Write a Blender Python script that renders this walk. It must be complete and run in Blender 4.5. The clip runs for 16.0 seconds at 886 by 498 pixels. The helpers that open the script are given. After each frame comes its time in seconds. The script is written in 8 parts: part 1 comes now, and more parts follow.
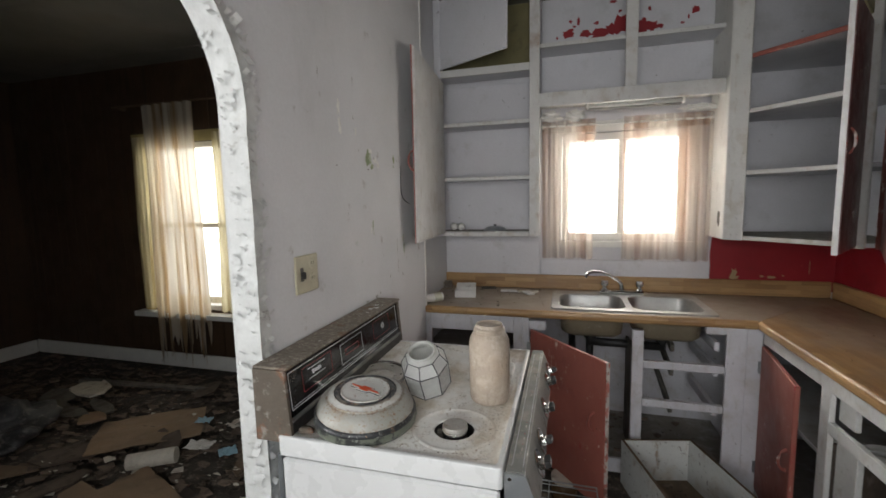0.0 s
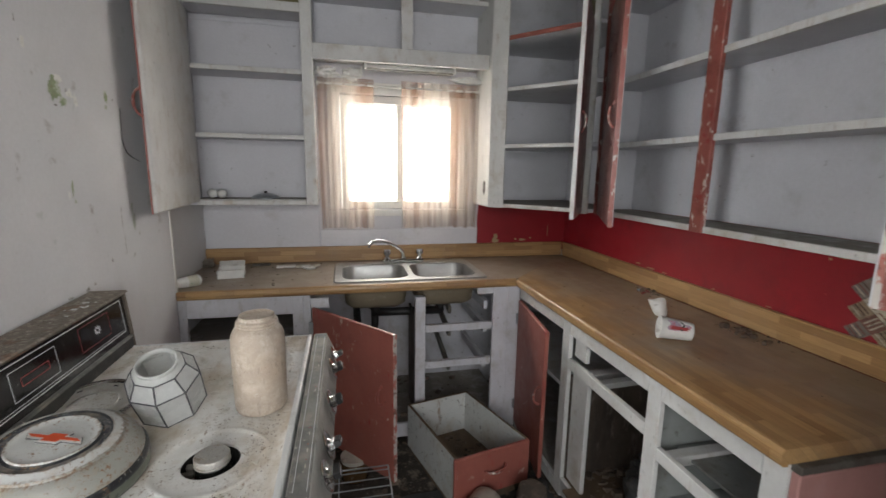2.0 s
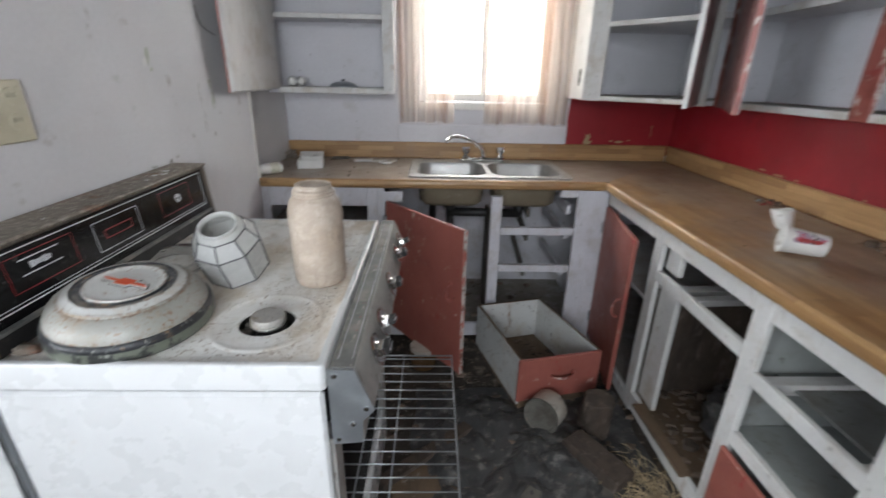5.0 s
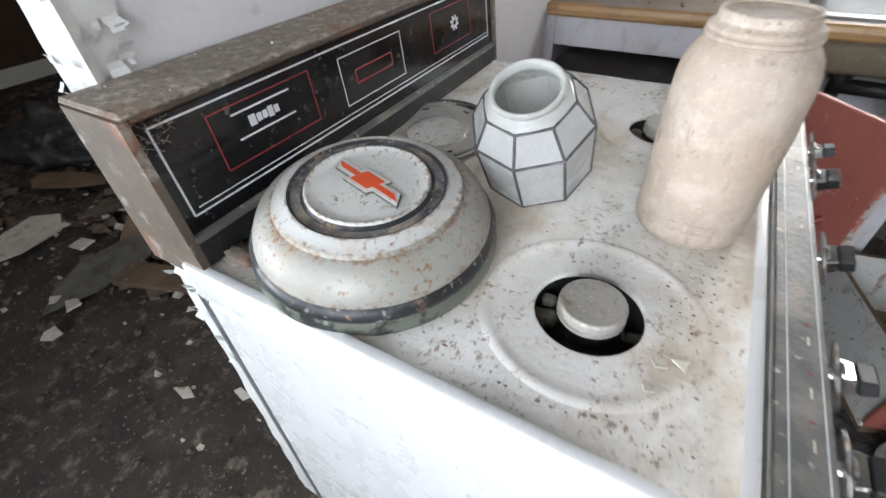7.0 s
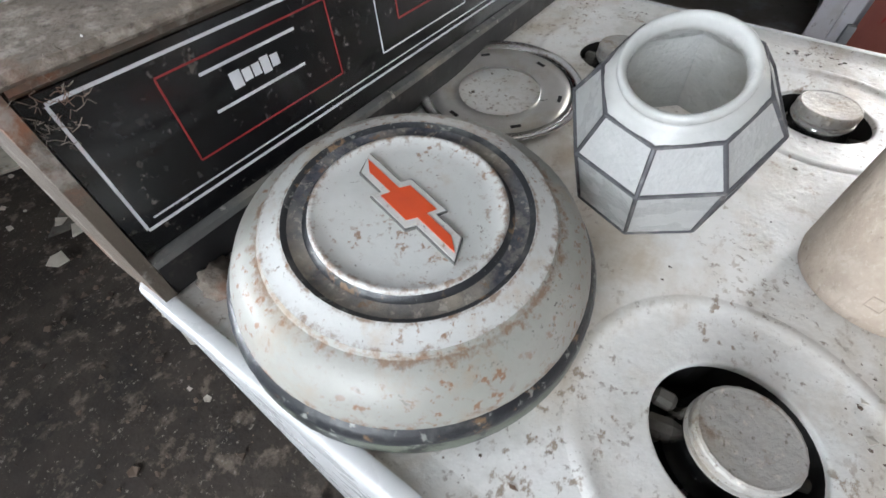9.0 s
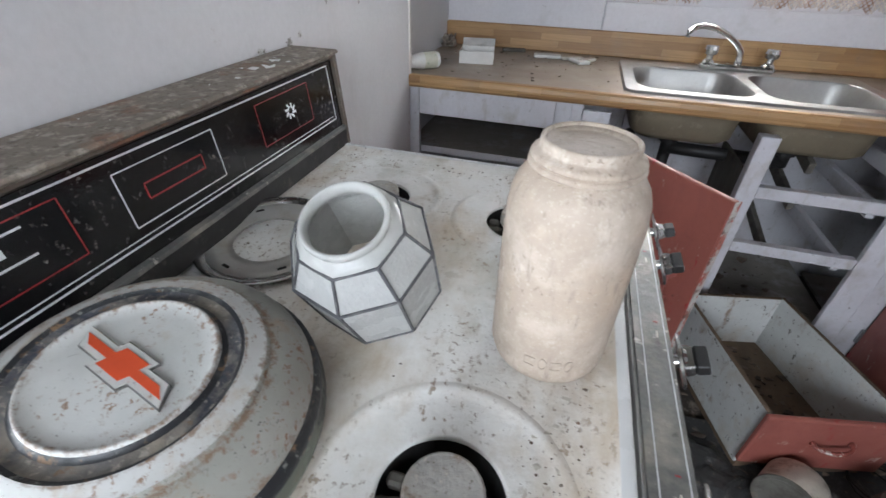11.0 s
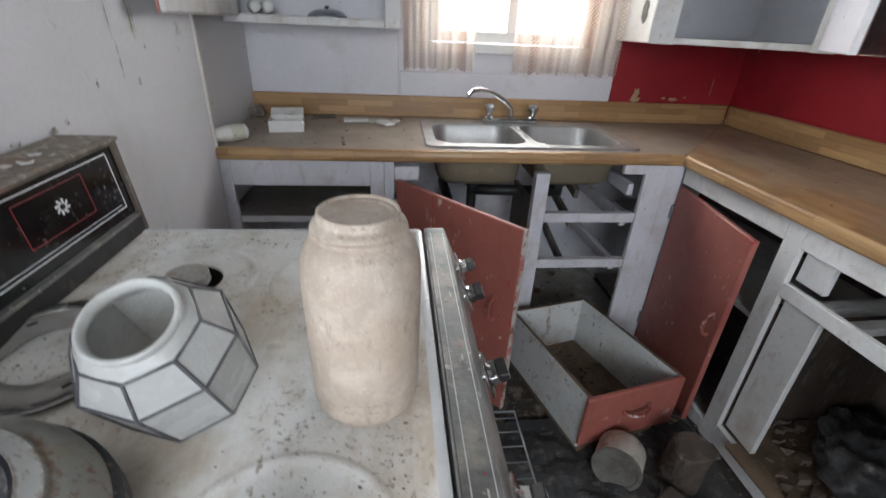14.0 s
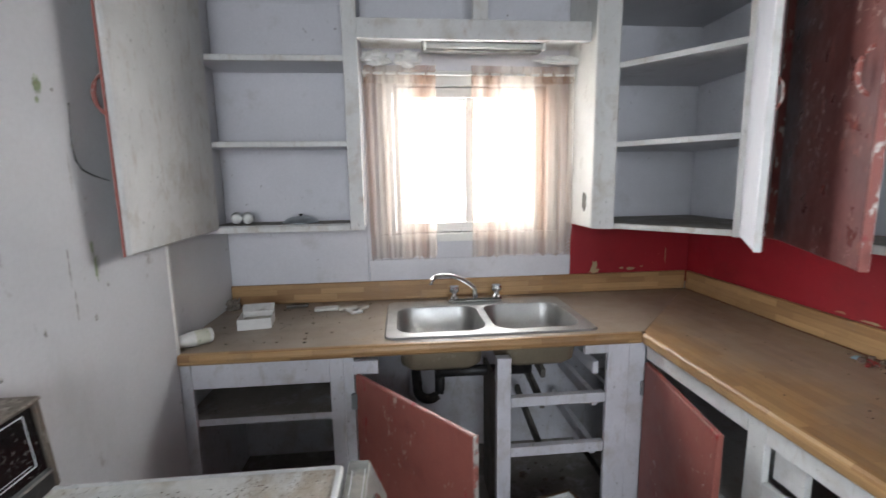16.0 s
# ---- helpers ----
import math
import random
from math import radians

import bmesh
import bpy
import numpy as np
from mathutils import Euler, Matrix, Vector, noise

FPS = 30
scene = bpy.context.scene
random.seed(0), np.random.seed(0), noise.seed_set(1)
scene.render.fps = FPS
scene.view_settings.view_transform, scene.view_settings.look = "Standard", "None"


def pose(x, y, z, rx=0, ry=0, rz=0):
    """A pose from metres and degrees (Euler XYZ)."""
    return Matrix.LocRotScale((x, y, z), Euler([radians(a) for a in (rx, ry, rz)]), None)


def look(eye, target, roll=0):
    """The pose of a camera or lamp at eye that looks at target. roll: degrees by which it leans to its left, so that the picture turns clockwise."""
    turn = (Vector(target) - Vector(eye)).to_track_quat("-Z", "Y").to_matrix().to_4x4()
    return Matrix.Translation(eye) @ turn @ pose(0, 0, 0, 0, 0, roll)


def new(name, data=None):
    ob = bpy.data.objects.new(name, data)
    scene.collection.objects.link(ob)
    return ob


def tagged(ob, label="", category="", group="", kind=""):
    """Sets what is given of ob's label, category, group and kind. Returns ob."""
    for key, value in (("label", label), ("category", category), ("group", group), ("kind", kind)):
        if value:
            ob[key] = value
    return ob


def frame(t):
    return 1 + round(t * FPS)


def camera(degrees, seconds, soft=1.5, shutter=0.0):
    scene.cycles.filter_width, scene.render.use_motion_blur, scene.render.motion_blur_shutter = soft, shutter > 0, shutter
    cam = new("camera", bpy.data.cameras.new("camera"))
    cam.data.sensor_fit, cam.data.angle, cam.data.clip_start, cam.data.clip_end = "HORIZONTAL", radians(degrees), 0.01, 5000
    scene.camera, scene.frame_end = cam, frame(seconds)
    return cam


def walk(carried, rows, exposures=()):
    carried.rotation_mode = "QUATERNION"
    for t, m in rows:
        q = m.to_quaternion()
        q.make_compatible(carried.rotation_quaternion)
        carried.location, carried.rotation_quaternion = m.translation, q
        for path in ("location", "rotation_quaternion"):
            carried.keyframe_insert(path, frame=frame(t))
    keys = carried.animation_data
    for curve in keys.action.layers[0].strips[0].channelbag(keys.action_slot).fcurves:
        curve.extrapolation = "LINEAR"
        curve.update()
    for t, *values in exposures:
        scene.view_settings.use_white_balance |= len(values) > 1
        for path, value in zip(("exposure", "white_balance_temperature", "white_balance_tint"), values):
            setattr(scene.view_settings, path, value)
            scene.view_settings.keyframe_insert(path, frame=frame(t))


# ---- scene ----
cam = camera(91.1, 16.0, shutter=0.4)
PATH = [
    (0, (0.793, 0.747, 1.52), (0.249, 2.66, 1.305), -1.1),
    (0.5, (0.782, 0.808, 1.532), (0.365, 2.741, 1.234), -1.2),
    (1, (0.816, 0.937, 1.531), (0.548, 2.902, 1.27), -1.6),
    (1.5, (0.832, 0.977, 1.486), (0.937, 2.946, 1.148), -0.1),
    (2, (0.787, 0.951, 1.495), (1.218, 2.872, 1.142), 0.9),
    (2.5, (0.73, 0.932, 1.481), (1.369, 2.79, 1.106), 0.8),
    (3, (0.714, 0.913, 1.476), (1.569, 2.675, 1.071), 0.8),
    (3.5, (0.738, 0.909, 1.479), (1.663, 2.628, 1.046), 1.0),
    (4, (0.779, 0.905, 1.472), (1.691, 2.621, 0.999), 0.5),
    (4.5, (0.852, 0.962, 1.439), (1.439, 2.772, 0.822), 0.3),
    (5, (0.845, 1.043, 1.381), (0.89, 2.904, 0.648), 1.1),
    (5.2, (0.799, 1.066, 1.36), (0.697, 2.906, 0.582), 0.2),
    (7.5, (0.498, 1.576, 1.24), (-0.328, 2.728, -0.171), -2.7),
    (8, (0.443, 1.607, 1.226), (-0.37, 2.67, -0.26), -2.6),
    (8.5, (0.412, 1.625, 1.211), (-0.334, 2.662, -0.328), -0.8),
    (9, (0.406, 1.634, 1.216), (-0.335, 2.677, -0.322), -0.5),
    (9.5, (0.439, 1.657, 1.245), (-0.296, 2.873, -0.163), -1.4),
    (10, (0.473, 1.671, 1.284), (-0.164, 3.054, -0.013), -0.9),
    (10.2, (0.487, 1.666, 1.286), (-0.099, 3.128, 0.053), 0.0),
    (12.5, (0.632, 1.639, 1.229), (0.272, 3.27, 0.129), 2.9),
    (13, (0.622, 1.646, 1.215), (0.309, 3.297, 0.131), 2.9),
    (13.5, (0.637, 1.62, 1.264), (0.6, 3.341, 0.246), 4.2),
    (14, (0.612, 1.612, 1.315), (0.818, 3.378, 0.399), 2.7),
    (14.5, (0.56, 1.611, 1.368), (0.812, 3.457, 0.64), 0.9),
    (15, (0.58, 1.63, 1.426), (0.774, 3.544, 0.88), 1.0),
    (15.5, (0.675, 1.644, 1.489), (0.771, 3.599, 1.075), -0.1),
    (16, (0.795, 1.62, 1.496), (0.976, 3.588, 1.193), -0.9),
]
LOOK = [
    (0.0, -0.36, 6650, 10), (1.0, -0.36, 6600, 10), (1.5, -0.26, 6550, 10), (2.5, -0.12, 6600, 10), (3.5, -0.02, 6600, 10), (5.0, 0.12, 6150, 10),
    (7.5, 0.66, 6100, 10), (10.0, 0.54, 6000, 10), (12.5, 0.34, 5900, 10), (14.0, 0.2, 6050, 10), (15.5, 0.28, 5900, 10), (16.0, 0.22, 6050, 10),
]
walk(cam, [(t, look(eye, target, roll)) for t, eye, target, roll in PATH], LOOK)
WINDOW_W, REAR_W, SOUTH_W, SIDE_W, BACKDROP = 22.0, 50.0, 20.0, 18.0, 3.3

# ---- light ----
world = bpy.data.worlds.new("sky")
scene.world = world
world.use_nodes = True
wn = world.node_tree.nodes
sky = wn.new("ShaderNodeTexSky")
sky.sky_type, sky.sun_disc = "NISHITA", False
sky.sun_elevation, sky.sun_rotation = radians(35), radians(150)
world.node_tree.links.new(sky.outputs[0], wn["Background"].inputs[0])
wn["Background"].inputs[1].default_value = 0.08


def area_lamp(name, at, target, w, h, watts, colour):
    data = bpy.data.lights.new(name, "AREA")
    data.shape, data.size, data.size_y, data.energy, data.color = "RECTANGLE", w, h, watts, colour
    ob = new(name, data)
    ob.matrix_world = look(at, target)
    return ob


# daylight in kitchen and next room's windows; rear and south lamps are added, unseen
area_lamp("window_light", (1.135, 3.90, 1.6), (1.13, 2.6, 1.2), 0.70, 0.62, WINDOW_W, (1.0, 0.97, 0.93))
# two added lamps, in made-up openings behind the camera
area_lamp("added_rear_light", (0.74, -0.33, 1.62), (1.15, 2.6, 1.2), 1.38, 1.3, REAR_W, (0.96, 0.985, 1.0))
far_lamp = area_lamp("added_south_light", (-2.4, -0.31, 1.62), (2.2, 2.45, 1.55), 1.1, 1.25, SOUTH_W, (0.97, 0.985, 1.0))
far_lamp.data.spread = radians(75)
area_lamp("side_window_light", (-2.5, 4.4, 1.45), (-2.3, 2.0, 0.3), 0.9, 1.4, SIDE_W, (1.0, 0.95, 0.85))


# ---- materials ----
def surf(name, base, vary=(4.0, 0.25), rough=0.6, metal=0.0, layers=(), bump=(0.15, 60.0), grain=(90.0, 0.08), tint=None, trans=0.0, coat=0.0, island=0.0, rings=(), ring_colour=(0.19, 0.10, 0.045)):
    """base colour with two scales of variation, then layers of
    (colour, noise scale, low, high, strength, (stretch), clump scale);
    rings: (radius, width) of circles along which rust has eaten in."""
    m = bpy.data.materials.new(name)
    m.use_nodes = True
    nt = m.node_tree
    N, L = nt.nodes, nt.links
    bsdf = N["Principled BSDF"]
    co = N.new("ShaderNodeTexCoord")

    def noise_out(scale, detail=6.0, stretch=(1, 1, 1), shift=0.0, rough_=0.6):
        mp = N.new("ShaderNodeMapping")
        mp.inputs["Scale"].default_value = stretch
        mp.inputs["Location"].default_value = (shift, shift * 0.7, shift * 1.3)
        L.new(co.outputs["Object"], mp.inputs[0])
        n = N.new("ShaderNodeTexNoise")
        n.inputs["Scale"].default_value, n.inputs["Detail"].default_value, n.inputs["Roughness"].default_value = scale, detail, rough_
        L.new(mp.outputs[0], n.inputs["Vector"])
        return n.outputs["Fac"]

    def ranged(src, lo, hi, a=0.0, b=1.0):
        r = N.new("ShaderNodeMapRange")
        r.inputs[1].default_value, r.inputs[2].default_value, r.inputs[3].default_value, r.inputs[4].default_value = lo, hi, a, b
        L.new(src, r.inputs[0])
        return r.outputs[0]

    def mixed(fac, a, b):
        x = N.new("ShaderNodeMix")
        x.data_type = "RGBA"
        for sock, v in ((x.inputs[0], fac), (x.inputs[6], a), (x.inputs[7], b)):
            if isinstance(v, (tuple, list)):
                sock.default_value = (*v[:3], 1)
            elif isinstance(v, float):
                sock.default_value = v
            else:
                L.new(v, sock)
        return x.outputs[2]

    def joined(op, a, b):
        x = N.new("ShaderNodeMath")
        x.operation = op
        for sock, v in ((x.inputs[0], a), (x.inputs[1], b)):
            if isinstance(v, float):
                sock.default_value = v
            else:
                L.new(v, sock)
        return x.outputs[0]

    dark = tint or tuple(c * (1 - vary[1]) for c in base)
    col = mixed(ranged(noise_out(vary[0]), 0.3, 0.7), base, dark)
    if grain[1]:
        col = mixed(ranged(noise_out(grain[0], 3.0, shift=3.0), 0.35, 0.75, 0.0, grain[1] * 2), col, tuple(c * 0.55 for c in base))
    if island:
        geo = N.new("ShaderNodeNewGeometry")
        col = mixed(ranged(geo.outputs["Random Per Island"], 0.0, 1.0, 0.0, island), col, tuple(min(1, c * 2.3) for c in base))
        col = mixed(ranged(geo.outputs["Random Per Island"], 0.35, 0.0, 0.0, island), col, tuple(c * 0.12 for c in base))
    for i, lay in enumerate(layers):
        colour, scale, lo, hi, strength = lay[:5]
        stretch = lay[5] if len(lay) > 5 else (1, 1, 1)
        lo, hi = 0.5 + (lo - 0.5) * 0.84, 0.515 + (hi - 0.5) * 0.9
        f = ranged(noise_out(scale, 8.0, stretch, 7.3 * (i + 1), 0.65), lo, hi, 0.0, strength)
        if len(lay) > 6:
            f = joined("MULTIPLY", f, ranged(noise_out(lay[6], 4.0, (1, 1, 1), 3.1 * (i + 2)), 0.47, 0.60))
        col = mixed(f, col, colour)
    if rings:
        flat_ = N.new("ShaderNodeVectorMath")
        flat_.operation = "MULTIPLY"
        flat_.inputs[1].default_value = (1, 1, 0)
        L.new(co.outputs["Object"], flat_.inputs[0])
        ln = N.new("ShaderNodeVectorMath")
        ln.operation = "LENGTH"
        L.new(flat_.outputs[0], ln.inputs[0])
        near_ = None
        for r0, w0 in rings:
            away = joined("ABSOLUTE", joined("SUBTRACT", ln.outputs["Value"], r0), 0.0)
            f = ranged(away, 0.0, w0, 0.21, 0.0)
            near_ = f if near_ is None else joined("MAXIMUM", near_, f)
        f = joined("ADD", noise_out(110.0, 9.0, shift=17.0, rough_=0.72), near_)
        col = mixed(ranged(f, 0.62, 0.76, 0.0, 0.75), col, ring_colour)
    L.new(col, bsdf.inputs["Base Color"])
    r = ranged(noise_out(vary[0] * 2.3, 5.0, shift=11.0), 0.3, 0.7, max(0.02, rough - 0.1), min(1.0, rough + 0.12))
    L.new(r, bsdf.inputs["Roughness"])
    bsdf.inputs["Metallic"].default_value = metal
    bsdf.inputs["Transmission Weight"].default_value = trans
    bsdf.inputs["Coat Weight"].default_value = coat
    if bump[0]:
        b = N.new("ShaderNodeBump")
        b.inputs["Strength"].default_value, b.inputs["Distance"].default_value = bump[0], 0.004
        L.new(noise_out(bump[1], 6.0, shift=5.0), b.inputs["Height"])
        L.new(b.outputs[0], bsdf.inputs["Normal"])
    return m


def butcher(name, along, dust, drift=0.0):
    """laminate printed as glued wooden staves; dust: how much grey-brown dirt lies on it;
    drift: dirt lies thicker towards the long wall, where nobody wiped"""
    m = surf(name, (0.42, 0.24, 0.10), (3.0, 0.3), 0.42, bump=(0.05, 200))
    nt = m.node_tree
    N, L = nt.nodes, nt.links
    bsdf = N["Principled BSDF"]
    old = bsdf.inputs["Base Color"].links[0].from_socket
    co = N.new("ShaderNodeTexCoord")
    sep = N.new("ShaderNodeSeparateXYZ")
    L.new(co.outputs["Object"], sep.inputs[0])
    comb = N.new("ShaderNodeCombineXYZ")
    add = N.new("ShaderNodeMath")
    add.operation = "ADD"
    other = "Y" if along == "X" else "X"
    L.new(sep.outputs[other], add.inputs[0])
    L.new(sep.outputs["Z"], add.inputs[1])
    L.new(sep.outputs[along], comb.inputs[0])
    L.new(add.outputs[0], comb.inputs[1])
    br = N.new("ShaderNodeTexBrick")
    br.inputs["Color1"].default_value = (0.62, 0.39, 0.175, 1)
    br.inputs["Color2"].default_value = (0.33, 0.175, 0.07, 1)
    br.inputs["Mortar"].default_value = (0.34, 0.19, 0.08, 1)
    br.inputs["Scale"].default_value = 1.0
    br.inputs["Mortar Size"].default_value = 0.0007
    br.inputs["Brick Width"].default_value = 0.21
    br.inputs["Row Height"].default_value = 0.028
    br.offset = 0.37
    L.new(comb.outputs[0], br.inputs["Vector"])
    grain_map = N.new("ShaderNodeMapping")
    grain_map.inputs["Scale"].default_value = (6, 90, 90) if along == "X" else (90, 6, 90)
    L.new(co.outputs["Object"], grain_map.inputs[0])
    gn = N.new("ShaderNodeTexNoise")
    gn.inputs["Scale"].default_value, gn.inputs["Detail"].default_value = 2.0, 5.0
    L.new(grain_map.outputs[0], gn.inputs["Vector"])
    mg = N.new("ShaderNodeMix")
    mg.data_type, mg.blend_type = "RGBA", "MULTIPLY"
    mg.inputs[0].default_value = 0.55
    L.new(br.outputs["Color"], mg.inputs[6])
    L.new(gn.outputs["Fac"], mg.inputs[7])
    mb = N.new("ShaderNodeMix")
    mb.data_type = "RGBA"
    mb.inputs[0].default_value = 0.25
    L.new(mg.outputs[2], mb.inputs[6])
    L.new(old, mb.inputs[7])
    # dust in uneven drifts
    dn = N.new("ShaderNodeTexNoise")
    dn.inputs["Scale"].default_value, dn.inputs["Detail"].default_value, dn.inputs["Roughness"].default_value = 2.2, 9.0, 0.7
    L.new(co.outputs["Object"], dn.inputs["Vector"])
    dr = N.new("ShaderNodeMapRange")
    dr.inputs[1].default_value, dr.inputs[2].default_value = 0.62 - 0.5 * dust, 0.80 - 0.38 * dust
    dr.inputs[4].default_value = 0.3 + 0.62 * dust
    dirt = dn.outputs["Fac"]
    if drift:
        geo = N.new("ShaderNodeNewGeometry")
        gx = N.new("ShaderNodeSeparateXYZ")
        L.new(geo.outputs["Position"], gx.inputs[0])
        ramp = N.new("ShaderNodeMapRange")
        ramp.inputs[1].default_value, ramp.inputs[2].default_value = 1.78, 2.16
        ramp.inputs[3].default_value, ramp.inputs[4].default_value = -drift, drift
        L.new(gx.outputs["X"], ramp.inputs[0])
        sm = N.new("ShaderNodeMath")
        sm.operation = "ADD"
        L.new(dirt, sm.inputs[0])
        L.new(ramp.outputs[0], sm.inputs[1])
        dirt = sm.outputs[0]
    L.new(dirt, dr.inputs[0])
    md = N.new("ShaderNodeMix")
    md.data_type = "RGBA"
    md.inputs[7].default_value = (0.25, 0.21, 0.17, 1)
    L.new(dr.outputs[0], md.inputs[0])
    L.new(mb.outputs[2], md.inputs[6])
    # small stains and specks
    last = md.outputs[2]
    for scale, lo, hi, amount, colour in ((9.0, 0.55, 0.72, 0.45, (0.15, 0.12, 0.09, 1)), (70.0, 0.62, 0.70, 0.55, (0.10, 0.08, 0.06, 1)), (40.0, 0.66, 0.72, 0.4, (0.42, 0.38, 0.33, 1))):
        sn = N.new("ShaderNodeTexNoise")
        sn.inputs["Scale"].default_value, sn.inputs["Detail"].default_value, sn.inputs["Roughness"].default_value = scale, 8.0, 0.65
        L.new(co.outputs["Object"], sn.inputs["Vector"])
        sr = N.new("ShaderNodeMapRange")
        sr.inputs[1].default_value, sr.inputs[2].default_value, sr.inputs[4].default_value = lo, hi, amount * (0.3 + 0.7 * dust)
        L.new(sn.outputs["Fac"], sr.inputs[0])
        sx = N.new("ShaderNodeMix")
        sx.data_type = "RGBA"
        sx.inputs[7].default_value = colour
        L.new(sr.outputs[0], sx.inputs[0])
        L.new(last, sx.inputs[6])
        last = sx.outputs[2]
    L.new(last, bsdf.inputs["Base Color"])
    return m


DIRT = (0.16, 0.12, 0.085)
GRIME = (0.075, 0.06, 0.045)
M = {}
M["plaster_white"] = surf("plaster_white", (0.64, 0.64, 0.655), (1.6, 0.14), 0.7, layers=[
    ((0.42, 0.42, 0.42), 3.0, 0.60, 0.78, 0.55, (1, 1, 0.45)), (DIRT, 9.0, 0.66, 0.74, 0.55), ((0.30, 0.35, 0.30), 5.0, 0.70, 0.74, 0.5),
    ((0.10, 0.085, 0.07), 14.0, 0.73, 0.76, 0.8, (1, 1, 0.35))], bump=(0.22, 28))
M["peel_white"] = surf("peel_white", (0.66, 0.67, 0.66), (14, 0.22), 0.65, layers=[
    ((0.46, 0.455, 0.43), 18.0, 0.58, 0.72, 0.6), ((0.42, 0.48, 0.40), 9.0, 0.68, 0.74, 0.5), (GRIME, 34, 0.74, 0.80, 0.5), ((0.30, 0.29, 0.27), 26.0, 0.60, 0.63, 0.7, (1, 0.4, 1.6), 9.0)], bump=(0.35, 16))
M["board_white"] = surf("board_white", (0.64, 0.635, 0.665), (2.5, 0.10), 0.55, layers=[
    ((0.40, 0.39, 0.37), 6.0, 0.60, 0.75, 0.5), (GRIME, 26.0, 0.70, 0.74, 0.7)], bump=(0.08, 25))
M["cab_white"] = surf("cab_white", (0.66, 0.655, 0.635), (5, 0.16), 0.5, layers=[
    ((0.36, 0.30, 0.22), 7.0, 0.53, 0.74, 0.65), (GRIME, 60.0, 0.66, 0.70, 0.55, (1, 1, 0.6)), ((0.30, 0.20, 0.13), 26.0, 0.58, 0.72, 0.45, (1, 1, 0.3)), ((0.26, 0.13, 0.05), 3.2, 0.64, 0.72, 0.55)], bump=(0.12, 40))
M["cab_blue"] = surf("cab_blue", (0.64, 0.635, 0.67), (5, 0.16), 0.5, layers=[
    ((0.36, 0.33, 0.28), 7.0, 0.53, 0.72, 0.65), (GRIME, 60.0, 0.66, 0.70, 0.6, (1, 1, 0.6)), ((0.33, 0.29, 0.24), 26.0, 0.58, 0.72, 0.45, (1, 1, 0.3)), ((0.30, 0.20, 0.12), 40.0, 0.68, 0.72, 0.7)], bump=(0.12, 40))
M["cab_inside"] = surf("cab_inside", (0.64, 0.64, 0.67), (3, 0.14), 0.55, layers=[
    ((0.34, 0.34, 0.33), 5.0, 0.58, 0.76, 0.5), (GRIME, 30.0, 0.70, 0.73, 0.7), (DIRT, 3.0, 0.66, 0.72, 0.4)], bump=(0.08, 20))
M["shelf_dusty"] = surf("shelf_dusty", (0.25, 0.225, 0.195), (7, 0.3), 0.8, layers=[
    ((0.42, 0.42, 0.41), 9.0, 0.52, 0.66, 0.5), (GRIME, 24.0, 0.62, 0.70, 0.7)], bump=(0.3, 90))
M["inner_grey"] = surf("inner_grey", (0.27, 0.285, 0.275), (4, 0.25), 0.7, layers=[
    ((0.15, 0.13, 0.11), 6.0, 0.52, 0.68, 0.7), (GRIME, 26.0, 0.62, 0.70, 0.7)], bump=(0.15, 40))
M["red_wall"] = surf("red_wall", (0.30, 0.008, 0.016), (2.2, 0.3), 0.48, layers=[
    ((0.14, 0.008, 0.012), 5.0, 0.55, 0.70, 0.6), ((0.55, 0.47, 0.37), 8.0, 0.725, 0.735, 0.9), ((0.40, 0.05, 0.05), 30.0, 0.70, 0.74, 0.7)], bump=(0.12, 22), grain=(60, 0.05))
M["pink_wall"] = surf("pink_wall", (0.44, 0.27, 0.245), (2.5, 0.16), 0.5, layers=[
    ((0.50, 0.36, 0.33), 4.0, 0.5, 0.7, 0.5), ((0.05, 0.03, 0.03), 95.0, 0.565, 0.60, 0.8, (1, 1, 0.6), 4.0), ((0.24, 0.11, 0.085), 8.0, 0.56, 0.70, 0.7), ((0.16, 0.08, 0.06), 5.0, 0.66, 0.74, 0.7, (1, 1, 0.3))], bump=(0.12, 30))
# the pale upright streaks paint in the sheen on the end panel
M["pink_end"] = surf("pink_end", (0.45, 0.235, 0.215), (2.5, 0.2), 0.45, layers=[
    ((0.46, 0.31, 0.30), 4.0, 0.52, 0.7, 0.6, (1, 1, 0.25)), ((0.14, 0.06, 0.05), 12.0, 0.66, 0.73, 0.7)], bump=(0.1, 30))
M["salmon"] = surf("salmon", (0.335, 0.105, 0.08), (5, 0.16), 0.5, layers=[
    ((0.20, 0.06, 0.05), 9.0, 0.58, 0.72, 0.55), ((0.27, 0.085, 0.07), 30.0, 0.55, 0.65, 0.5, (1, 1, 0.3)), ((0.58, 0.48, 0.42), 34.0, 0.63, 0.65, 0.9, (1, 1, 0.6), 5.0), ((0.33, 0.01, 0.015), 22.0, 0.62, 0.64, 0.9, (1, 1, 0.35), 4.0), ((0.10, 0.04, 0.03), 60.0, 0.66, 0.69, 0.8, (1, 1, 1), 6.0)], bump=(0.12, 45))
M["salmon_worn"] = surf("salmon_worn", (0.30, 0.085, 0.065), (8, 0.25), 0.4, layers=[
    ((0.17, 0.04, 0.03), 9.0, 0.52, 0.64, 0.8), ((0.60, 0.55, 0.50), 34.0, 0.58, 0.61, 0.9, (1, 1, 0.5)), ((0.24, 0.01, 0.015), 20, 0.62, 0.66, 0.8)], bump=(0.4, 45))
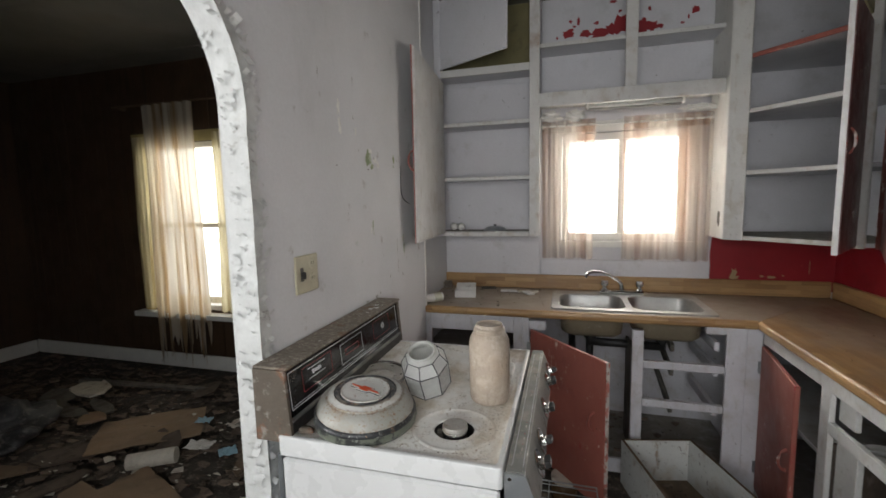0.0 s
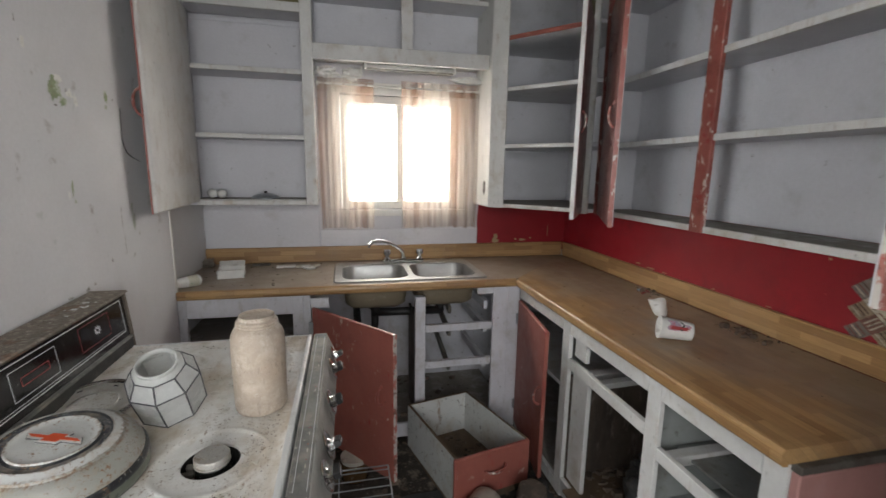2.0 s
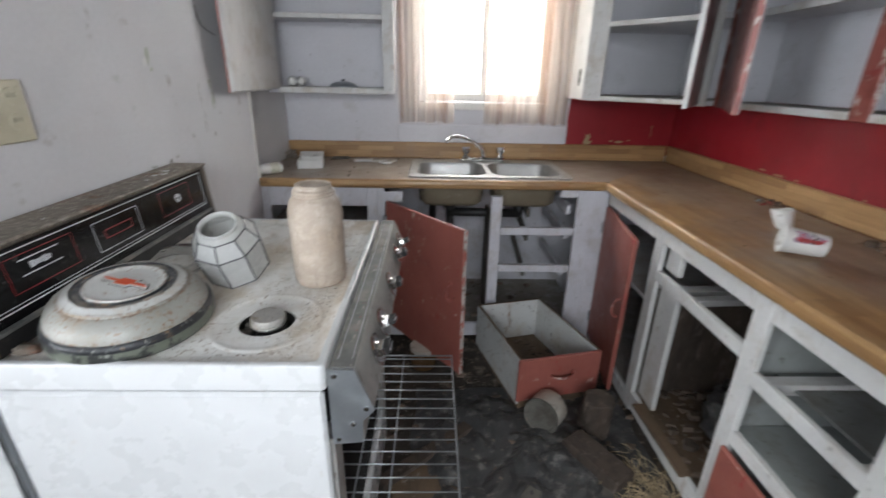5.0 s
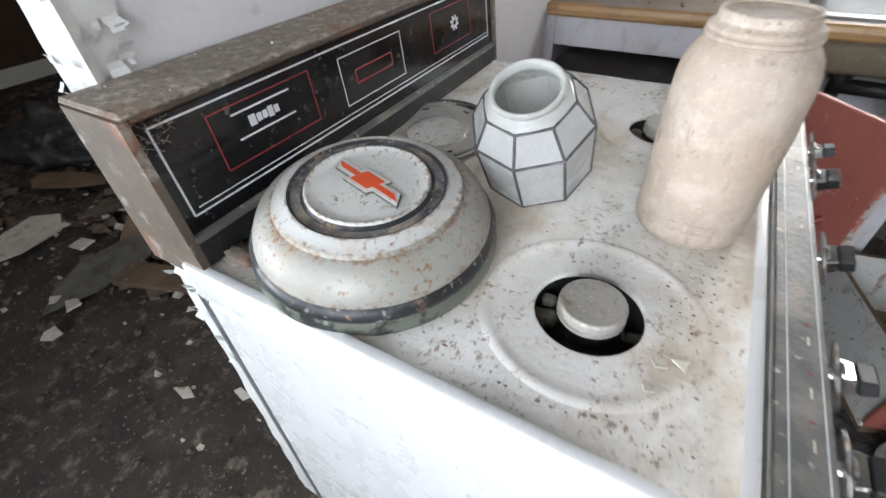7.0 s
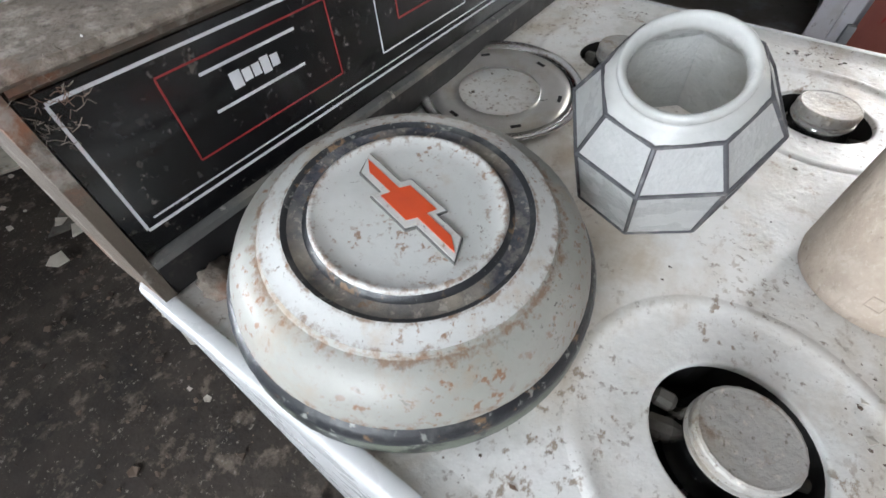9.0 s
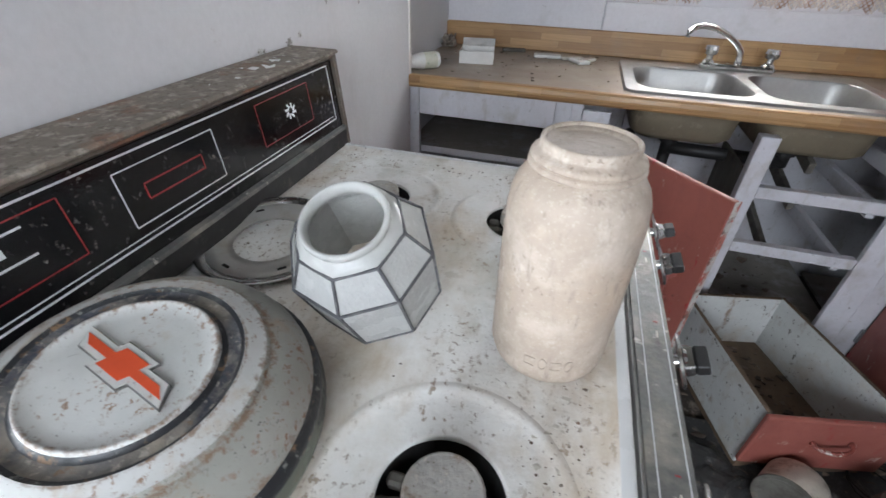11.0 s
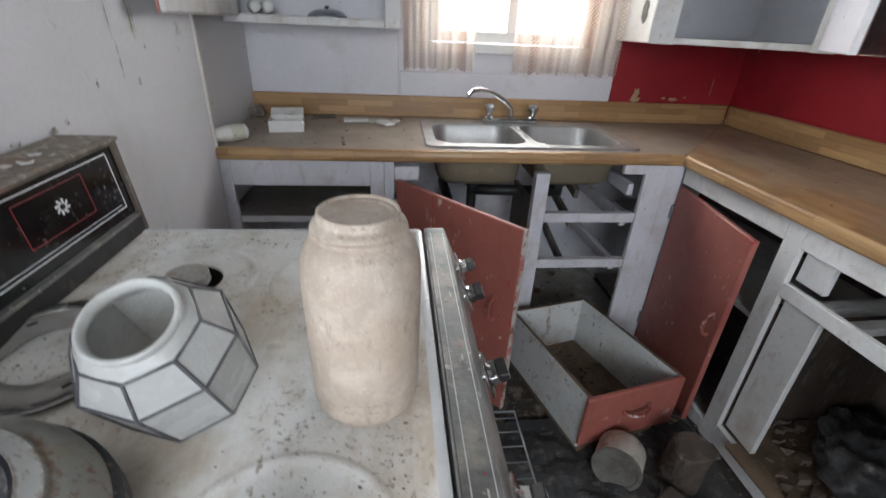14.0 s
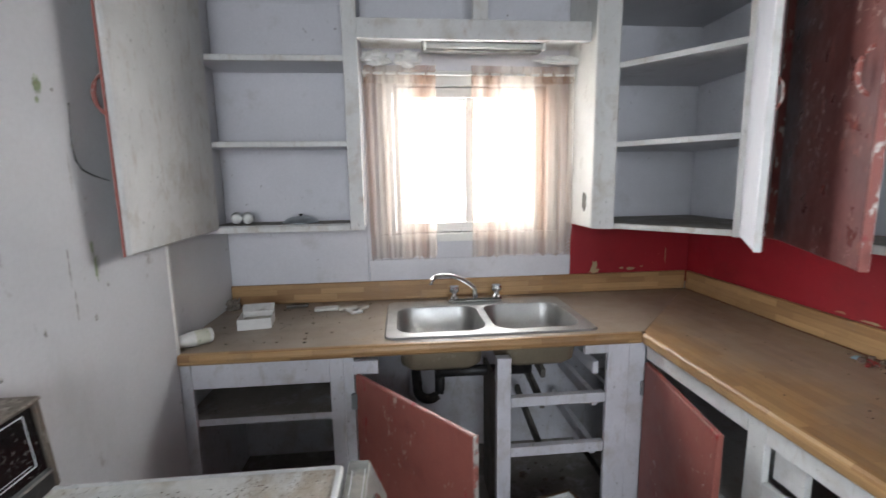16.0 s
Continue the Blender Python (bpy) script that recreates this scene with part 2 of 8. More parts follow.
M["door_dark_red"] = surf("door_dark_red", (0.155, 0.052, 0.046), (6, 0.3), 0.34, layers=[
    ((0.24, 0.075, 0.055), 4.0, 0.56, 0.72, 0.5), ((0.58, 0.50, 0.44), 46.0, 0.60, 0.615, 0.9, (1, 1, 0.7), 6.0), ((0.30, 0.10, 0.075), 34.0, 0.59, 0.62, 0.8, (1, 1, 0.5), 8.0), ((0.05, 0.012, 0.01), 7.0, 0.58, 0.7, 0.7)], bump=(0.25, 35))
M["edge_peel"] = surf("edge_peel", (0.62, 0.58, 0.53), (18, 0.3), 0.5, layers=[
    ((0.36, 0.09, 0.06), 30.0, 0.50, 0.54, 0.9, (1, 1, 0.6)), ((0.14, 0.06, 0.04), 26.0, 0.55, 0.60, 0.85), ((0.45, 0.02, 0.02), 40.0, 0.62, 0.66, 0.8)], bump=(0.6, 60))
M["grey_green"] = surf("grey_green", (0.135, 0.15, 0.135), (8, 0.25), 0.6, layers=[
    ((0.36, 0.33, 0.26), 26.0, 0.58, 0.64, 0.8, (1, 1, 0.4)), ((0.32, 0.03, 0.03), 18.0, 0.68, 0.72, 0.8)], bump=(0.4, 50))
M["red_trim"] = surf("red_trim", (0.34, 0.02, 0.025), (12, 0.3), 0.5, layers=[((0.5, 0.42, 0.36), 30.0, 0.62, 0.66, 0.8), ((0.17, 0.19, 0.165), 42, 0.50, 0.53, 0.9, (1, 1, 0.5)), ((0.10, 0.03, 0.03), 60, 0.56, 0.62, 0.7)], bump=(0.3, 50))
M["panelling"] = surf("panelling", (0.075, 0.042, 0.022), (3, 0.35), 0.5, layers=[((0.035, 0.02, 0.012), 30.0, 0.5, 0.65, 0.6, (1, 1, 0.05))], bump=(0.1, 80))
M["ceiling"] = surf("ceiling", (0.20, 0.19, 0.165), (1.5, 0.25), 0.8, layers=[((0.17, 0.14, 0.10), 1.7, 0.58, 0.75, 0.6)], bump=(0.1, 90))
M["floor_dirt"] = surf("floor_dirt", (0.062, 0.050, 0.040), (5, 0.5), 0.9, layers=[
    ((0.22, 0.18, 0.14), 14.0, 0.56, 0.66, 0.7), ((0.02, 0.018, 0.016), 7.0, 0.55, 0.68, 0.8), ((0.30, 0.27, 0.23), 60.0, 0.62, 0.68, 0.7)], bump=(0.9, 55))
M["debris"] = surf("debris", (0.105, 0.078, 0.058), (9, 0.5), 0.88, layers=[((0.04, 0.03, 0.025), 14.0, 0.52, 0.62, 0.7)], bump=(0.5, 70), island=0.6)
M["paper"] = surf("paper", (0.62, 0.58, 0.50), (20, 0.25), 0.8, layers=[(DIRT, 14.0, 0.55, 0.68, 0.7)], bump=(0.3, 60))
M["white_scrap"] = surf("white_scrap", (0.70, 0.69, 0.66), (20, 0.2), 0.7, layers=[(DIRT, 20.0, 0.60, 0.70, 0.6)], bump=(0.2, 60))
M["blue_scrap"] = surf("blue_scrap", (0.28, 0.46, 0.56), (20, 0.2), 0.6, layers=[(DIRT, 20.0, 0.60, 0.70, 0.6)])
M["cardboard"] = surf("cardboard", (0.27, 0.185, 0.115), (7, 0.25), 0.8, layers=[(GRIME, 9.0, 0.62, 0.72, 0.6)], bump=(0.15, 60))
M["wood_old"] = surf("wood_old", (0.17, 0.115, 0.07), (6, 0.4), 0.75, layers=[((0.07, 0.05, 0.035), 10.0, 0.48, 0.62, 0.7, (1, 0.15, 1)), ((0.36, 0.33, 0.29), 26, 0.64, 0.70, 0.6)], bump=(0.4, 60))
# dark wood; also paints the shade on a cabinet's partition and back
M["wood_and_shade_dark"] = surf("wood_and_shade_dark", (0.085, 0.062, 0.046), (7, 0.4), 0.8, layers=[((0.04, 0.03, 0.024), 14.0, 0.48, 0.60, 0.8, (1, 1, 0.15)), ((0.17, 0.14, 0.115), 30, 0.58, 0.66, 0.6, (1, 1, 0.3))], bump=(0.6, 60))
M["wood_grey"] = surf("wood_grey", (0.15, 0.14, 0.12), (9, 0.4), 0.7, layers=[((0.06, 0.05, 0.04), 12.0, 0.5, 0.62, 0.8), ((0.26, 0.17, 0.12), 20, 0.62, 0.70, 0.6)], bump=(0.35, 60))
M["tarp"] = surf("tarp", (0.058, 0.058, 0.058), (6, 0.5), 0.42, layers=[((0.19, 0.18, 0.165), 18.0, 0.55, 0.66, 0.7), ((0.20, 0.16, 0.12), 40.0, 0.62, 0.68, 0.7)], bump=(0.7, 30))
M["enamel"] = surf("enamel", (0.64, 0.65, 0.65), (6, 0.06), 0.28, layers=[
    ((0.56, 0.55, 0.52), 3.0, 0.40, 0.95, 0.25), ((0.42, 0.36, 0.28), 30.0, 0.64, 0.72, 0.35, (1, 1, 0.5), 5.0)], bump=(0.03, 40), grain=(120, 0.02), coat=0.2)
M["enamel_dirty"] = surf("enamel_dirty", (0.80, 0.795, 0.77), (9, 0.07), 0.40, layers=[
    ((0.60, 0.545, 0.46), 4.0, 0.44, 0.66, 0.8), ((0.45, 0.365, 0.26), 9.0, 0.48, 0.66, 0.8, (1, 0.55, 1)), ((0.84, 0.84, 0.82), 7.0, 0.58, 0.70, 0.6), ((0.40, 0.345, 0.265), 22.0, 0.50, 0.66, 0.65, (1, 1, 1), 5.0), ((0.42, 0.43, 0.38), 12.0, 0.52, 0.66, 0.5, (1, 1, 1), 3.0),
    ((0.24, 0.165, 0.10), 130.0, 0.57, 0.63, 0.8, (1, 0.7, 1), 9.0), ((0.30, 0.235, 0.165), 34.0, 0.60, 0.66, 0.6, (1, 1, 1), 4.0), ((0.16, 0.11, 0.07), 150.0, 0.59, 0.64, 0.8, (1, 1, 1), 13.0), ((0.07, 0.05, 0.04), 46.0, 0.72, 0.75, 0.9)], bump=(0.2, 130), grain=(220, 0.06))
M["galvanized"] = surf("galvanized", (0.42, 0.45, 0.47), (9, 0.2), 0.4, 0.85, layers=[((0.60, 0.62, 0.62), 5.0, 0.6, 0.7, 0.5)], bump=(0.1, 40))
M["strip_metal"] = surf("strip_metal", (0.20, 0.20, 0.19), (14, 0.5), 0.5, 0.3, layers=[
    ((0.42, 0.38, 0.31), 9.0, 0.50, 0.70, 0.7), ((0.56, 0.53, 0.47), 60.0, 0.64, 0.68, 0.8), ((0.05, 0.045, 0.04), 24.0, 0.60, 0.68, 0.8)], bump=(0.35, 90))
M["panel_face"] = surf("panel_face", (0.48, 0.47, 0.44), (14, 0.3), 0.5, 0.2, layers=[((0.13, 0.11, 0.09), 22.0, 0.56, 0.66, 0.7)], bump=(0.3, 90))
M["chrome"] = surf("chrome", (0.72, 0.72, 0.71), (20, 0.1), 0.16, 1.0, layers=[((0.30, 0.27, 0.23), 30.0, 0.60, 0.72, 0.6)], bump=(0.05, 80))
M["ring_metal"] = surf("ring_metal", (0.60, 0.585, 0.55), (14, 0.2), 0.36, 0.55, layers=[((0.42, 0.36, 0.28), 16.0, 0.50, 0.66, 0.7), ((0.20, 0.14, 0.09), 50.0, 0.66, 0.70, 0.8)], bump=(0.15, 90))
M["steel"] = surf("steel", (0.45, 0.445, 0.43), (9, 0.15), 0.42, 1.0, layers=[((0.36, 0.32, 0.27), 14.0, 0.58, 0.74, 0.5)], bump=(0.05, 120))
M["sink_under"] = surf("sink_under", (0.20, 0.165, 0.11), (7, 0.3), 0.7, layers=[((0.08, 0.06, 0.04), 6.0, 0.55, 0.7, 0.7), ((0.33, 0.30, 0.24), 20.0, 0.6, 0.68, 0.5)], bump=(0.3, 90))
M["black_glass"] = surf("black_glass", (0.008, 0.008, 0.009), (6, 0.3), 0.16, layers=[((0.07, 0.067, 0.063), 14.0, 0.54, 0.76, 0.3), ((0.25, 0.23, 0.2), 110.0, 0.60, 0.66, 0.6, (1, 1, 1), 10.0), ((0.35, 0.33, 0.30), 70.0, 0.66, 0.69, 0.6, (1, 1, 1), 14.0)], bump=(0.03, 80))
M["black_pipe"] = surf("black_pipe", (0.018, 0.017, 0.017), (9, 0.4), 0.55, layers=[((0.12, 0.10, 0.08), 18.0, 0.6, 0.7, 0.6)], bump=(0.1, 60))
M["black"] = surf("black", (0.012, 0.011, 0.010), (9, 0.4), 0.7, bump=(0.1, 60))
M["guard_metal"] = surf("guard_metal", (0.135, 0.11, 0.085), (9, 0.3), 0.65, 0.15, layers=[
    ((0.24, 0.105, 0.055), 11.0, 0.56, 0.64, 0.8), ((0.33, 0.31, 0.28), 34.0, 0.58, 0.66, 0.7), ((0.06, 0.045, 0.035), 16.0, 0.60, 0.70, 0.7)], bump=(0.5, 90))
M["guard_dust"] = surf("guard_dust", (0.22, 0.185, 0.15), (9, 0.25), 0.9, layers=[((0.36, 0.325, 0.275), 60.0, 0.52, 0.62, 0.75), ((0.19, 0.085, 0.045), 9.0, 0.58, 0.66, 0.75), ((0.09, 0.07, 0.055), 120.0, 0.56, 0.62, 0.7)], bump=(0.6, 120))
M["print_white"] = surf("print_white", (0.66, 0.68, 0.70), (30, 0.2), 0.4, bump=(0, 1))
M["print_red"] = surf("print_red", (0.30, 0.025, 0.025), (30, 0.2), 0.4, bump=(0, 1))
M["hub_paint"] = surf("hub_paint", (0.64, 0.645, 0.625), (7, 0.10), 0.36, layers=[
    ((0.54, 0.55, 0.52), 6.0, 0.46, 0.68, 0.6), ((0.44, 0.33, 0.21), 30.0, 0.54, 0.66, 0.55, (1, 1, 1), 12.0), ((0.22, 0.105, 0.04), 170.0, 0.575, 0.63, 0.85, (1, 1, 1), 22.0), ((0.10, 0.08, 0.06), 260.0, 0.66, 0.68, 0.8)],
    bump=(0.10, 70), rings=((0.1012, 0.0075), (0.0655, 0.0065), (0.0858, 0.0030)))
M["hub_side"] = surf("hub_side", (0.40, 0.395, 0.36), (7, 0.16), 0.5, 0.05, layers=[
    ((0.29, 0.295, 0.26), 7.0, 0.46, 0.66, 0.7), ((0.34, 0.24, 0.14), 24.0, 0.51, 0.66, 0.6, (1, 1, 1), 9.0), ((0.22, 0.10, 0.04), 150.0, 0.565, 0.62, 0.85, (1, 1, 1), 14.0), ((0.06, 0.05, 0.04), 200.0, 0.62, 0.65, 0.8, (1, 1, 1), 10.0)],
    bump=(0.12, 70), rings=((0.1035, 0.0085), (0.1330, 0.004)))
M["hub_green"] = surf("hub_green", (0.15, 0.165, 0.13), (9, 0.25), 0.38, layers=[
    ((0.022, 0.023, 0.023), 12.0, 0.48, 0.50, 0.95), ((0.24, 0.12, 0.055), 40.0, 0.58, 0.64, 0.8, (1, 1, 1), 9.0), ((0.34, 0.36, 0.32), 60.0, 0.64, 0.67, 0.7)], bump=(0.25, 50))
M["hub_black"] = surf("hub_black", (0.045, 0.050, 0.066), (10, 0.35), 0.72, layers=[
    ((0.15, 0.155, 0.17), 20.0, 0.44, 0.60, 0.8), ((0.36, 0.315, 0.25), 9.0, 0.45, 0.58, 0.9, (1, 1, 1), 5.0), ((0.30, 0.27, 0.23), 60.0, 0.50, 0.62, 0.7, (1, 1, 1), 7.0), ((0.42, 0.38, 0.32), 140.0, 0.57, 0.63, 0.7), ((0.22, 0.12, 0.06), 90.0, 0.63, 0.67, 0.7)], bump=(0.3, 90))
M["hub_line"] = surf("hub_line", (0.026, 0.028, 0.032), (10, 0.35), 0.42, layers=[
    ((0.10, 0.105, 0.10), 24.0, 0.54, 0.64, 0.7), ((0.26, 0.16, 0.085), 60.0, 0.60, 0.65, 0.8), ((0.30, 0.31, 0.28), 110.0, 0.62, 0.65, 0.7)], bump=(0.3, 80))
M["hub_red"] = surf("hub_red", (0.70, 0.085, 0.02), (12, 0.12), 0.4, bump=(0.05, 60), layers=[((0.5, 0.35, 0.25), 40, 0.68, 0.71, 0.6)])
M["milk_glass"] = surf("milk_glass", (0.70, 0.705, 0.68), (14, 0.08), 0.22, layers=[((0.45, 0.42, 0.36), 14.0, 0.60, 0.78, 0.5)], bump=(0.10, 220), coat=0.2)
M["pebble_glass"] = surf("pebble_glass", (0.74, 0.745, 0.73), (14, 0.08), 0.25, layers=[((0.45, 0.42, 0.36), 14.0, 0.58, 0.76, 0.4)], bump=(0.55, 260))


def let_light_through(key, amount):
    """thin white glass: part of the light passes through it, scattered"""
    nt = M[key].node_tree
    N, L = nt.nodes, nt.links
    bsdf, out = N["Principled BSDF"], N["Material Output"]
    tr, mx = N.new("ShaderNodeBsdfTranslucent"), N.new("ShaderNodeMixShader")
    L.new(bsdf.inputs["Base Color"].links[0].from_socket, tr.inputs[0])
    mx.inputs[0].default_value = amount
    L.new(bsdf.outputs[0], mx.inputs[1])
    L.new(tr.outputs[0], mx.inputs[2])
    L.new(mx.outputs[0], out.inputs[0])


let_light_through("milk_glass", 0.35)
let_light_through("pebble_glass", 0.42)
M["lead_came"] = surf("lead_came", (0.17, 0.17, 0.18), (40, 0.5), 0.5, 0.5, layers=[((0.30, 0.29, 0.28), 60, 0.55, 0.65, 0.7)], bump=(0.5, 120))
M["jar_clay"] = surf("jar_clay", (0.42, 0.345, 0.275), (10, 0.10), 0.6, layers=[
    ((0.52, 0.45, 0.375), 24.0, 0.46, 0.62, 0.7), ((0.48, 0.375, 0.275), 9.0, 0.55, 0.72, 0.6), ((0.62, 0.57, 0.50), 70.0, 0.54, 0.64, 0.55, (1, 1, 0.8), 12.0),
    ((0.24, 0.195, 0.155), 150.0, 0.56, 0.62, 0.7, (1, 1, 0.14), 20.0), ((0.20, 0.155, 0.115), 210.0, 0.61, 0.64, 0.8, (1, 1, 0.7), 14.0), ((0.60, 0.54, 0.46), 260.0, 0.58, 0.66, 0.35)], bump=(0.20, 150), coat=0.08)
M["alu_cap"] = surf("alu_cap", (0.48, 0.465, 0.435), (14, 0.22), 0.48, 0.35, layers=[
    ((0.38, 0.33, 0.26), 18.0, 0.46, 0.62, 0.75), ((0.22, 0.16, 0.105), 60.0, 0.55, 0.63, 0.75, (1, 1, 1), 22.0), ((0.62, 0.58, 0.51), 110.0, 0.59, 0.65, 0.7), ((0.12, 0.09, 0.065), 220.0, 0.62, 0.65, 0.7)], bump=(0.35, 140))
M["ivory"] = surf("ivory", (0.50, 0.465, 0.33), (20, 0.12), 0.4, layers=[(DIRT, 20.0, 0.64, 0.74, 0.6)], bump=(0.05, 60))
M["foam"] = surf("foam", (0.74, 0.73, 0.70), (20, 0.12), 0.6, layers=[(DIRT, 14.0, 0.64, 0.74, 0.5)], bump=(0.15, 120))
M["cup_print"] = surf("cup_print", (0.42, 0.33, 0.40), (60, 0.4), 0.5, bump=(0, 1), layers=[((0.45, 0.05, 0.08), 50, 0.52, 0.56, 0.9), ((0.10, 0.10, 0.25), 40, 0.6, 0.64, 0.9)])
M["drape_gold"] = surf("drape_gold", (0.46, 0.38, 0.17), (9, 0.25), 0.85)
M["outside_white"] = surf("window_paint", (0.74, 0.735, 0.70), (9, 0.1), 0.5, layers=[(DIRT, 14.0, 0.64, 0.74, 0.5)], bump=(0.05, 40))
M["olive"] = surf("olive", (0.24, 0.21, 0.10), (5, 0.3), 0.7, layers=[(GRIME, 9, 0.58, 0.7, 0.6)])
M["straw"] = surf("straw", (0.44, 0.35, 0.21), (20, 0.4), 0.85, layers=[(GRIME, 20, 0.55, 0.65, 0.6)])
M["brown_paper"] = surf("brown_paper", (0.085, 0.052, 0.033), (6, 0.35), 0.75, layers=[((0.15, 0.098, 0.062), 7, 0.52, 0.64, 0.7)], bump=(0.3, 25))
M["brown_paper"].node_tree.nodes["Principled BSDF"].inputs["Specular IOR Level"].default_value = 0.08
M["cream_paper"] = surf("cream_paper", (0.42, 0.31, 0.17), (8, 0.25), 0.8, layers=[(DIRT, 9, 0.56, 0.68, 0.6)], bump=(0.3, 25))
M["amber"] = surf("bottle_glass", (0.10, 0.06, 0.03), (9, 0.3), 0.2, layers=[(DIRT, 16, 0.6, 0.7, 0.5)])
M["label_paper"] = surf("label_paper", (0.62, 0.61, 0.50), (20, 0.15), 0.7, layers=[((0.20, 0.30, 0.18), 22, 0.60, 0.63, 0.8), (DIRT, 14, 0.6, 0.7, 0.5)])
M["counter_x"] = butcher("counter_x", "X", 0.97)
M["counter_y"] = butcher("counter_y", "Y", 0.64, 0.17)
M["stave_x"] = butcher("stave_x", "X", 0.12)
M["stave_y"] = butcher("stave_y", "Y", 0.12)

glass = bpy.data.materials.new("clear_glass")
glass.use_nodes = True
gb = glass.node_tree.nodes["Principled BSDF"]
gb.inputs["Transmission Weight"].default_value, gb.inputs["Roughness"].default_value, gb.inputs["IOR"].default_value = 1.0, 0.03, 1.45
gb.inputs["Base Color"].default_value = (0.92, 0.94, 0.93, 1)
M["glass"] = glass
M["scar"] = surf("scar", (0.27, 0.25, 0.23), (40, 0.4), 0.8, layers=[((0.6, 0.6, 0.58), 50, 0.5, 0.55, 0.8)])

glow = bpy.data.materials.new("overcast_sky")
glow.use_nodes = True
gn_ = glow.node_tree
em = gn_.nodes.new("ShaderNodeEmission")
em.inputs[0].default_value, em.inputs[1].default_value = (1.0, 0.99, 0.97, 1), BACKDROP
gn_.links.new(em.outputs[0], gn_.nodes["Material Output"].inputs[0])
M["glow"] = glow


def sheer(name, colour, opacity, stripe=None, mesh=True, see=0.55):
    """thin curtain cloth: lets light through its weave"""
    m = bpy.data.materials.new(name)
    m.use_nodes = True
    nt = m.node_tree
    N, L = nt.nodes, nt.links
    N.remove(N["Principled BSDF"])
    dif, tra, clear = N.new("ShaderNodeBsdfDiffuse"), N.new("ShaderNodeBsdfTranslucent"), N.new("ShaderNodeBsdfTransparent")
    co = N.new("ShaderNodeTexCoord")
    src = colour
    mapx = N.new("ShaderNodeMapping")
    mapx.inputs["Scale"].default_value = (1, 1, 0.03)
    L.new(co.outputs["Object"], mapx.inputs[0])
    nz = N.new("ShaderNodeTexNoise")
    nz.inputs["Scale"].default_value, nz.inputs["Detail"].default_value = 16.0, 4.0
    L.new(mapx.outputs[0], nz.inputs["Vector"])
    r = N.new("ShaderNodeMapRange")
    r.inputs[1].default_value, r.inputs[2].default_value = 0.44, 0.62
    L.new(nz.outputs["Fac"], r.inputs[0])
    mx = N.new("ShaderNodeMix")
    mx.data_type = "RGBA"
    mx.inputs[6].default_value, mx.inputs[7].default_value = (*colour, 1), (*(stripe or colour), 1)
    L.new(r.outputs[0], mx.inputs[0])
    for sh in (dif, tra):
        L.new(mx.outputs[2], sh.inputs[0])
    a, b = N.new("ShaderNodeMixShader"), N.new("ShaderNodeMixShader")
    a.inputs[0].default_value = see
    L.new(dif.outputs[0], a.inputs[1])
    L.new(tra.outputs[0], a.inputs[2])
    b.inputs[0].default_value = opacity
    if mesh:
        # open net: small diagonal holes
        sep = N.new("ShaderNodeSeparateXYZ")
        L.new(co.outputs["Object"], sep.inputs[0])

        def wave(sign):
            ad = N.new("ShaderNodeMath")
            ad.operation = "MULTIPLY_ADD"
            ad.inputs[1].default_value = sign
            L.new(sep.outputs["Z"], ad.inputs[0])
            L.new(sep.outputs["X"], ad.inputs[2])
            sc = N.new("ShaderNodeMath")
            sc.operation = "MULTIPLY"
            sc.inputs[1].default_value = 2 * math.pi / 0.027
            L.new(ad.outputs[0], sc.inputs[0])
            sn = N.new("ShaderNodeMath")
            sn.operation = "SINE"
            L.new(sc.outputs[0], sn.inputs[0])
            ab = N.new("ShaderNodeMath")
            ab.operation = "ABSOLUTE"
            L.new(sn.outputs[0], ab.inputs[0])
            return ab.outputs[0]
        mn = N.new("ShaderNodeMath")
        mn.operation = "MINIMUM"
        L.new(wave(0.75), mn.inputs[0])
        L.new(wave(-0.75), mn.inputs[1])
        rr = N.new("ShaderNodeMapRange")
        rr.inputs[1].default_value, rr.inputs[2].default_value, rr.inputs[3].default_value, rr.inputs[4].default_value = 0.30, 0.50, min(1, opacity + 0.30), opacity - 0.22
        L.new(mn.outputs[0], rr.inputs[0])
        L.new(rr.outputs[0], b.inputs[0])
    L.new(clear.outputs[0], b.inputs[1])
    L.new(a.outputs[0], b.inputs[2])
    L.new(b.outputs[0], N["Material Output"].inputs[0])
    return m


M["net"] = sheer("net_curtain", (0.74, 0.66, 0.58), 0.50, (0.34, 0.20, 0.13), see=0.42)
M["net_side"] = sheer("side_sheer", (0.60, 0.55, 0.46), 0.9, (0.40, 0.28, 0.16), False)
M["gold_cloth"] = sheer("gold_cloth", (0.60, 0.54, 0.36), 0.97, (0.42, 0.34, 0.18), False)


# ---- building helpers ----
ORIGIN = {}


def thing(name, at, label, category, group="", kind="", turn=(0, 0, 0)):
    e = new(name)
    e.empty_display_size = 0.05
    e.matrix_basis = pose(*at, *turn)
    ORIGIN[e] = Vector(at)
    return tagged(e, label, category, group, kind)


def mesh_of(name, bm, mat, smooth=False):
    bmesh.ops.recalc_face_normals(bm, faces=bm.faces)
    me = bpy.data.meshes.new(name)
    bm.to_mesh(me)
    bm.free()
    if smooth:
        for p in me.polygons:
            p.use_smooth = True
    me.materials.append(M[mat] if isinstance(mat, str) else mat)
    return me


def part(name, bm, mat, parent, label="", smooth=False, local=False):
    if not local:
        bm.transform(Matrix.Translation(-ORIGIN[parent]))
    ob = new(name, mesh_of(name, bm, mat, smooth))
    ob.parent = parent
    ORIGIN[ob] = ORIGIN[parent]
    return tagged(ob, label)


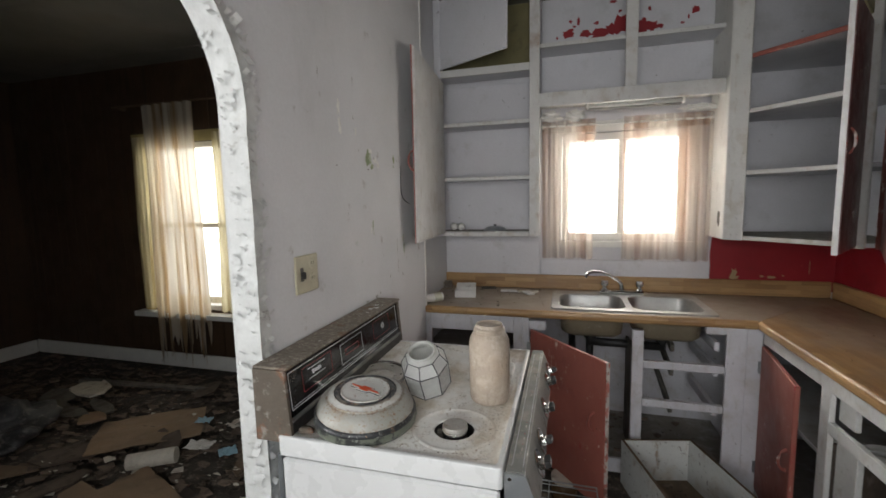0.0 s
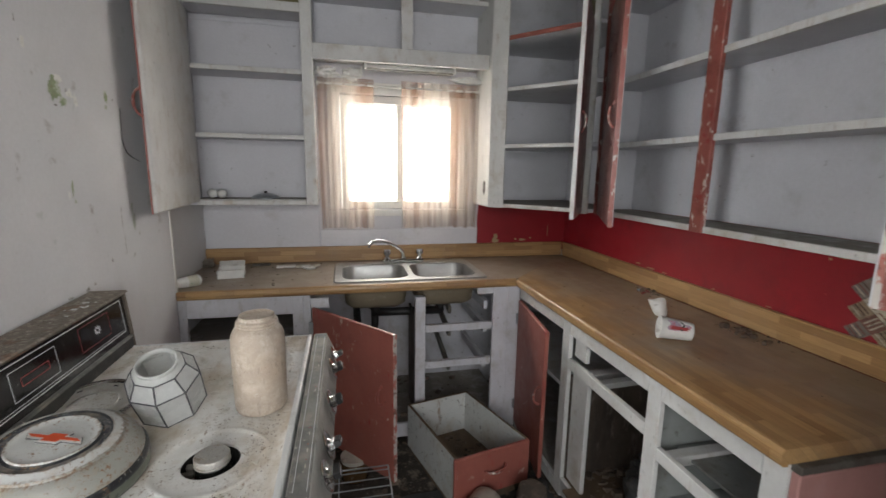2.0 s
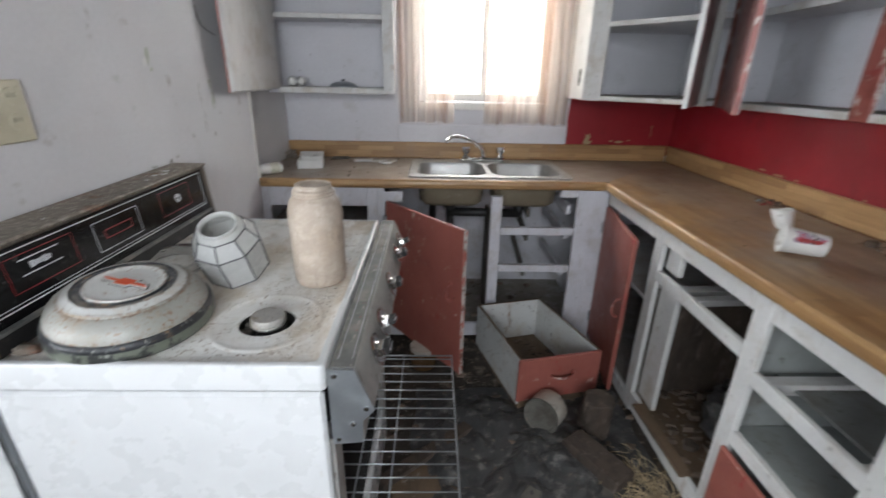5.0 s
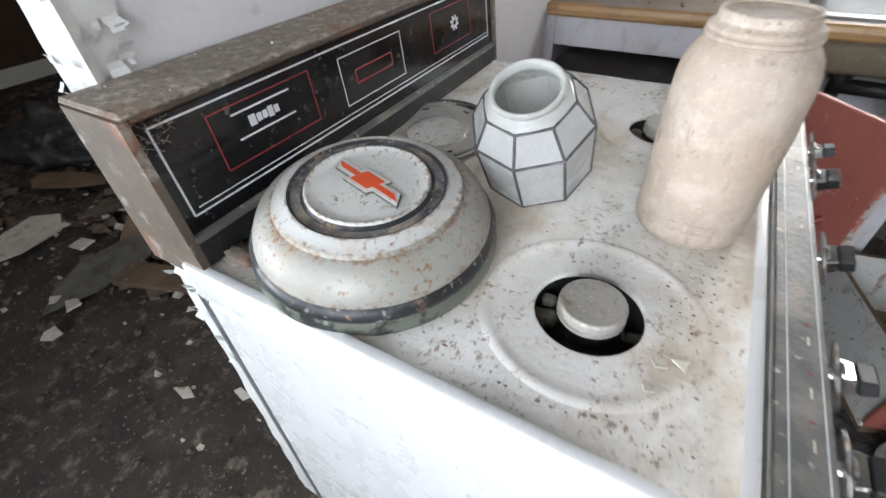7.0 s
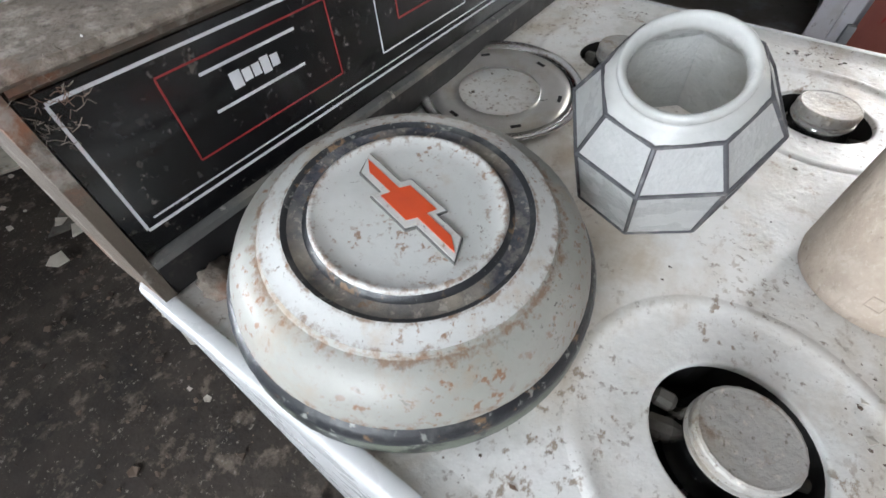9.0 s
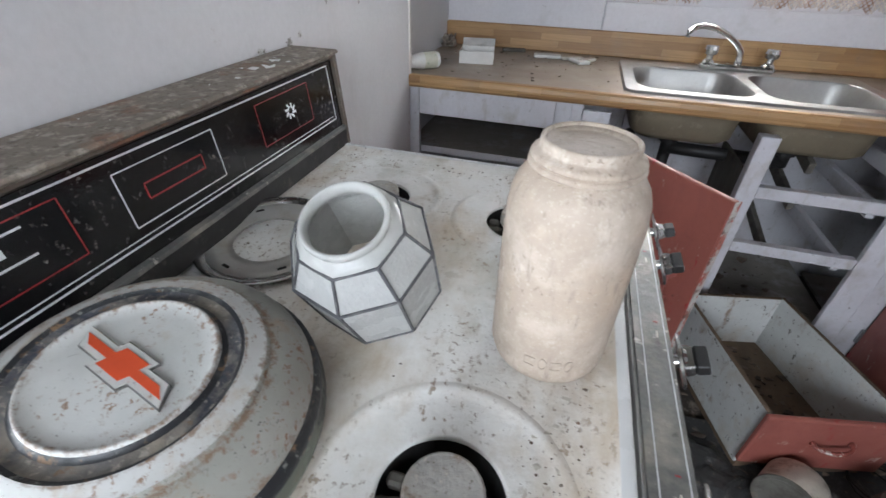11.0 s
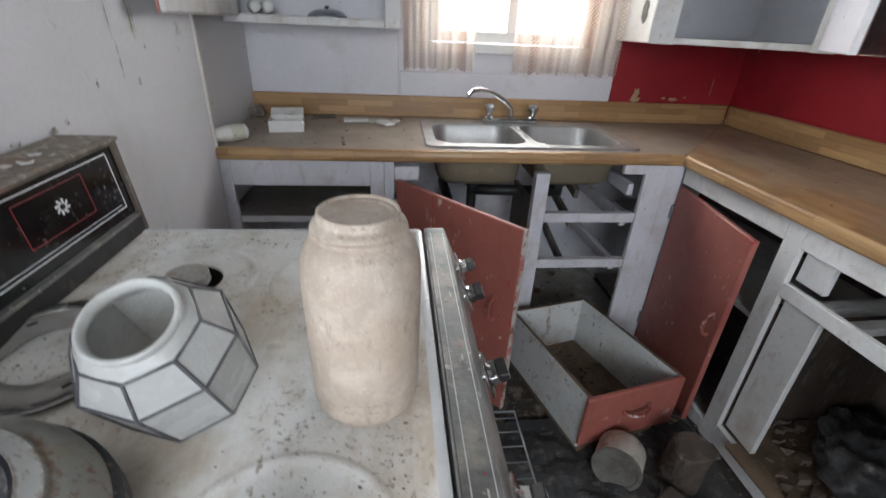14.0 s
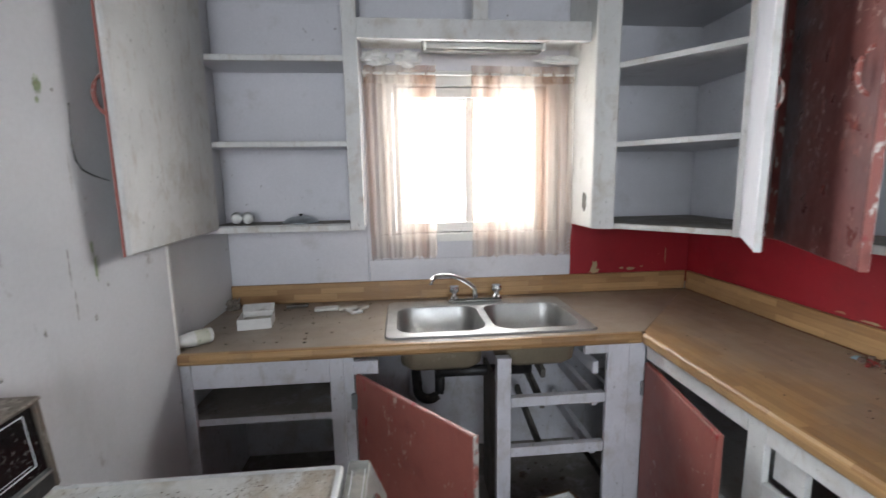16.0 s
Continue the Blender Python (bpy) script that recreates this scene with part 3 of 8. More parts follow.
def solid(name, bm, mat, label="", category="", group="", kind="", smooth=False, at=None):
    """one mesh as a thing of its own, built in world coordinates, with its origin at its base"""
    xs, ys, zs = ([v.co[i] for v in bm.verts] for i in range(3))
    o = Vector(at) if at else Vector(((min(xs) + max(xs)) / 2, (min(ys) + max(ys)) / 2, min(zs)))
    bm.transform(Matrix.Translation(-o))
    ob = new(name, mesh_of(name, bm, mat, smooth))
    ob.location = o
    ORIGIN[ob] = o
    return tagged(ob, label, category, group, kind)


def box(bm, x0, x1, y0, y1, z0, z1, bev=0.002, m=None):
    r = bmesh.ops.create_cube(bm, size=1.0)
    vs = r["verts"]
    for v in vs:
        v.co = Vector(((x0 + x1) / 2 + v.co.x * (x1 - x0), (y0 + y1) / 2 + v.co.y * (y1 - y0), (z0 + z1) / 2 + v.co.z * (z1 - z0)))
    if bev:
        es = list({e for v in vs for e in v.link_edges})
        out = bmesh.ops.bevel(bm, geom=es, offset=min(bev, 0.45 * min(abs(x1 - x0), abs(y1 - y0), abs(z1 - z0))), segments=1, affect="EDGES")
        vs = list({v for f in out["faces"] for v in f.verts} | {v for v in vs if v.is_valid})
    if m is not None:
        bmesh.ops.transform(bm, matrix=m, verts=vs)
    return vs


def bx(*a, bev=0.002, m=None):
    bm = bmesh.new()
    box(bm, *a, bev=bev, m=m)
    return bm


def lathe(bm, profile, n=32, at=(0, 0, 0), cap=False):
    """profile: (radius, height) from bottom to top"""
    rings = []
    for r, z in profile:
        if r < 1e-6:
            rings.append([bm.verts.new((at[0], at[1], at[2] + z))])
        else:
            rings.append([bm.verts.new((at[0] + r * math.cos(2 * math.pi * i / n), at[1] + r * math.sin(2 * math.pi * i / n), at[2] + z)) for i in range(n)])
    for a, b in zip(rings, rings[1:]):
        for i in range(n):
            j = (i + 1) % n
            if len(a) == 1 and len(b) == 1:
                continue
            if len(a) == 1:
                bm.faces.new((a[0], b[j], b[i]))
            elif len(b) == 1:
                bm.faces.new((a[i], a[j], b[0]))
            else:
                bm.faces.new((a[i], a[j], b[j], b[i]))
    return bm


def tube(bm, pts, r, n=10, close=False):
    """a round bar along points"""
    pts = [Vector(p) for p in pts]
    rings = []
    for i, p in enumerate(pts):
        d = (pts[min(i + 1, len(pts) - 1)] - pts[max(i - 1, 0)]).normalized()
        s = d.cross(Vector((0, 0, 1)) if abs(d.z) < 0.9 else Vector((1, 0, 0))).normalized()
        u = s.cross(d)
        rad = r[i] if isinstance(r, (list, tuple)) else r
        rings.append([bm.verts.new(p + rad * (math.cos(2 * math.pi * k / n) * s + math.sin(2 * math.pi * k / n) * u)) for k in range(n)])
    for a, b in zip(rings, rings[1:]):
        for k in range(n):
            bm.faces.new((a[k], a[(k + 1) % n], b[(k + 1) % n], b[k]))
    bm.faces.new(rings[0][::-1])
    bm.faces.new(rings[-1])
    return bm


def prism(bm, pts, axis, a, b):
    """extrude the outline pts between a and b along an axis ('x': pts are (y, z); 'y': (x, z); 'z': (x, y))"""
    def at(p, v):
        return {"x": (v, p[0], p[1]), "y": (p[0], v, p[1]), "z": (p[0], p[1], v)}[axis]
    f1 = bm.faces.new([bm.verts.new(at(p, a)) for p in pts])
    f2 = bm.faces.new([bm.verts.new(at(p, b)) for p in pts][::-1])
    n = len(pts)
    v1, v2 = list(f1.verts), list(f2.verts)[::-1]
    for i in range(n):
        bm.faces.new((v1[i], v2[i], v2[(i + 1) % n], v1[(i + 1) % n]))
    f1.normal_update()
    f2.normal_update()
    bmesh.ops.triangulate(bm, faces=[f1, f2], ngon_method="EAR_CLIP")
    return bm


def wall_with_hole(name, axis, a, b, u0, u1, z0, z1, holes, mat):
    """a thick wall between a and b on its axis, built of blocks round its openings"""
    bm = bmesh.new()
    us = sorted({u0, u1, *[h[0] for h in holes], *[h[1] for h in holes]})
    zs = sorted({z0, z1, *[h[2] for h in holes], *[h[3] for h in holes]})
    solid_cell = lambda i, j: not any(h[0] < (us[i] + us[i + 1]) / 2 < h[1] and h[2] < (zs[j] + zs[j + 1]) / 2 < h[3] for h in holes)

    def quad(pts):
        bm.faces.new([bm.verts.new(p) for p in pts])
    P = (lambda v, u, z: (v, u, z)) if axis == "x" else (lambda v, u, z: (u, v, z))
    for i in range(len(us) - 1):
        for j in range(len(zs) - 1):
            if not solid_cell(i, j):
                continue
            A, B, C, D = us[i], us[i + 1], zs[j], zs[j + 1]
            quad([P(a, A, C), P(a, B, C), P(a, B, D), P(a, A, D)])
            quad([P(b, A, C), P(b, B, C), P(b, B, D), P(b, A, D)])
            if i == 0 or not solid_cell(i - 1, j):
                quad([P(a, A, C), P(b, A, C), P(b, A, D), P(a, A, D)])
            if i == len(us) - 2 or not solid_cell(i + 1, j):
                quad([P(a, B, C), P(b, B, C), P(b, B, D), P(a, B, D)])
            if j == 0 or not solid_cell(i, j - 1):
                quad([P(a, A, C), P(b, A, C), P(b, B, C), P(a, B, C)])
            if j == len(zs) - 2 or not solid_cell(i, j + 1):
                quad([P(a, A, D), P(b, A, D), P(b, B, D), P(a, B, D)])
    bmesh.ops.remove_doubles(bm, verts=bm.verts, dist=0.0005)
    return solid(name, bm, mat, kind="structure", at=(0, 0, 0))


def wavy_sheet(bm, x0, x1, z0, z1, y, amp, waves, seed, tatter=0.0, nx=60, nz=24, gather=0.0):
    """hanging cloth with folds; gather narrows it towards the bottom"""
    rnd = random.Random(seed)
    ph = [rnd.uniform(0, 6.28) for _ in range(4)]
    low = [rnd.uniform(0, tatter) for _ in range(nx + 1)]
    rows = []
    for j in range(nz + 1):
        v = j / nz
        row = []
        for i in range(nx + 1):
            u = i / nx
            zz0 = z0 + low[i]
            c = 0.5 + (u - 0.5) * (1 - gather * (1 - v))
            a = amp * (0.45 + 0.55 * (1 - v))
            yy = y + a * (math.sin(u * waves * 6.28 + ph[0]) + 0.5 * math.sin(u * waves * 2.3 * 6.28 + ph[1] + v * 1.2)) + 0.4 * amp * math.sin(v * 5 + ph[2] + u * 3)
            row.append(bm.verts.new((x0 + (x1 - x0) * c, yy, zz0 + (z1 - zz0) * v)))
        rows.append(row)
    for j in range(nz):
        for i in range(nx):
            bm.faces.new((rows[j][i], rows[j][i + 1], rows[j + 1][i + 1], rows[j + 1][i]))
    return bm


def scatter(bm, n, region, size, seed, flat=0.25, z=0.0):
    """many small broken bits lying about"""
    rnd = random.Random(seed)
    for _ in range(n):
        x, y = region(rnd)
        s = size[0] + (size[1] - size[0]) * rnd.random() ** 4.0
        h = s * flat * rnd.uniform(0.3, 1.2)
        a = rnd.uniform(0, 6.28)
        k = rnd.choice((3, 4, 4, 5))
        asp = rnd.uniform(0.35, 1.0)
        tiltx, tilty = rnd.uniform(-0.35, 0.35), rnd.uniform(-0.35, 0.35)
        lo, hi = [], []
        for i in range(k):
            t = a + 6.28 * i / k + rnd.uniform(-0.3, 0.3)
            px, py = s * math.cos(t) * 0.5, s * asp * math.sin(t) * 0.5
            zz = z + abs(px * tiltx + py * tilty)
            lo.append(bm.verts.new((x + px, y + py, zz)))
            hi.append(bm.verts.new((x + px * 0.92, y + py * 0.92, zz + h)))
        bm.faces.new(hi)
        for i in range(k):
            bm.faces.new((lo[i], lo[(i + 1) % k], hi[(i + 1) % k], hi[i]))
    return bm


# ---- the rooms ----
H = 2.80           # ceiling
NW, EW = 3.79, 2.31  # kitchen's window wall and sink-side wall
# floor of both rooms
bm = bmesh.new()
bmesh.ops.create_grid(bm, x_segments=120, y_segments=80, size=1.0)
for v in bm.verts:
    v.co = Vector((-1.2 + v.co.x * 3.9, 1.4 + v.co.y * 2.75, 0))
    v.co.z = 0.012 * noise.noise(v.co * 2.5) + 0.008 * noise.noise(v.co * 9) - 0.012
floor = solid("floor", bm, "floor_dirt", "dirt-covered dark floor strewn with rubble", "floor", kind="structure", at=(0, 0, 0))

# wall between kitchen and next room, with an arched opening
arc = lambda cy, cz, r, a0, a1, n=10: [(cy + r * math.cos(radians(a0 + (a1 - a0) * i / n)), cz + r * math.sin(radians(a0 + (a1 - a0) * i / n))) for i in range(n + 1)]
AY, AZ, AR = 1.707, 1.76, 0.36
arch = [(AY, 0)] + arc(AY - AR, AZ, AR, 0, 90) + arc(0.1 + AR, AZ, AR, 90, 180) + [(0.1, 0)]


def arch_wall(name, x0, x1, y_end):
    """wall with an arched opening, built of upright strips"""
    def foot(y):
        if y <= 0.1 or y >= AY:
            return -0.02
        if y > AY - AR:
            return AZ + math.sqrt(max(0, AR ** 2 - (y - AY + AR) ** 2))
        if y < 0.1 + AR:
            return AZ + math.sqrt(max(0, AR ** 2 - (y - 0.1 - AR) ** 2))
        return AZ + AR
    arc_y = [AR * math.sin(radians(9 * i)) for i in range(1, 11)]
    ys = sorted({-0.48, 0.1, AY, y_end, *[AY - AR + a for a in arc_y[:-1]], AY - AR, *[0.1 + AR - a for a in arc_y[:-1]], 0.1 + AR})
    bm = bmesh.new()
    q = lambda *p: bm.faces.new([bm.verts.new(v) for v in p])
    for a, b in zip(ys, ys[1:]):
        inside = a >= 0.1 and b <= AY
        f = (lambda y: AZ if y in (0.1, AY) else foot(y)) if inside else (lambda y: -0.02)
        for x in (x0, x1):
            q((x, a, f(a)), (x, b, f(b)), (x, b, H), (x, a, H))
        q((x0, a, f(a)), (x1, a, f(a)), (x1, b, f(b)), (x0, b, f(b)))
    for y, z1 in ((0.1, AZ), (AY, AZ), (y_end, H), (-0.48, H)):
        q((x0, y, -0.02), (x1, y, -0.02), (x1, y, z1), (x0, y, z1))
    bmesh.ops.remove_doubles(bm, verts=bm.verts, dist=0.0005)
    return solid(name, bm, "plaster_white", kind="structure", at=(0, 0, 0))


wall_west = arch_wall("wall_west", -0.075, -0.045, 3.95)
plaster_west = arch_wall("wall_west_plaster", -0.0448, 0.0, 3.14)
# flaking plaster on the arch's edge
bm = bmesh.new()
prof = [(AY, z * 0.02) for z in range(0, 88)] + arc(AY - AR, AZ, AR, 0, 90, 26) + [(AY - AR - 0.02 * i, AZ + AR) for i in range(1, 40)]
rows = []
rnd = random.Random(5)
for (y, z) in prof:
    row = []
    for i in range(9):
        x = -0.080 + 0.123 * i / 8
        w = 0.006 + 0.006 * abs(noise.noise((x * 18, y * 9, z * 9))) + 0.0012 * rnd.random()
        if i in (0, 8):
            w = 0.001
        d = Vector((0, -1, 0)) if z < AZ else Vector((0, (AY - AR - y), (AZ - z))).normalized()
        if y < AY - AR:
            d = Vector((0, 0, -1))
        # the last columns wrap round the corner onto the wall's face
        if i >= 7:
            back = 0.006 if i == 7 else 0.03 + 0.035 * abs(noise.noise((3, y * 9, z * 9)))
            row.append(bm.verts.new(Vector((0.003 + (0.004 * rnd.random() if i == 7 else 0.0), y, z)) - d * back))
        else:
            row.append(bm.verts.new(Vector((x, y, z)) + d * w))
    rows.append(row)
for a, b in zip(rows, rows[1:]):
    for i in range(8):
        bm.faces.new((a[i], a[i + 1], b[i + 1], b[i]))
solid("arch_plaster", bm, "peel_white", "white flaking plaster round the arched opening", "plaster", kind="structure", at=(0, 0, 0))
# loose curls of paint along that edge
bm = bmesh.new()
for k in range(330):
    i = rnd.randrange(30, len(prof) - 20)
    y, z = prof[i]
    x = rnd.uniform(-0.06, 0.10)
    d = Vector((0, -1, 0)) if z < AZ else Vector((0, (AY - AR - y), (AZ - z))).normalized()
    if x > 0:
        base, out = Vector((0.006, y, z)) - d * rnd.uniform(0.0, 0.05), Vector((1, 0, 0))
    else:
        base, out = Vector((x, y, z)) + d * 0.012, d
    s, up = rnd.uniform(0.005, 0.012) + 0.016 * rnd.random() ** 3, Vector((0, rnd.uniform(-0.5, 0.5), rnd.choice((-1, 1, 1)))).normalized()
    side = out.cross(up).normalized()
    ring = []
    for j in range(4):
        a = j / 3
        lift = out * (s * 0.62 * a * a)
        ring.append((bm.verts.new(base + up * s * a + lift - side * s * rnd.uniform(0.3, 0.6)), bm.verts.new(base + up * s * a + lift + side * s * rnd.uniform(0.3, 0.6))))
    for p, q in zip(ring, ring[1:]):
        bm.faces.new((p[0], p[1], q[1], q[0]))
solid("paint_flakes", bm, "peel_white", "curled flakes of white paint on the arch", "flakes", kind="stuff")

# window wall, sink-side wall, walls that close the place
wall_with_hole("wall_north", "y", NW, NW + 0.13, -0.045, EW + 0.13, -0.02, H, [(0.76, 1.51, 1.245, 1.95)], "board_white")
wall_with_hole("wall_east", "x", EW, EW + 0.13, -0.349, NW, -0.02, H, [], "red_wall")
# unseen rear wall, panelled dark to cut bounced light; openings hold the added lamps
wall_with_hole("unseen_wall_south", "y", -0.48, -0.35, -4.8, EW + 0.13, -0.02, H, [(-3.0, -1.8, 0.95, 2.3), (0.03, 1.45, 0.95, 2.3)], "panelling")
wall_with_hole("wall_room_north", "y", 3.95, 4.08, -4.8, -0.0455, -0.02, H, [(-3.0, -1.98, 0.56, 2.1)], "panelling")
wall_with_hole("wall_room_west", "x", -4.8, -4.67, -0.349, 3.95, -0.02, H, [], "panelling")
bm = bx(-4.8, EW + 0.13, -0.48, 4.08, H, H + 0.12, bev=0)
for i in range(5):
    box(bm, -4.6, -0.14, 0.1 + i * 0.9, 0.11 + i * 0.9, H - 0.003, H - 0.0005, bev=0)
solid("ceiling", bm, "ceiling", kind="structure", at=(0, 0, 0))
# painted door casing beside the way in
casing = thing("door_casing", (1.5, 1.0, 0), "grey-green painted door casing with chipped red edge, tilted to fit the camera's view", "door casing", kind="structure")


# shears the casing so that its edge fits the camera's view
def askew(bm):
    for v in bm.verts:
        v.co.y += (v.co.z - 1.366) * 0.125
        v.co.x -= (v.co.z - 1.366) * 0.038
    return bm


# unseen wall added behind the casing, also to shade the sink-side wall: the way in lies between it and the arched wall
solid("wall_entry", bx(1.4885, EW - 0.0005, 0.93, 1.05, -0.02, H - 0.001, bev=0.003), "plaster_white", kind="structure", at=(0, 0, 0))
part("casing_board", askew(bx(1.462, 1.4875, 1.03, 1.1415, 0, 2.3, bev=0.004)), "grey_green", casing)
part("casing_trim", askew(bx(1.466, 1.4875, 0.94, 1.0295, 0, 2.3, bev=0.005)), "outside_white", casing)
part("casing_edge", askew(bx(1.4605, 1.4875, 1.142, 1.152, 0, 2.3, bev=0.004)), "red_trim", casing, "red painted edge")
# vertical boards of the dark panelling in the next room
bm = bmesh.new()
x = -4.66
panelling = thing("wall_panelling", (0, 0, 0), "dark brown wood panelling boards", "panelling", kind="structure")
while x < -0.2:
    w = rnd.choice((0.10, 0.14, 0.19))
    x1_ = min(x + w - 0.006, -0.14)
    for z0_, z1_ in (((0.14, 0.5), (2.2, H - 0.01)) if x + w > -3.06 and x < -1.92 else ((0.14, H - 0.01),)):
        part("panel_board", bx(x, x1_, 3.944, 3.9495, z0_, z1_, bev=0.001), "panelling", panelling)
    x += w
solid("baseboard", bx(-4.66, -0.14, 3.925, 3.9435, 0.0, 0.135, bev=0.004), "outside_white", "dirty white baseboard", "baseboard", kind="structure")
solid("baseboard", bx(-4.669, -4.65, -0.34, 3.92, 0.0, 0.135, bev=0.004), "outside_white", "dirty white baseboard", "baseboard", kind="structure")

# painted boards on the kitchen walls
solid("wall_board", bx(0.625, 1.655, NW - 0.012, NW - 0.0005, 0.985, 1.118, bev=0.003), "board_white", "white painted board under the window", "wall board", kind="structure")
solid("wall_board", bx(-0.044, 0.620, NW - 0.008, NW - 0.0005, 0.90, 1.31, bev=0.002), "board_white", "white painted wall board under the shelves", "wall board", kind="structure")
bm = bmesh.new()
edge = [(1.66 + 0.012 * noise.noise((z * 9, 0, 0)), z) for z in [0.95 + 0.02 * i for i in range(19)]]
prism(bm, edge + [(EW - 0.0005, 1.32), (EW - 0.0005, 0.95)], "y", NW - 0.006, NW - 0.0005)
solid("red_panel", bm, "red_wall", "glossy dark red painted wall with chipped patches", "wall paint", kind="structure", at=(0, 0, 0))
wain = thing("wainscot", (EW, 1.35, 0), "pink painted wainscot panel streaked with black mould", "wainscot", kind="structure")
part("panel", bx(EW - 0.009, EW - 0.0008, 1.0505, 1.60, 0, 0.89, bev=0.001), "pink_wall", wain)
part("corner_strip", bx(EW - 0.035, EW - 0.0095, 1.565, 1.603, 0, 0.905, bev=0.004), "pink_wall", wain)
solid("corner_trim", bx(-0.0445, 0.004, 3.1405, 3.158, 0.88, H, bev=0.003), "outside_white", "narrow white strip at the plaster's end", "trim", kind="structure")
# bare cream patches where the red paint came off
def ragged(bm, y, z, w, h, at):
    """an uneven flat patch; at(u, v) places it on its wall"""
    base = Vector((y * 37, z * 23, 1.0))
    ring_ = []
    for k in range(18):
        a = 2 * math.pi * k / 18
        c_, s_ = math.cos(a), math.sin(a)
        q = 0.6 + 0.75 * abs(noise.noise(base + Vector((1.7 * c_, 1.7 * s_, 0)))) + 0.4 * noise.noise(base + Vector((4.5 * c_, 4.5 * s_, 4)))
        ring_.append(bm.verts.new(at(y + 0.5 * w * q * c_, z + 0.5 * h * q * s_)))
    bm.faces.new(ring_)


bm = bmesh.new()
deep = [0.0]


def on_east(u, v):
    return (EW - 0.0022 - deep[0], u, v)


for q in ((1.578, 1.155, 0.032, 0.05), (1.570, 1.115, 0.026, 0.05), (1.585, 1.195, 0.045, 0.016), (1.592, 1.212, 0.020, 0.036), (1.66, 1.262, 0.085, 0.024), (1.635, 1.245, 0.05, 0.018), (1.70, 1.255, 0.03, 0.012), (1.98, 1.245, 0.028, 0.008), (2.02, 1.235, 0.014, 0.012), (2.10, 1.252, 0.04, 0.005), (2.85, 1.020, 0.09, 0.014), (2.95, 1.026, 0.05, 0.010), (2.75, 1.019, 0.04, 0.008), (2.45, 1.018, 0.022, 0.008), (2.20, 1.018, 0.03, 0.008), (1.54, 0.905, 0.05, 0.03), (1.50, 0.90, 0.03, 0.02), (1.44, 0.902, 0.03, 0.012)):
    deep[0] += 0.00003
    ragged(bm, *q, on_east)
r4 = random.Random(8)
for k in range(46):
    deep[0] += 0.00003
    y, z = (r4.gauss(1.57, 0.05), r4.gauss(1.13, 0.08)) if k < 20 else (r4.uniform(1.36, 1.64), 0.90 + abs(r4.gauss(0, 0.06)))
    ragged(bm, y, min(z, 1.27), r4.uniform(0.003, 0.014), r4.uniform(0.003, 0.012), on_east)
for q in ((1.79, 1.045, 0.045, 0.075), (1.79, 1.022, 0.065, 0.03), (1.99, 1.03, 0.06, 0.025), (1.94, 1.035, 0.028, 0.016), (2.05, 1.04, 0.02, 0.012), (2.18, 1.10, 0.006, 0.10)):
    deep[0] += 0.00003
    ragged(bm, *q, lambda u, v: (u, NW - 0.0085 - deep[0], v))
solid("bare_patch", bm, "cream_paper", "bare cream patches in the red paint", "chipped paint", kind="stuff")


# ---- windows ----
def window(name, x0, x1, z0, z1, y, depth, label, slider):
    w = thing(name, ((x0 + x1) / 2, y, z0), label, "window", kind="structure")
    c = 0.045
    fr = part("window_frame", bx(x0, x0 + c, y, y + depth, z0, z1), "outside_white", w)
    part("window_frame", bx(x1 - c, x1, y, y + depth, z0, z1), "outside_white", w)
    part("window_frame", bx(x0 + c, x1 - c, y, y + depth, z1 - c, z1), "outside_white", w)
    part("window_frame", bx(x0 + c, x1 - c, y, y + depth, z0, z0 + c), "outside_white", w)
    if slider:
        xm = (x0 + x1) / 2 + 0.0015
        part("mullion", bx(xm - 0.022, xm + 0.022, y + 0.01, y + depth - 0.02, z0 + c, z1 - c), "outside_white", w)
        panes = ((x0 + c, xm - 0.022, z0 + c, z1 - c), (xm + 0.022, x1 - c, z0 + c, z1 - c))
    else:
        zm = (z0 + z1) / 2 + 0.02
        part("meeting_rail", bx(x0 + c, x1 - c, y + 0.01, y + depth - 0.02, zm - 0.02, zm + 0.02), "outside_white", w)
        panes = ((x0 + c, x1 - c, z0 + c, zm - 0.02), (x0 + c, x1 - c, zm + 0.02, z1 - c))
    for p in panes:
        g = part("pane", bx(p[0], p[1], y + depth * 0.5, y + depth * 0.5 + 0.004, p[2], p[3], bev=0), "glass", w)
        g.visible_shadow = False
    return w


kw = window("window_1", 0.765, 1.505, 1.25, 1.945, NW + 0.005, 0.08, "white two-pane sliding window, overexposed daylight outside", True)
part("window_sill", bx(0.68, 1.59, NW - 0.035, NW - 0.0005, 1.205, 1.245), "outside_white", kw)
part("casing", bx(0.69, 0.76, NW - 0.016, NW - 0.0005, 1.2455, 2.02), "outside_white", kw)
part("casing", bx(1.51, 1.58, NW - 0.016, NW - 0.0005, 1.2455, 2.02), "outside_white", kw)
part("casing", bx(0.7605, 1.5095, NW - 0.016, NW - 0.0005, 1.95, 2.02), "outside_white", kw)
sw = window("window_2", -2.995, -1.985, 0.565, 2.095, 3.955, 0.09, "white double-hung window behind old curtains", False)
part("window_sill", bx(-3.15, -1.85, 3.84, 3.9434, 0.50, 0.545), "outside_white", sw)
part("casing", bx(-3.09, -3.0, 3.918, 3.9434, 0.5455, 2.19), "drape_gold", sw)
part("casing", bx(-1.98, -1.89, 3.918, 3.9434, 0.5455, 2.19), "drape_gold", sw)
part("casing", bx(-2.9995, -1.9805, 3.918, 3.9434, 2.1, 2.19), "drape_gold", sw)
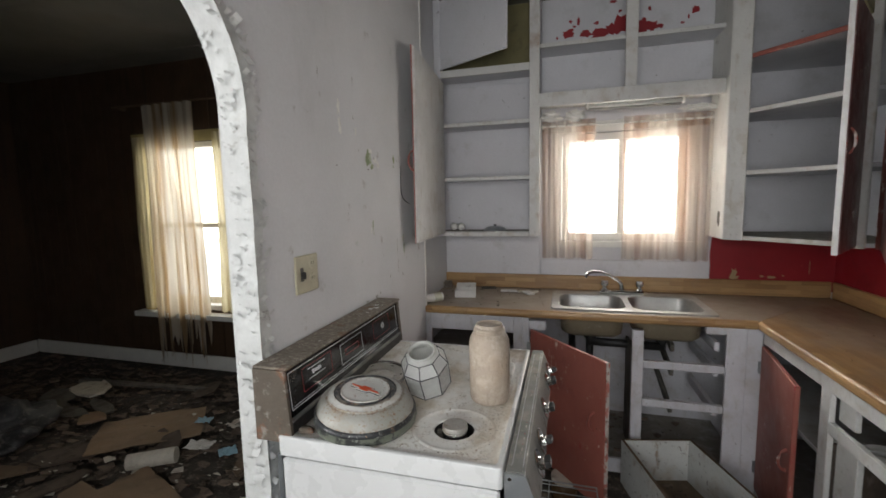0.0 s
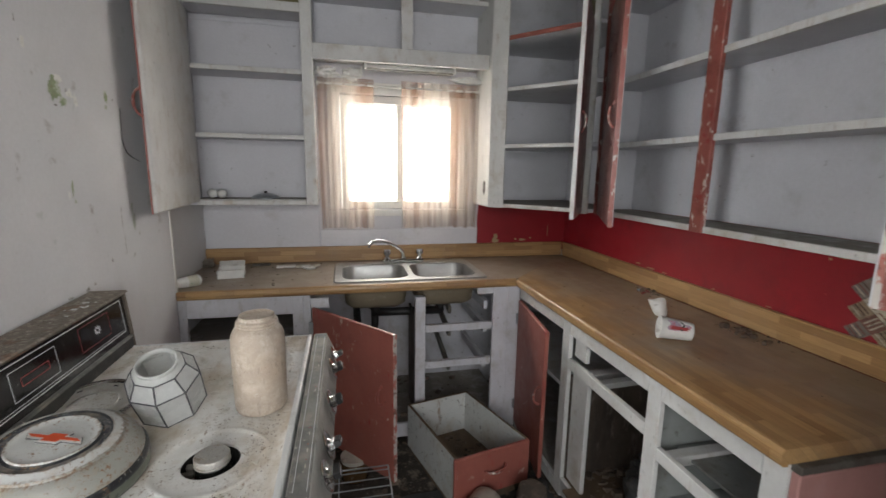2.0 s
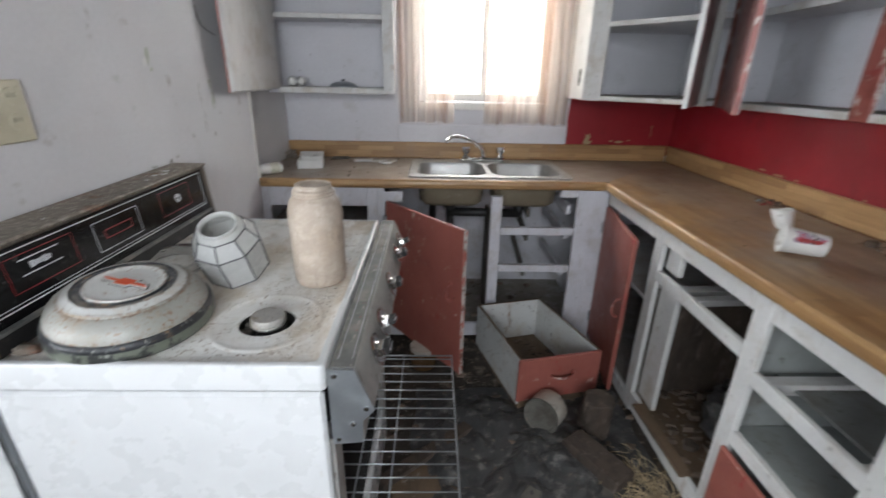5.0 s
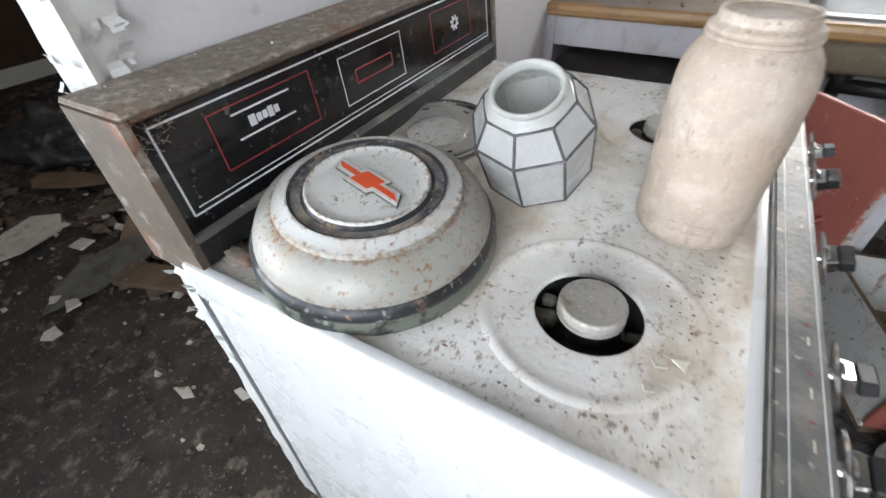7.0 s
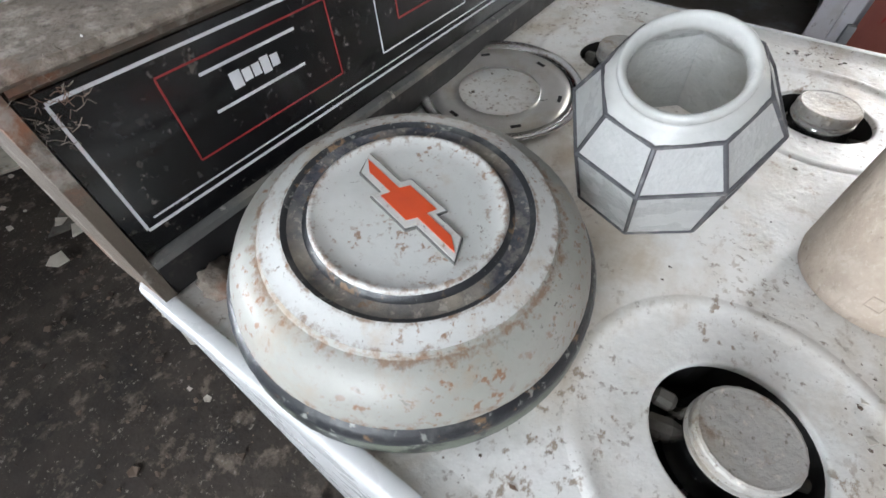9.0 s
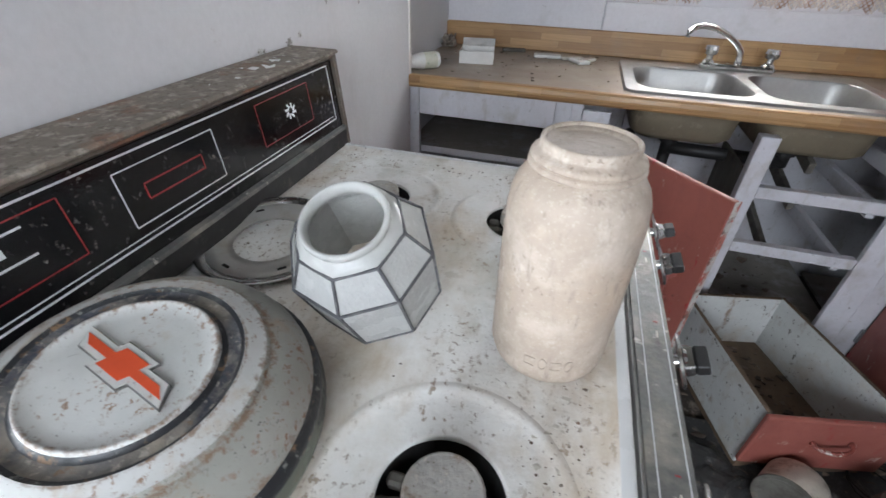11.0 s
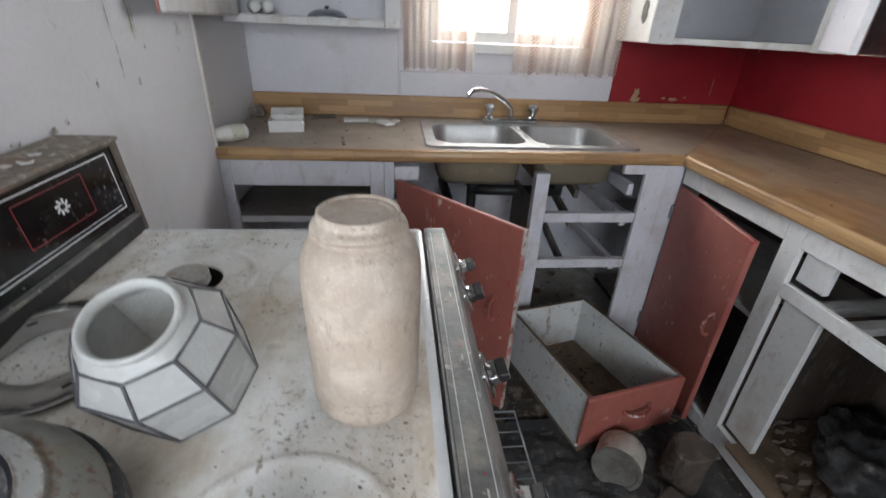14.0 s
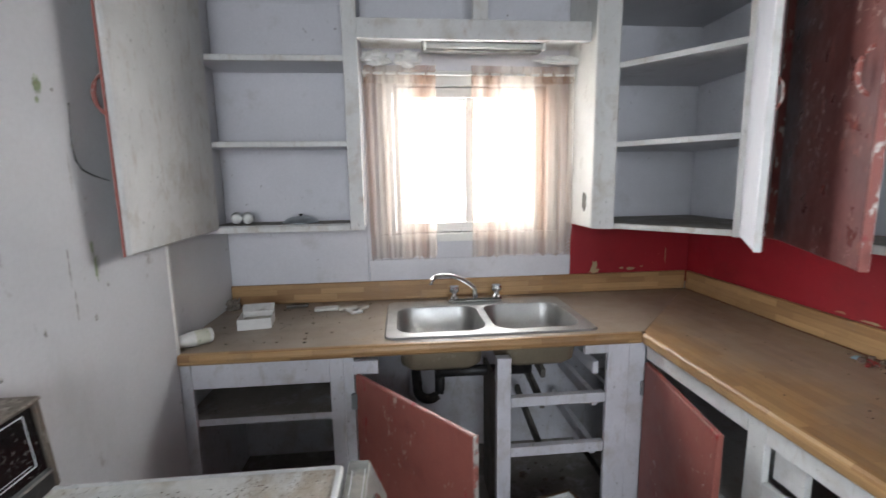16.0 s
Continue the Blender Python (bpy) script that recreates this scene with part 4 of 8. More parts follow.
# out of view, added to hold the two extra lamps
window("added_window_2", -2.995, -1.805, 0.955, 2.295, -0.47, 0.08, "unseen white window added in the next room's rear wall", False)
window("added_window_1", 0.035, 1.445, 0.955, 2.295, -0.47, 0.08, "unseen white window added in the rear wall", False)
bm = bx(-9, 9, 9.0, 9.02, -3, 9, bev=0)
solid("backdrop", bm, "glow", "bright overcast sky outside", "sky", kind="structure", at=(0, 9, 0))
solid("ground", bx(-80, 80, -80, 80, -0.7, -0.6, bev=0), "straw", "pale grass outside", "ground", kind="structure")

# curtains
for (a, b, s, g) in ((0.635, 0.965, 3, 0.04), (1.13, 1.625, 8, 0.02)):
    c = thing("net_curtain", ((a + b) / 2, 3.70, 1.125), "sheer brown-striped net curtain, stained at the hem", "curtain", "kitchen curtains")
    bm = bmesh.new()
    wavy_sheet(bm, a, b, 1.125, 1.985, 3.705, 0.012, (b - a) * 13, s, 0.02, 70, 26, g)
    part("cloth", bm, "net", c, smooth=True)
    bm = bmesh.new()
    wavy_sheet(bm, a, b, 1.945, 2.025, 3.705, 0.010, (b - a) * 16, s + 1, 0.0, 60, 3)
    part("heading", bm, "net", c, smooth=True)
rod = thing("curtain_rod", (1.13, 3.705, 1.99), "thin pale curtain rod above the kitchen window", "curtain rod")
bm = bmesh.new()
tube(bm, [(0.63, 3.705, 1.99), (1.64, 3.705, 1.985)], 0.006)
part("rod", bm, "outside_white", rod)
for x in (0.645, 1.63):
    part("bracket", bx(x - 0.008, x + 0.008, 3.705, NW - 0.001, 1.975, 2.005), "outside_white", rod)
# crumpled plastic valance
for (a, b, s) in ((0.632, 0.75, 1), (0.78, 0.90, 2), (1.44, 1.64, 4)):
    bm = bmesh.new()
    bmesh.ops.create_icosphere(bm, subdivisions=4, radius=1.0)
    for v in bm.verts:
        q = v.co.copy()
        k = 1 + 0.55 * noise.noise(q * 2.2 + Vector((s * 5, 0, 0))) + 0.25 * noise.noise(q * 6 + Vector((s, 2, 0)))
        v.co = Vector(((a + b) / 2 + q.x * k * (b - a) / 2.1, 3.675 + q.y * k * 0.022, 2.045 + q.z * k * (0.018 if s == 4 else 0.03)))
    solid("plastic_wad", bm, "foam", "bunched-up cream plastic sheeting above the curtain", "plastic sheet", "bunched plastic", smooth=True)
# next room's curtains
c = thing("sheer_curtain", (-2.57, 3.86, 0.05), "tattered brown-stained sheer curtain hanging to the floor", "curtain")
bm = bmesh.new()
wavy_sheet(bm, -2.86, -2.30, 0.05, 2.42, 3.84, 0.028, 5, 21, 0.55, 80, 40, -0.02)
part("cloth", bm, "net_side", c, smooth=True)
for (a, b, s, lab) in ((-3.06, -2.80, 31, 0.1), (-2.14, -1.92, 33, 0.05)):
    c = thing("drape", ((a + b) / 2, 3.89, 0.55), "faded gold drape beside the window", "curtain", "gold drapes")
    bm = bmesh.new()
    wavy_sheet(bm, a, b, 0.56, 2.16, 3.885, 0.02, 3, s, 0.03, 40, 24, -0.1)
    part("cloth", bm, "gold_cloth", c, smooth=True)
rod = thing("curtain_rod", (-2.5, 3.86, 2.42), "dark curtain rod in the next room", "curtain rod")
bm = bmesh.new()
tube(bm, [(-3.2, 3.85, 2.425), (-1.7, 3.85, 2.425)], 0.009)
part("rod", bm, "wood_old", rod)
for x in (-3.15, -1.75):
    part("bracket", bx(x - 0.01, x + 0.01, 3.85, 3.9435, 2.41, 2.44), "wood_old", rod)


# ---- kitchen cabinets ----
def plate(x0, y0, x1, y1, z0, z1, t, bev=0.003):
    """an upright board from plan point 0 to plan point 1, t thick to its left"""
    a, b = Vector((x0, y0, 0)), Vector((x1, y1, 0))
    d = b - a
    m = Matrix.Translation((x0, y0, 0)) @ Matrix.Rotation(math.atan2(d.y, d.x), 4, "Z")
    return bx(0, d.length, 0, t, z0, z1, bev=bev, m=m)


def pull(parent, p, along, out, size=0.085, mat="salmon_worn"):
    """a bow-shaped drawer or door pull"""
    p, along, out = Vector(p), Vector(along).normalized(), Vector(out).normalized()
    bm = bmesh.new()
    pts = [p + along * (size / 2 * math.cos(a)) + out * (0.028 * math.sin(a)) for a in [math.pi * i / 10 for i in range(11)]]
    tube(bm, pts, [0.0075, 0.006, 0.005, 0.005, 0.006, 0.0065, 0.006, 0.005, 0.005, 0.006, 0.0075], 8)
    for s in (-1, 1):
        lathe_m = Matrix.Translation(p + along * s * size / 2)
        r = bmesh.ops.create_uvsphere(bm, u_segments=8, v_segments=6, radius=0.009)
        bmesh.ops.transform(bm, matrix=lathe_m, verts=r["verts"])
    return part("handle", bm, mat, parent, "painted bow-shaped pull", smooth=True)


FY, FX = 3.16, 1.73     # faces of the base cabinets
# cabinet under the counter's end, with an open shelf
c = thing("base_cabinet", (0.28, 3.4, 0), "white painted base cabinet without doors, one dusty shelf inside", "cabinet", "base cabinets")
part("stile", bx(-0.044, 0.03, FY, FY + 0.02, 0, 0.873), "cab_blue", c)
part("stile", bx(0.512, 0.563, FY, FY + 0.02, 0, 0.873), "cab_blue", c)
part("rail", bx(0.0305, 0.5115, FY, FY + 0.02, 0.775, 0.873), "cab_blue", c)
part("rail", bx(0.0305, 0.5115, FY, FY + 0.02, 0.0, 0.11), "cab_blue", c)
part("shelf", bx(-0.03, 0.53, FY + 0.022, NW - 0.02, 0.625, 0.645), "shelf_dusty", c)
part("shelf_edge", bx(0.0, 0.53, FY + 0.0205, FY + 0.0215, 0.622, 0.647, bev=0), "cab_blue", c)
part("shelf", bx(-0.03, 0.53, FY + 0.022, NW - 0.02, 0.09, 0.11), "shelf_dusty", c)
part("back_panel", bx(-0.043, 0.56, NW - 0.018, NW - 0.009, 0.0, 0.873), "cab_blue", c)
part("side_panel", bx(0.535, 0.553, FY + 0.021, NW - 0.0185, 0.0, 0.873), "cab_blue", c)
part("side_panel", bx(-0.043, -0.031, FY + 0.021, NW - 0.0185, 0.0, 0.873), "cab_blue", c)

# sink cabinet
c = thing("sink_cabinet", (1.13, 3.4, 0), "white painted sink cabinet with drawers missing and a hanging salmon door", "cabinet", "base cabinets")
part("stile", bx(0.5635, 0.60, FY, FY + 0.02, 0, 0.873), "cab_blue", c)
part("rail", bx(0.6005, 0.69, FY - 0.004, FY + 0.018, 0.80, 0.852), "cab_blue", c)
part("stile", bx(1.137, 1.192, FY, FY + 0.04, 0.06, 0.83), "cab_blue", c)
part("rail", bx(1.1925, 1.57, FY, FY + 0.03, 0.628, 0.668), "cab_blue", c)
part("rail", bx(1.1925, 1.57, FY, FY + 0.03, 0.418, 0.458), "cab_blue", c)
part("rail", bx(1.48, 1.572, FY - 0.003, FY + 0.018, 0.832, 0.872), "cab_blue", c)
part("stile", bx(1.573, 1.66, FY, FY + 0.02, 0, 0.873), "cab_blue", c)
part("stile", bx(1.6605, 1.729, FY + 0.002, FY + 0.03, 0, 0.873), "cab_blue", c)
part("toe_rail", bx(0.6005, 1.136, FY + 0.004, FY + 0.024, 0.02, 0.10), "cab_blue", c)
part("toe_rail", bx(1.193, 1.572, FY + 0.004, FY + 0.024, 0.02, 0.10), "cab_blue", c)
part("bottom", bx(0.57, 1.70, FY + 0.025, NW - 0.02, 0.075, 0.09), "shelf_dusty", c)
part("back_panel", bx(0.57, 2.29, NW - 0.019, NW - 0.013, 0.0, 0.873), "cab_blue", c)
part("brace", bx(0.80, 0.88, NW - 0.06, NW - 0.02, 0.09, 0.72), "cab_blue", c)
part("divider", bx(1.145, 1.16, FY + 0.041, NW - 0.3, 0.10, 0.70), "wood_grey", c)
for z in (0.60, 0.39, 0.735):
    m = Matrix.Translation((1.54, FY + 0.03, z)) @ Matrix.Rotation(radians(rnd.uniform(-6, 2)), 4, "X")
    part("drawer_runner", bx(-0.012, 0.012, 0, 0.46, 0, 0.05, m=m), "cab_blue", c)
    m = Matrix.Translation((1.35, FY + 0.10, z - 0.04)) @ Matrix.Rotation(radians(rnd.uniform(8, 14)), 4, "X")
    part("drawer_runner", bx(-0.010, 0.010, 0, 0.42, 0, 0.04, m=m), "wood_grey", c)
d = part("door", plate(0.605, 3.148, 0.969, 2.707, 0.10, 0.805, 0.019), "salmon", c, "salmon painted door hanging open, edges chipped white")
part("door_edge", plate(0.9695, 2.7065, 0.9715, 2.704, 0.10, 0.805, 0.019, bev=0), "edge_peel", c)
dv = Vector((0.969 - 0.605, 2.707 - 3.148, 0)).normalized()
nv = Vector((dv.y, -dv.x, 0))
if nv.y > 0:
    nv = -nv
hp = Vector((0.605, 3.148, 0)) + dv * 0.50
pull(d, hp + nv * 0.003 + Vector((0, 0, 0.50)), (0, 0, 1), nv)
for z in (0.20, 0.70):
    part("hinge", bx(0.588, 0.612, 3.142, 3.1585, z - 0.03, z + 0.03), "galvanized", c)

# corner cabinet of the long side
c = thing("base_cabinet", (2.0, 2.9, 0), "white painted corner base cabinet, its salmon door ajar", "cabinet", "base cabinets")
part("stile", bx(FX, FX + 0.02, 2.592, 2.652, 0, 0.873), "cab_white", c)
part("rail", bx(FX, FX + 0.02, 2.6525, FY - 0.001, 0.80, 0.873), "cab_white", c)
part("rail", bx(FX, FX + 0.02, 2.6525, FY - 0.001, 0.0, 0.06), "cab_white", c)
# dark colour stands in for the shaded inside of the cabinet
part("side_panel", bx(FX + 0.021, EW - 0.02, 2.60, 2.615, 0.09, 0.60), "wood_and_shade_dark", c, "partition coloured dark for the shade inside")
part("bottom", bx(FX + 0.021, EW - 0.02, 2.616, 3.7, 0.05, 0.065), "shelf_dusty", c)
part("shelf", bx(FX + 0.03, EW - 0.02, 2.616, 3.7, 0.50, 0.52), "cab_white", c)
d = part("door", plate(1.722, 3.152, 1.648, 2.659, 0.055, 0.79, 0.019), "salmon", c, "salmon painted door standing ajar")
dv = Vector((1.648 - 1.722, 2.659 - 3.152, 0)).normalized()
nv = Vector((-abs(dv.y), dv.x if dv.y < 0 else -dv.x, 0)).normalized()
pull(d, Vector((1.722, 3.152, 0.46)) + dv * 0.455 + nv * 0.002, (0, 0, 1), nv)
for z in (0.16, 0.68):
    part("hinge", bx(1.712, 1.7285, 3.148, 3.159, z - 0.03, z + 0.03), "galvanized", c)

# middle cabinet, drawer and doors gone
c = thing("base_cabinet", (2.0, 2.33, 0), "white painted base cabinet with drawer and door missing, rubble inside", "cabinet", "base cabinets")
part("rail", bx(FX, FX + 0.02, 2.082, 2.5915, 0.80, 0.873), "cab_white", c)
part("rail", bx(FX, FX + 0.02, 2.082, 2.5915, 0.645, 0.69), "cab_white", c)
part("rail", bx(FX, FX + 0.02, 2.082, 2.5915, 0.02, 0.10), "cab_white", c)
part("stile", bx(FX + 0.03, FX + 0.05, 2.47, 2.5915, 0.10, 0.66), "cab_white", c)
part("stile", bx(FX + 0.03, FX + 0.05, 2.50, 2.5915, 0.70, 0.795), "cab_white", c)
part("bottom", bx(FX + 0.021, EW - 0.02, 2.06, 2.599, 0.075, 0.09), "wood_old", c)
m = Matrix.Translation((FX + 0.06, 2.42, 0.62)) @ Matrix.Rotation(radians(-2), 4, "Y")
part("drawer_runner", bx(0, 0.50, 0, 0.04, 0, 0.025, m=m), "cab_white", c)
part("drawer_runner", bx(0, 0.48, 0.12, 0.17, -0.03, 0.0, m=m), "cab_white", c)
part("drawer_runner", bx(0, 0.50, -0.30, -0.26, 0.0, 0.03, m=m), "cab_white", c)
# back darkened in colour, where the cabinet lies in shade
part("back_panel", bx(EW - 0.018, EW - 0.010, 1.66, 3.70, 0.0, 0.873), "wood_and_shade_dark", c, "back coloured dark for the shade inside")
part("broken_board", bx(0, 0.36, 0, 0.05, 0, 0.012, m=Matrix.Translation((FX + 0.03, 2.15, 0.095)) @ Matrix.Rotation(radians(92), 4, "Z")), "wood_old", c)

# drawer cabinet at the end
c = thing("drawer_cabinet", (2.0, 1.83, 0), "white drawer cabinet with two drawers missing and pink side", "cabinet", "base cabinets")
part("stile", bx(FX, FX + 0.02, 2.022, 2.0815, 0, 0.873), "cab_white", c)
part("stile", bx(FX, FX + 0.02, 1.622, 1.682, 0, 0.873), "cab_white", c)
part("rail", bx(FX, FX + 0.02, 1.6825, 2.0215, 0.80, 0.873), "cab_white", c)
part("rail", bx(FX, FX + 0.02, 1.6825, 2.0215, 0.598, 0.642), "cab_white", c)
part("rail", bx(FX, FX + 0.02, 1.6825, 2.0215, 0.385, 0.432), "cab_white", c)
part("rail", bx(FX, FX + 0.02, 1.6825, 2.0215, 0.02, 0.11), "cab_white", c)
part("end_panel", bx(FX + 0.004, 2.245, 1.600, 1.6215, 0, 0.855, bev=0.003), "pink_end", c, "pink painted end panel")
part("end_strip", bx(2.246, EW - 0.037, 1.603, 1.6215, 0, 0.855), "pink_wall", c)
part("side_panel", bx(FX + 0.021, EW - 0.02, 2.045, 2.058, 0.05, 0.873), "inner_grey", c)
part("shelf", bx(FX + 0.021, EW - 0.02, 1.623, 2.044, 0.415, 0.43), "inner_grey", c)
part("dust_panel", bx(FX + 0.09, EW - 0.02, 1.623, 2.044, 0.612, 0.620, bev=0), "inner_grey", c)
for (z, y) in ((0.60, 1.99), (0.60, 1.70), (0.385, 1.99), (0.385, 1.70)):
    part("drawer_runner", bx(FX + 0.0205, 2.25, y - 0.02, y + 0.02, z, z + 0.035), "cab_white", c)
d = part("drawer_front", bx(FX - 0.018, FX - 0.0005, 1.675, 2.03, 0.125, 0.372, bev=0.006), "salmon", c, "closed salmon painted drawer")
pull(d, (FX - 0.019, 1.85, 0.25), (0, 1, 0.25), (-1, 0, 0), 0.10)

# worktop with its sink opening
SX0, SX1, SY0, SY1 = 0.735, 1.53, 3.205, 3.63
top = thing("worktop", (1.3, 3.4, 0.875), "dusty butcher-block laminate worktop, L-shaped", "worktop")
bm = bmesh.new()


def loop(bm, pts):
    vs = [bm.verts.new(p) for p in pts]
    return [bm.edges.new((vs[i], vs[(i + 1) % len(vs)])) for i in range(len(vs))]


ed = loop(bm, [(-0.044, 3.155, 0.915), (1.712, 3.155, 0.915), (EW - 0.02, NW - 0.02, 0.915), (-0.044, NW - 0.02, 0.915)])
ed += loop(bm, [(SX0, SY0, 0.915), (SX1, SY0, 0.915), (SX1, SY1, 0.915), (SX0, SY1, 0.915)])
bmesh.ops.triangle_fill(bm, edges=ed, use_beauty=True, use_dissolve=False)
r = bmesh.ops.extrude_face_region(bm, geom=bm.faces[:])
for v in r["geom"]:
    if isinstance(v, bmesh.types.BMVert):
        v.co.z -= 0.038
part("top_board", bm, "counter_x", top)
bm = bmesh.new()
prism(bm, [(1.713, 1.632), (EW - 0.02, 1.632), (EW - 0.02, NW - 0.021), (1.713, 3.154)], "z", 0.877, 0.915)
part("top_board", bm, "counter_y", top)
nose = [(0.0205, 0.915), (0.008, 0.914), (0.002, 0.908), (0, 0.895), (0.002, 0.880), (0.008, 0.873), (0.0205, 0.872)]
bm = bmesh.new()
prism(bm, [(3.134 + a, b) for a, b in nose], "x", -0.046, 1.697)
part("nosing", bm, "stave_x", top, smooth=False)
bm = bmesh.new()
prism(bm, [(1.692 + a, b) for a, b in nose], "y", 1.614, 3.1335)
part("nosing", bm, "stave_y", top)
bm = bmesh.new()
prism(bm, [(1.631 - a + 0.0205 - 0.02, b) for a, b in [(0.018, 0.915), (0.018, 0.878), (0.0, 0.878), (0.0, 0.915)]], "x", 1.713, EW - 0.001)
part("end_edge", bm, "counter_y", top)
part("substrate", bx(FX + 0.004, EW - 0.001, 1.599, 1.64, 0.8555, 0.8765), "wood_grey", top, "bare grey board under the laminate")
part("backsplash", bx(-0.044, EW - 0.0205, NW - 0.0265, NW - 0.0125, 0.915, 1.012, bev=0.004), "stave_x", top)
part("backsplash", bx(EW - 0.0195, EW - 0.0005, 1.632, NW - 0.0275, 0.9155, 1.012, bev=0.004), "stave_y", top)


def rrect(x0, x1, y0, y1, r, z, n=6):
    out = []
    for (cx, cy, a0) in ((x1 - r, y1 - r, 0), (x0 + r, y1 - r, 90), (x0 + r, y0 + r, 180), (x1 - r, y0 + r, 270)):
        for i in range(n + 1):
            a = radians(a0 + 90 * i / n)
            out.append((cx + r * math.cos(a), cy + r * math.sin(a), z))
    return out


def loft(bm, loops, cap=True):
    rings = [[bm.verts.new(p) for p in lp] for lp in loops]
    n = len(rings[0])
    for a, b in zip(rings, rings[1:]):
        for i in range(n):
            bm.faces.new((a[i], a[(i + 1) % n], b[(i + 1) % n], b[i]))
    if cap:
        bm.faces.new(rings[-1])
    return bm


sink = thing("sink", (1.13, 3.42, 0.915), "stainless steel double-bowl sink set into the worktop", "sink")
B = ((0.757, 1.118, 3.235, 3.585), (1.150, 1.508, 3.235, 3.585))
bm = bmesh.new()
ed = loop(bm, rrect(0.718, 1.548, 3.188, 3.685, 0.035, 0.9225))
for b in B:
    ed += loop(bm, rrect(*b, 0.075, 0.9225))
bmesh.ops.triangle_fill(bm, edges=ed, use_beauty=True)
part("rim", bm, "steel", sink)
bm = bmesh.new()
loft(bm, [rrect(0.718, 1.548, 3.188, 3.685, 0.035, 0.9225), rrect(0.713, 1.553, 3.183, 3.690, 0.038, 0.9155)], cap=False)
part("rim_edge", bm, "steel", sink, smooth=True)
for b in B:
    bm = bmesh.new()
    ins = lambda d, r, z: rrect(b[0] + d, b[1] - d, b[2] + d, b[3] - d, r, z)
    loft(bm, [ins(0, 0.075, 0.9225), ins(0.004, 0.075, 0.916), ins(0.012, 0.07, 0.83), ins(0.02, 0.065, 0.775), ins(0.04, 0.055, 0.757), ins(0.08, 0.04, 0.752)])
    part("bowl", bm, "steel", sink, smooth=True)
    bm = bmesh.new()
    loft(bm, [ins(-0.003, 0.078, 0.914), ins(0.009, 0.073, 0.83), ins(0.016, 0.068, 0.770), ins(0.038, 0.058, 0.750), ins(0.08, 0.04, 0.746)])
    part("bowl_underside", bm, "sink_under", sink, "brown undercoated bowl underside", smooth=True)
    bm = bmesh.new()
    lathe(bm, [(0.0, 0.753), (0.02, 0.753), (0.036, 0.756), (0.043, 0.7545)], 20, ((b[0] + b[1]) / 2, 3.42, 0))
    part("strainer", bm, "chrome", sink, smooth=True)

pipes = thing("drain_pipes", (1.1, 3.42, 0.09), "black plastic drain pipes under the sink", "drain pipe")
for x in ((B[0][0] + B[0][1]) / 2, (B[1][0] + B[1][1]) / 2):
    bm = bmesh.new()
    tube(bm, [(x, 3.42, 0.748), (x, 3.42, 0.655)], 0.022, 14)
    part("tailpiece", bm, "black_pipe", pipes, smooth=True)
    bm = bmesh.new()
    lathe(bm, [(0.0, 0.0), (0.034, 0.0), (0.034, 0.03), (0.0, 0.03)], 14, (x, 3.42, 0.70))
    part("slip_nut", bm, "black_pipe", pipes)
bm = bmesh.new()
tube(bm, [(0.9375, 3.42, 0.675), (1.10, 3.42, 0.672), (1.329, 3.42, 0.668)], 0.024, 14)
part("cross_pipe", bm, "black_pipe", pipes, smooth=True)
bm = bmesh.new()
tube(bm, [(0.9375, 3.42, 0.66)] + [(0.9375 - 0.05 + 0.05 * math.cos(a), 3.42, 0.60 - 0.05 * math.sin(a)) for a in [math.pi * i / 8 for i in range(9)]] + [(0.8375, 3.42, 0.62), (0.8375, 3.70, 0.615), (0.8375, 3.772, 0.615)], 0.022, 12)
part("trap", bm, "black_pipe", pipes, smooth=True)

fau = thing("faucet", (1.135, 3.64, 0.9225), "chrome two-handle kitchen faucet with arched spout", "faucet")
part("deck_plate", bx(1.0, 1.262, 3.615, 3.665, 0.9228, 0.945, bev=0.008), "chrome", fau)
for x in (1.032, 1.237):
    bm = bmesh.new()
    lathe(bm, [(0.024, 0.0), (0.02, 0.006), (0.013, 0.012), (0.013, 0.026), (0.022, 0.03), (0.025, 0.045), (0.021, 0.058), (0.0, 0.06)], 12, (x, 3.64, 0.945))
    part("handle", bm, "chrome", fau, "chrome tap handle", smooth=False)
bm = bmesh.new()
tube(bm, [(1.135, 3.64, 0.944), (1.134, 3.64, 0.965), (1.128, 3.635, 0.99), (1.105, 3.625, 1.015), (1.06, 3.605, 1.045), (1.01, 3.585, 1.067), (0.965, 3.565, 1.075), (0.935, 3.553, 1.07), (0.918, 3.547, 1.055), (0.915, 3.546, 1.038)], [0.014, 0.013, 0.0115] + [0.010] * 6 + [0.0115], 12)
part("spout", bm, "chrome", fau, smooth=True)

# ---- wall cabinets ----
CY = 3.55   # their face on the window wall


def shelf_board(parent, x0, x1, y0, y1, z, t=0.018, mat="cab_inside"):
    """board with a dusty top and a painted front edge"""
    part("shelf", bx(x0, x1, y0 + 0.0125, y1, z - t, z, bev=0), mat, parent)
    part("shelf_dust", bx(x0 + 0.002, x1 - 0.002, y0 + 0.014, y1 - 0.001, z + 0.0002, z + 0.002, bev=0), "shelf_dusty", parent)
    part("shelf_edge", bx(x0, x1, y0, y0 + 0.012, z - t - 0.003, z + 0.003), "cab_white", parent)


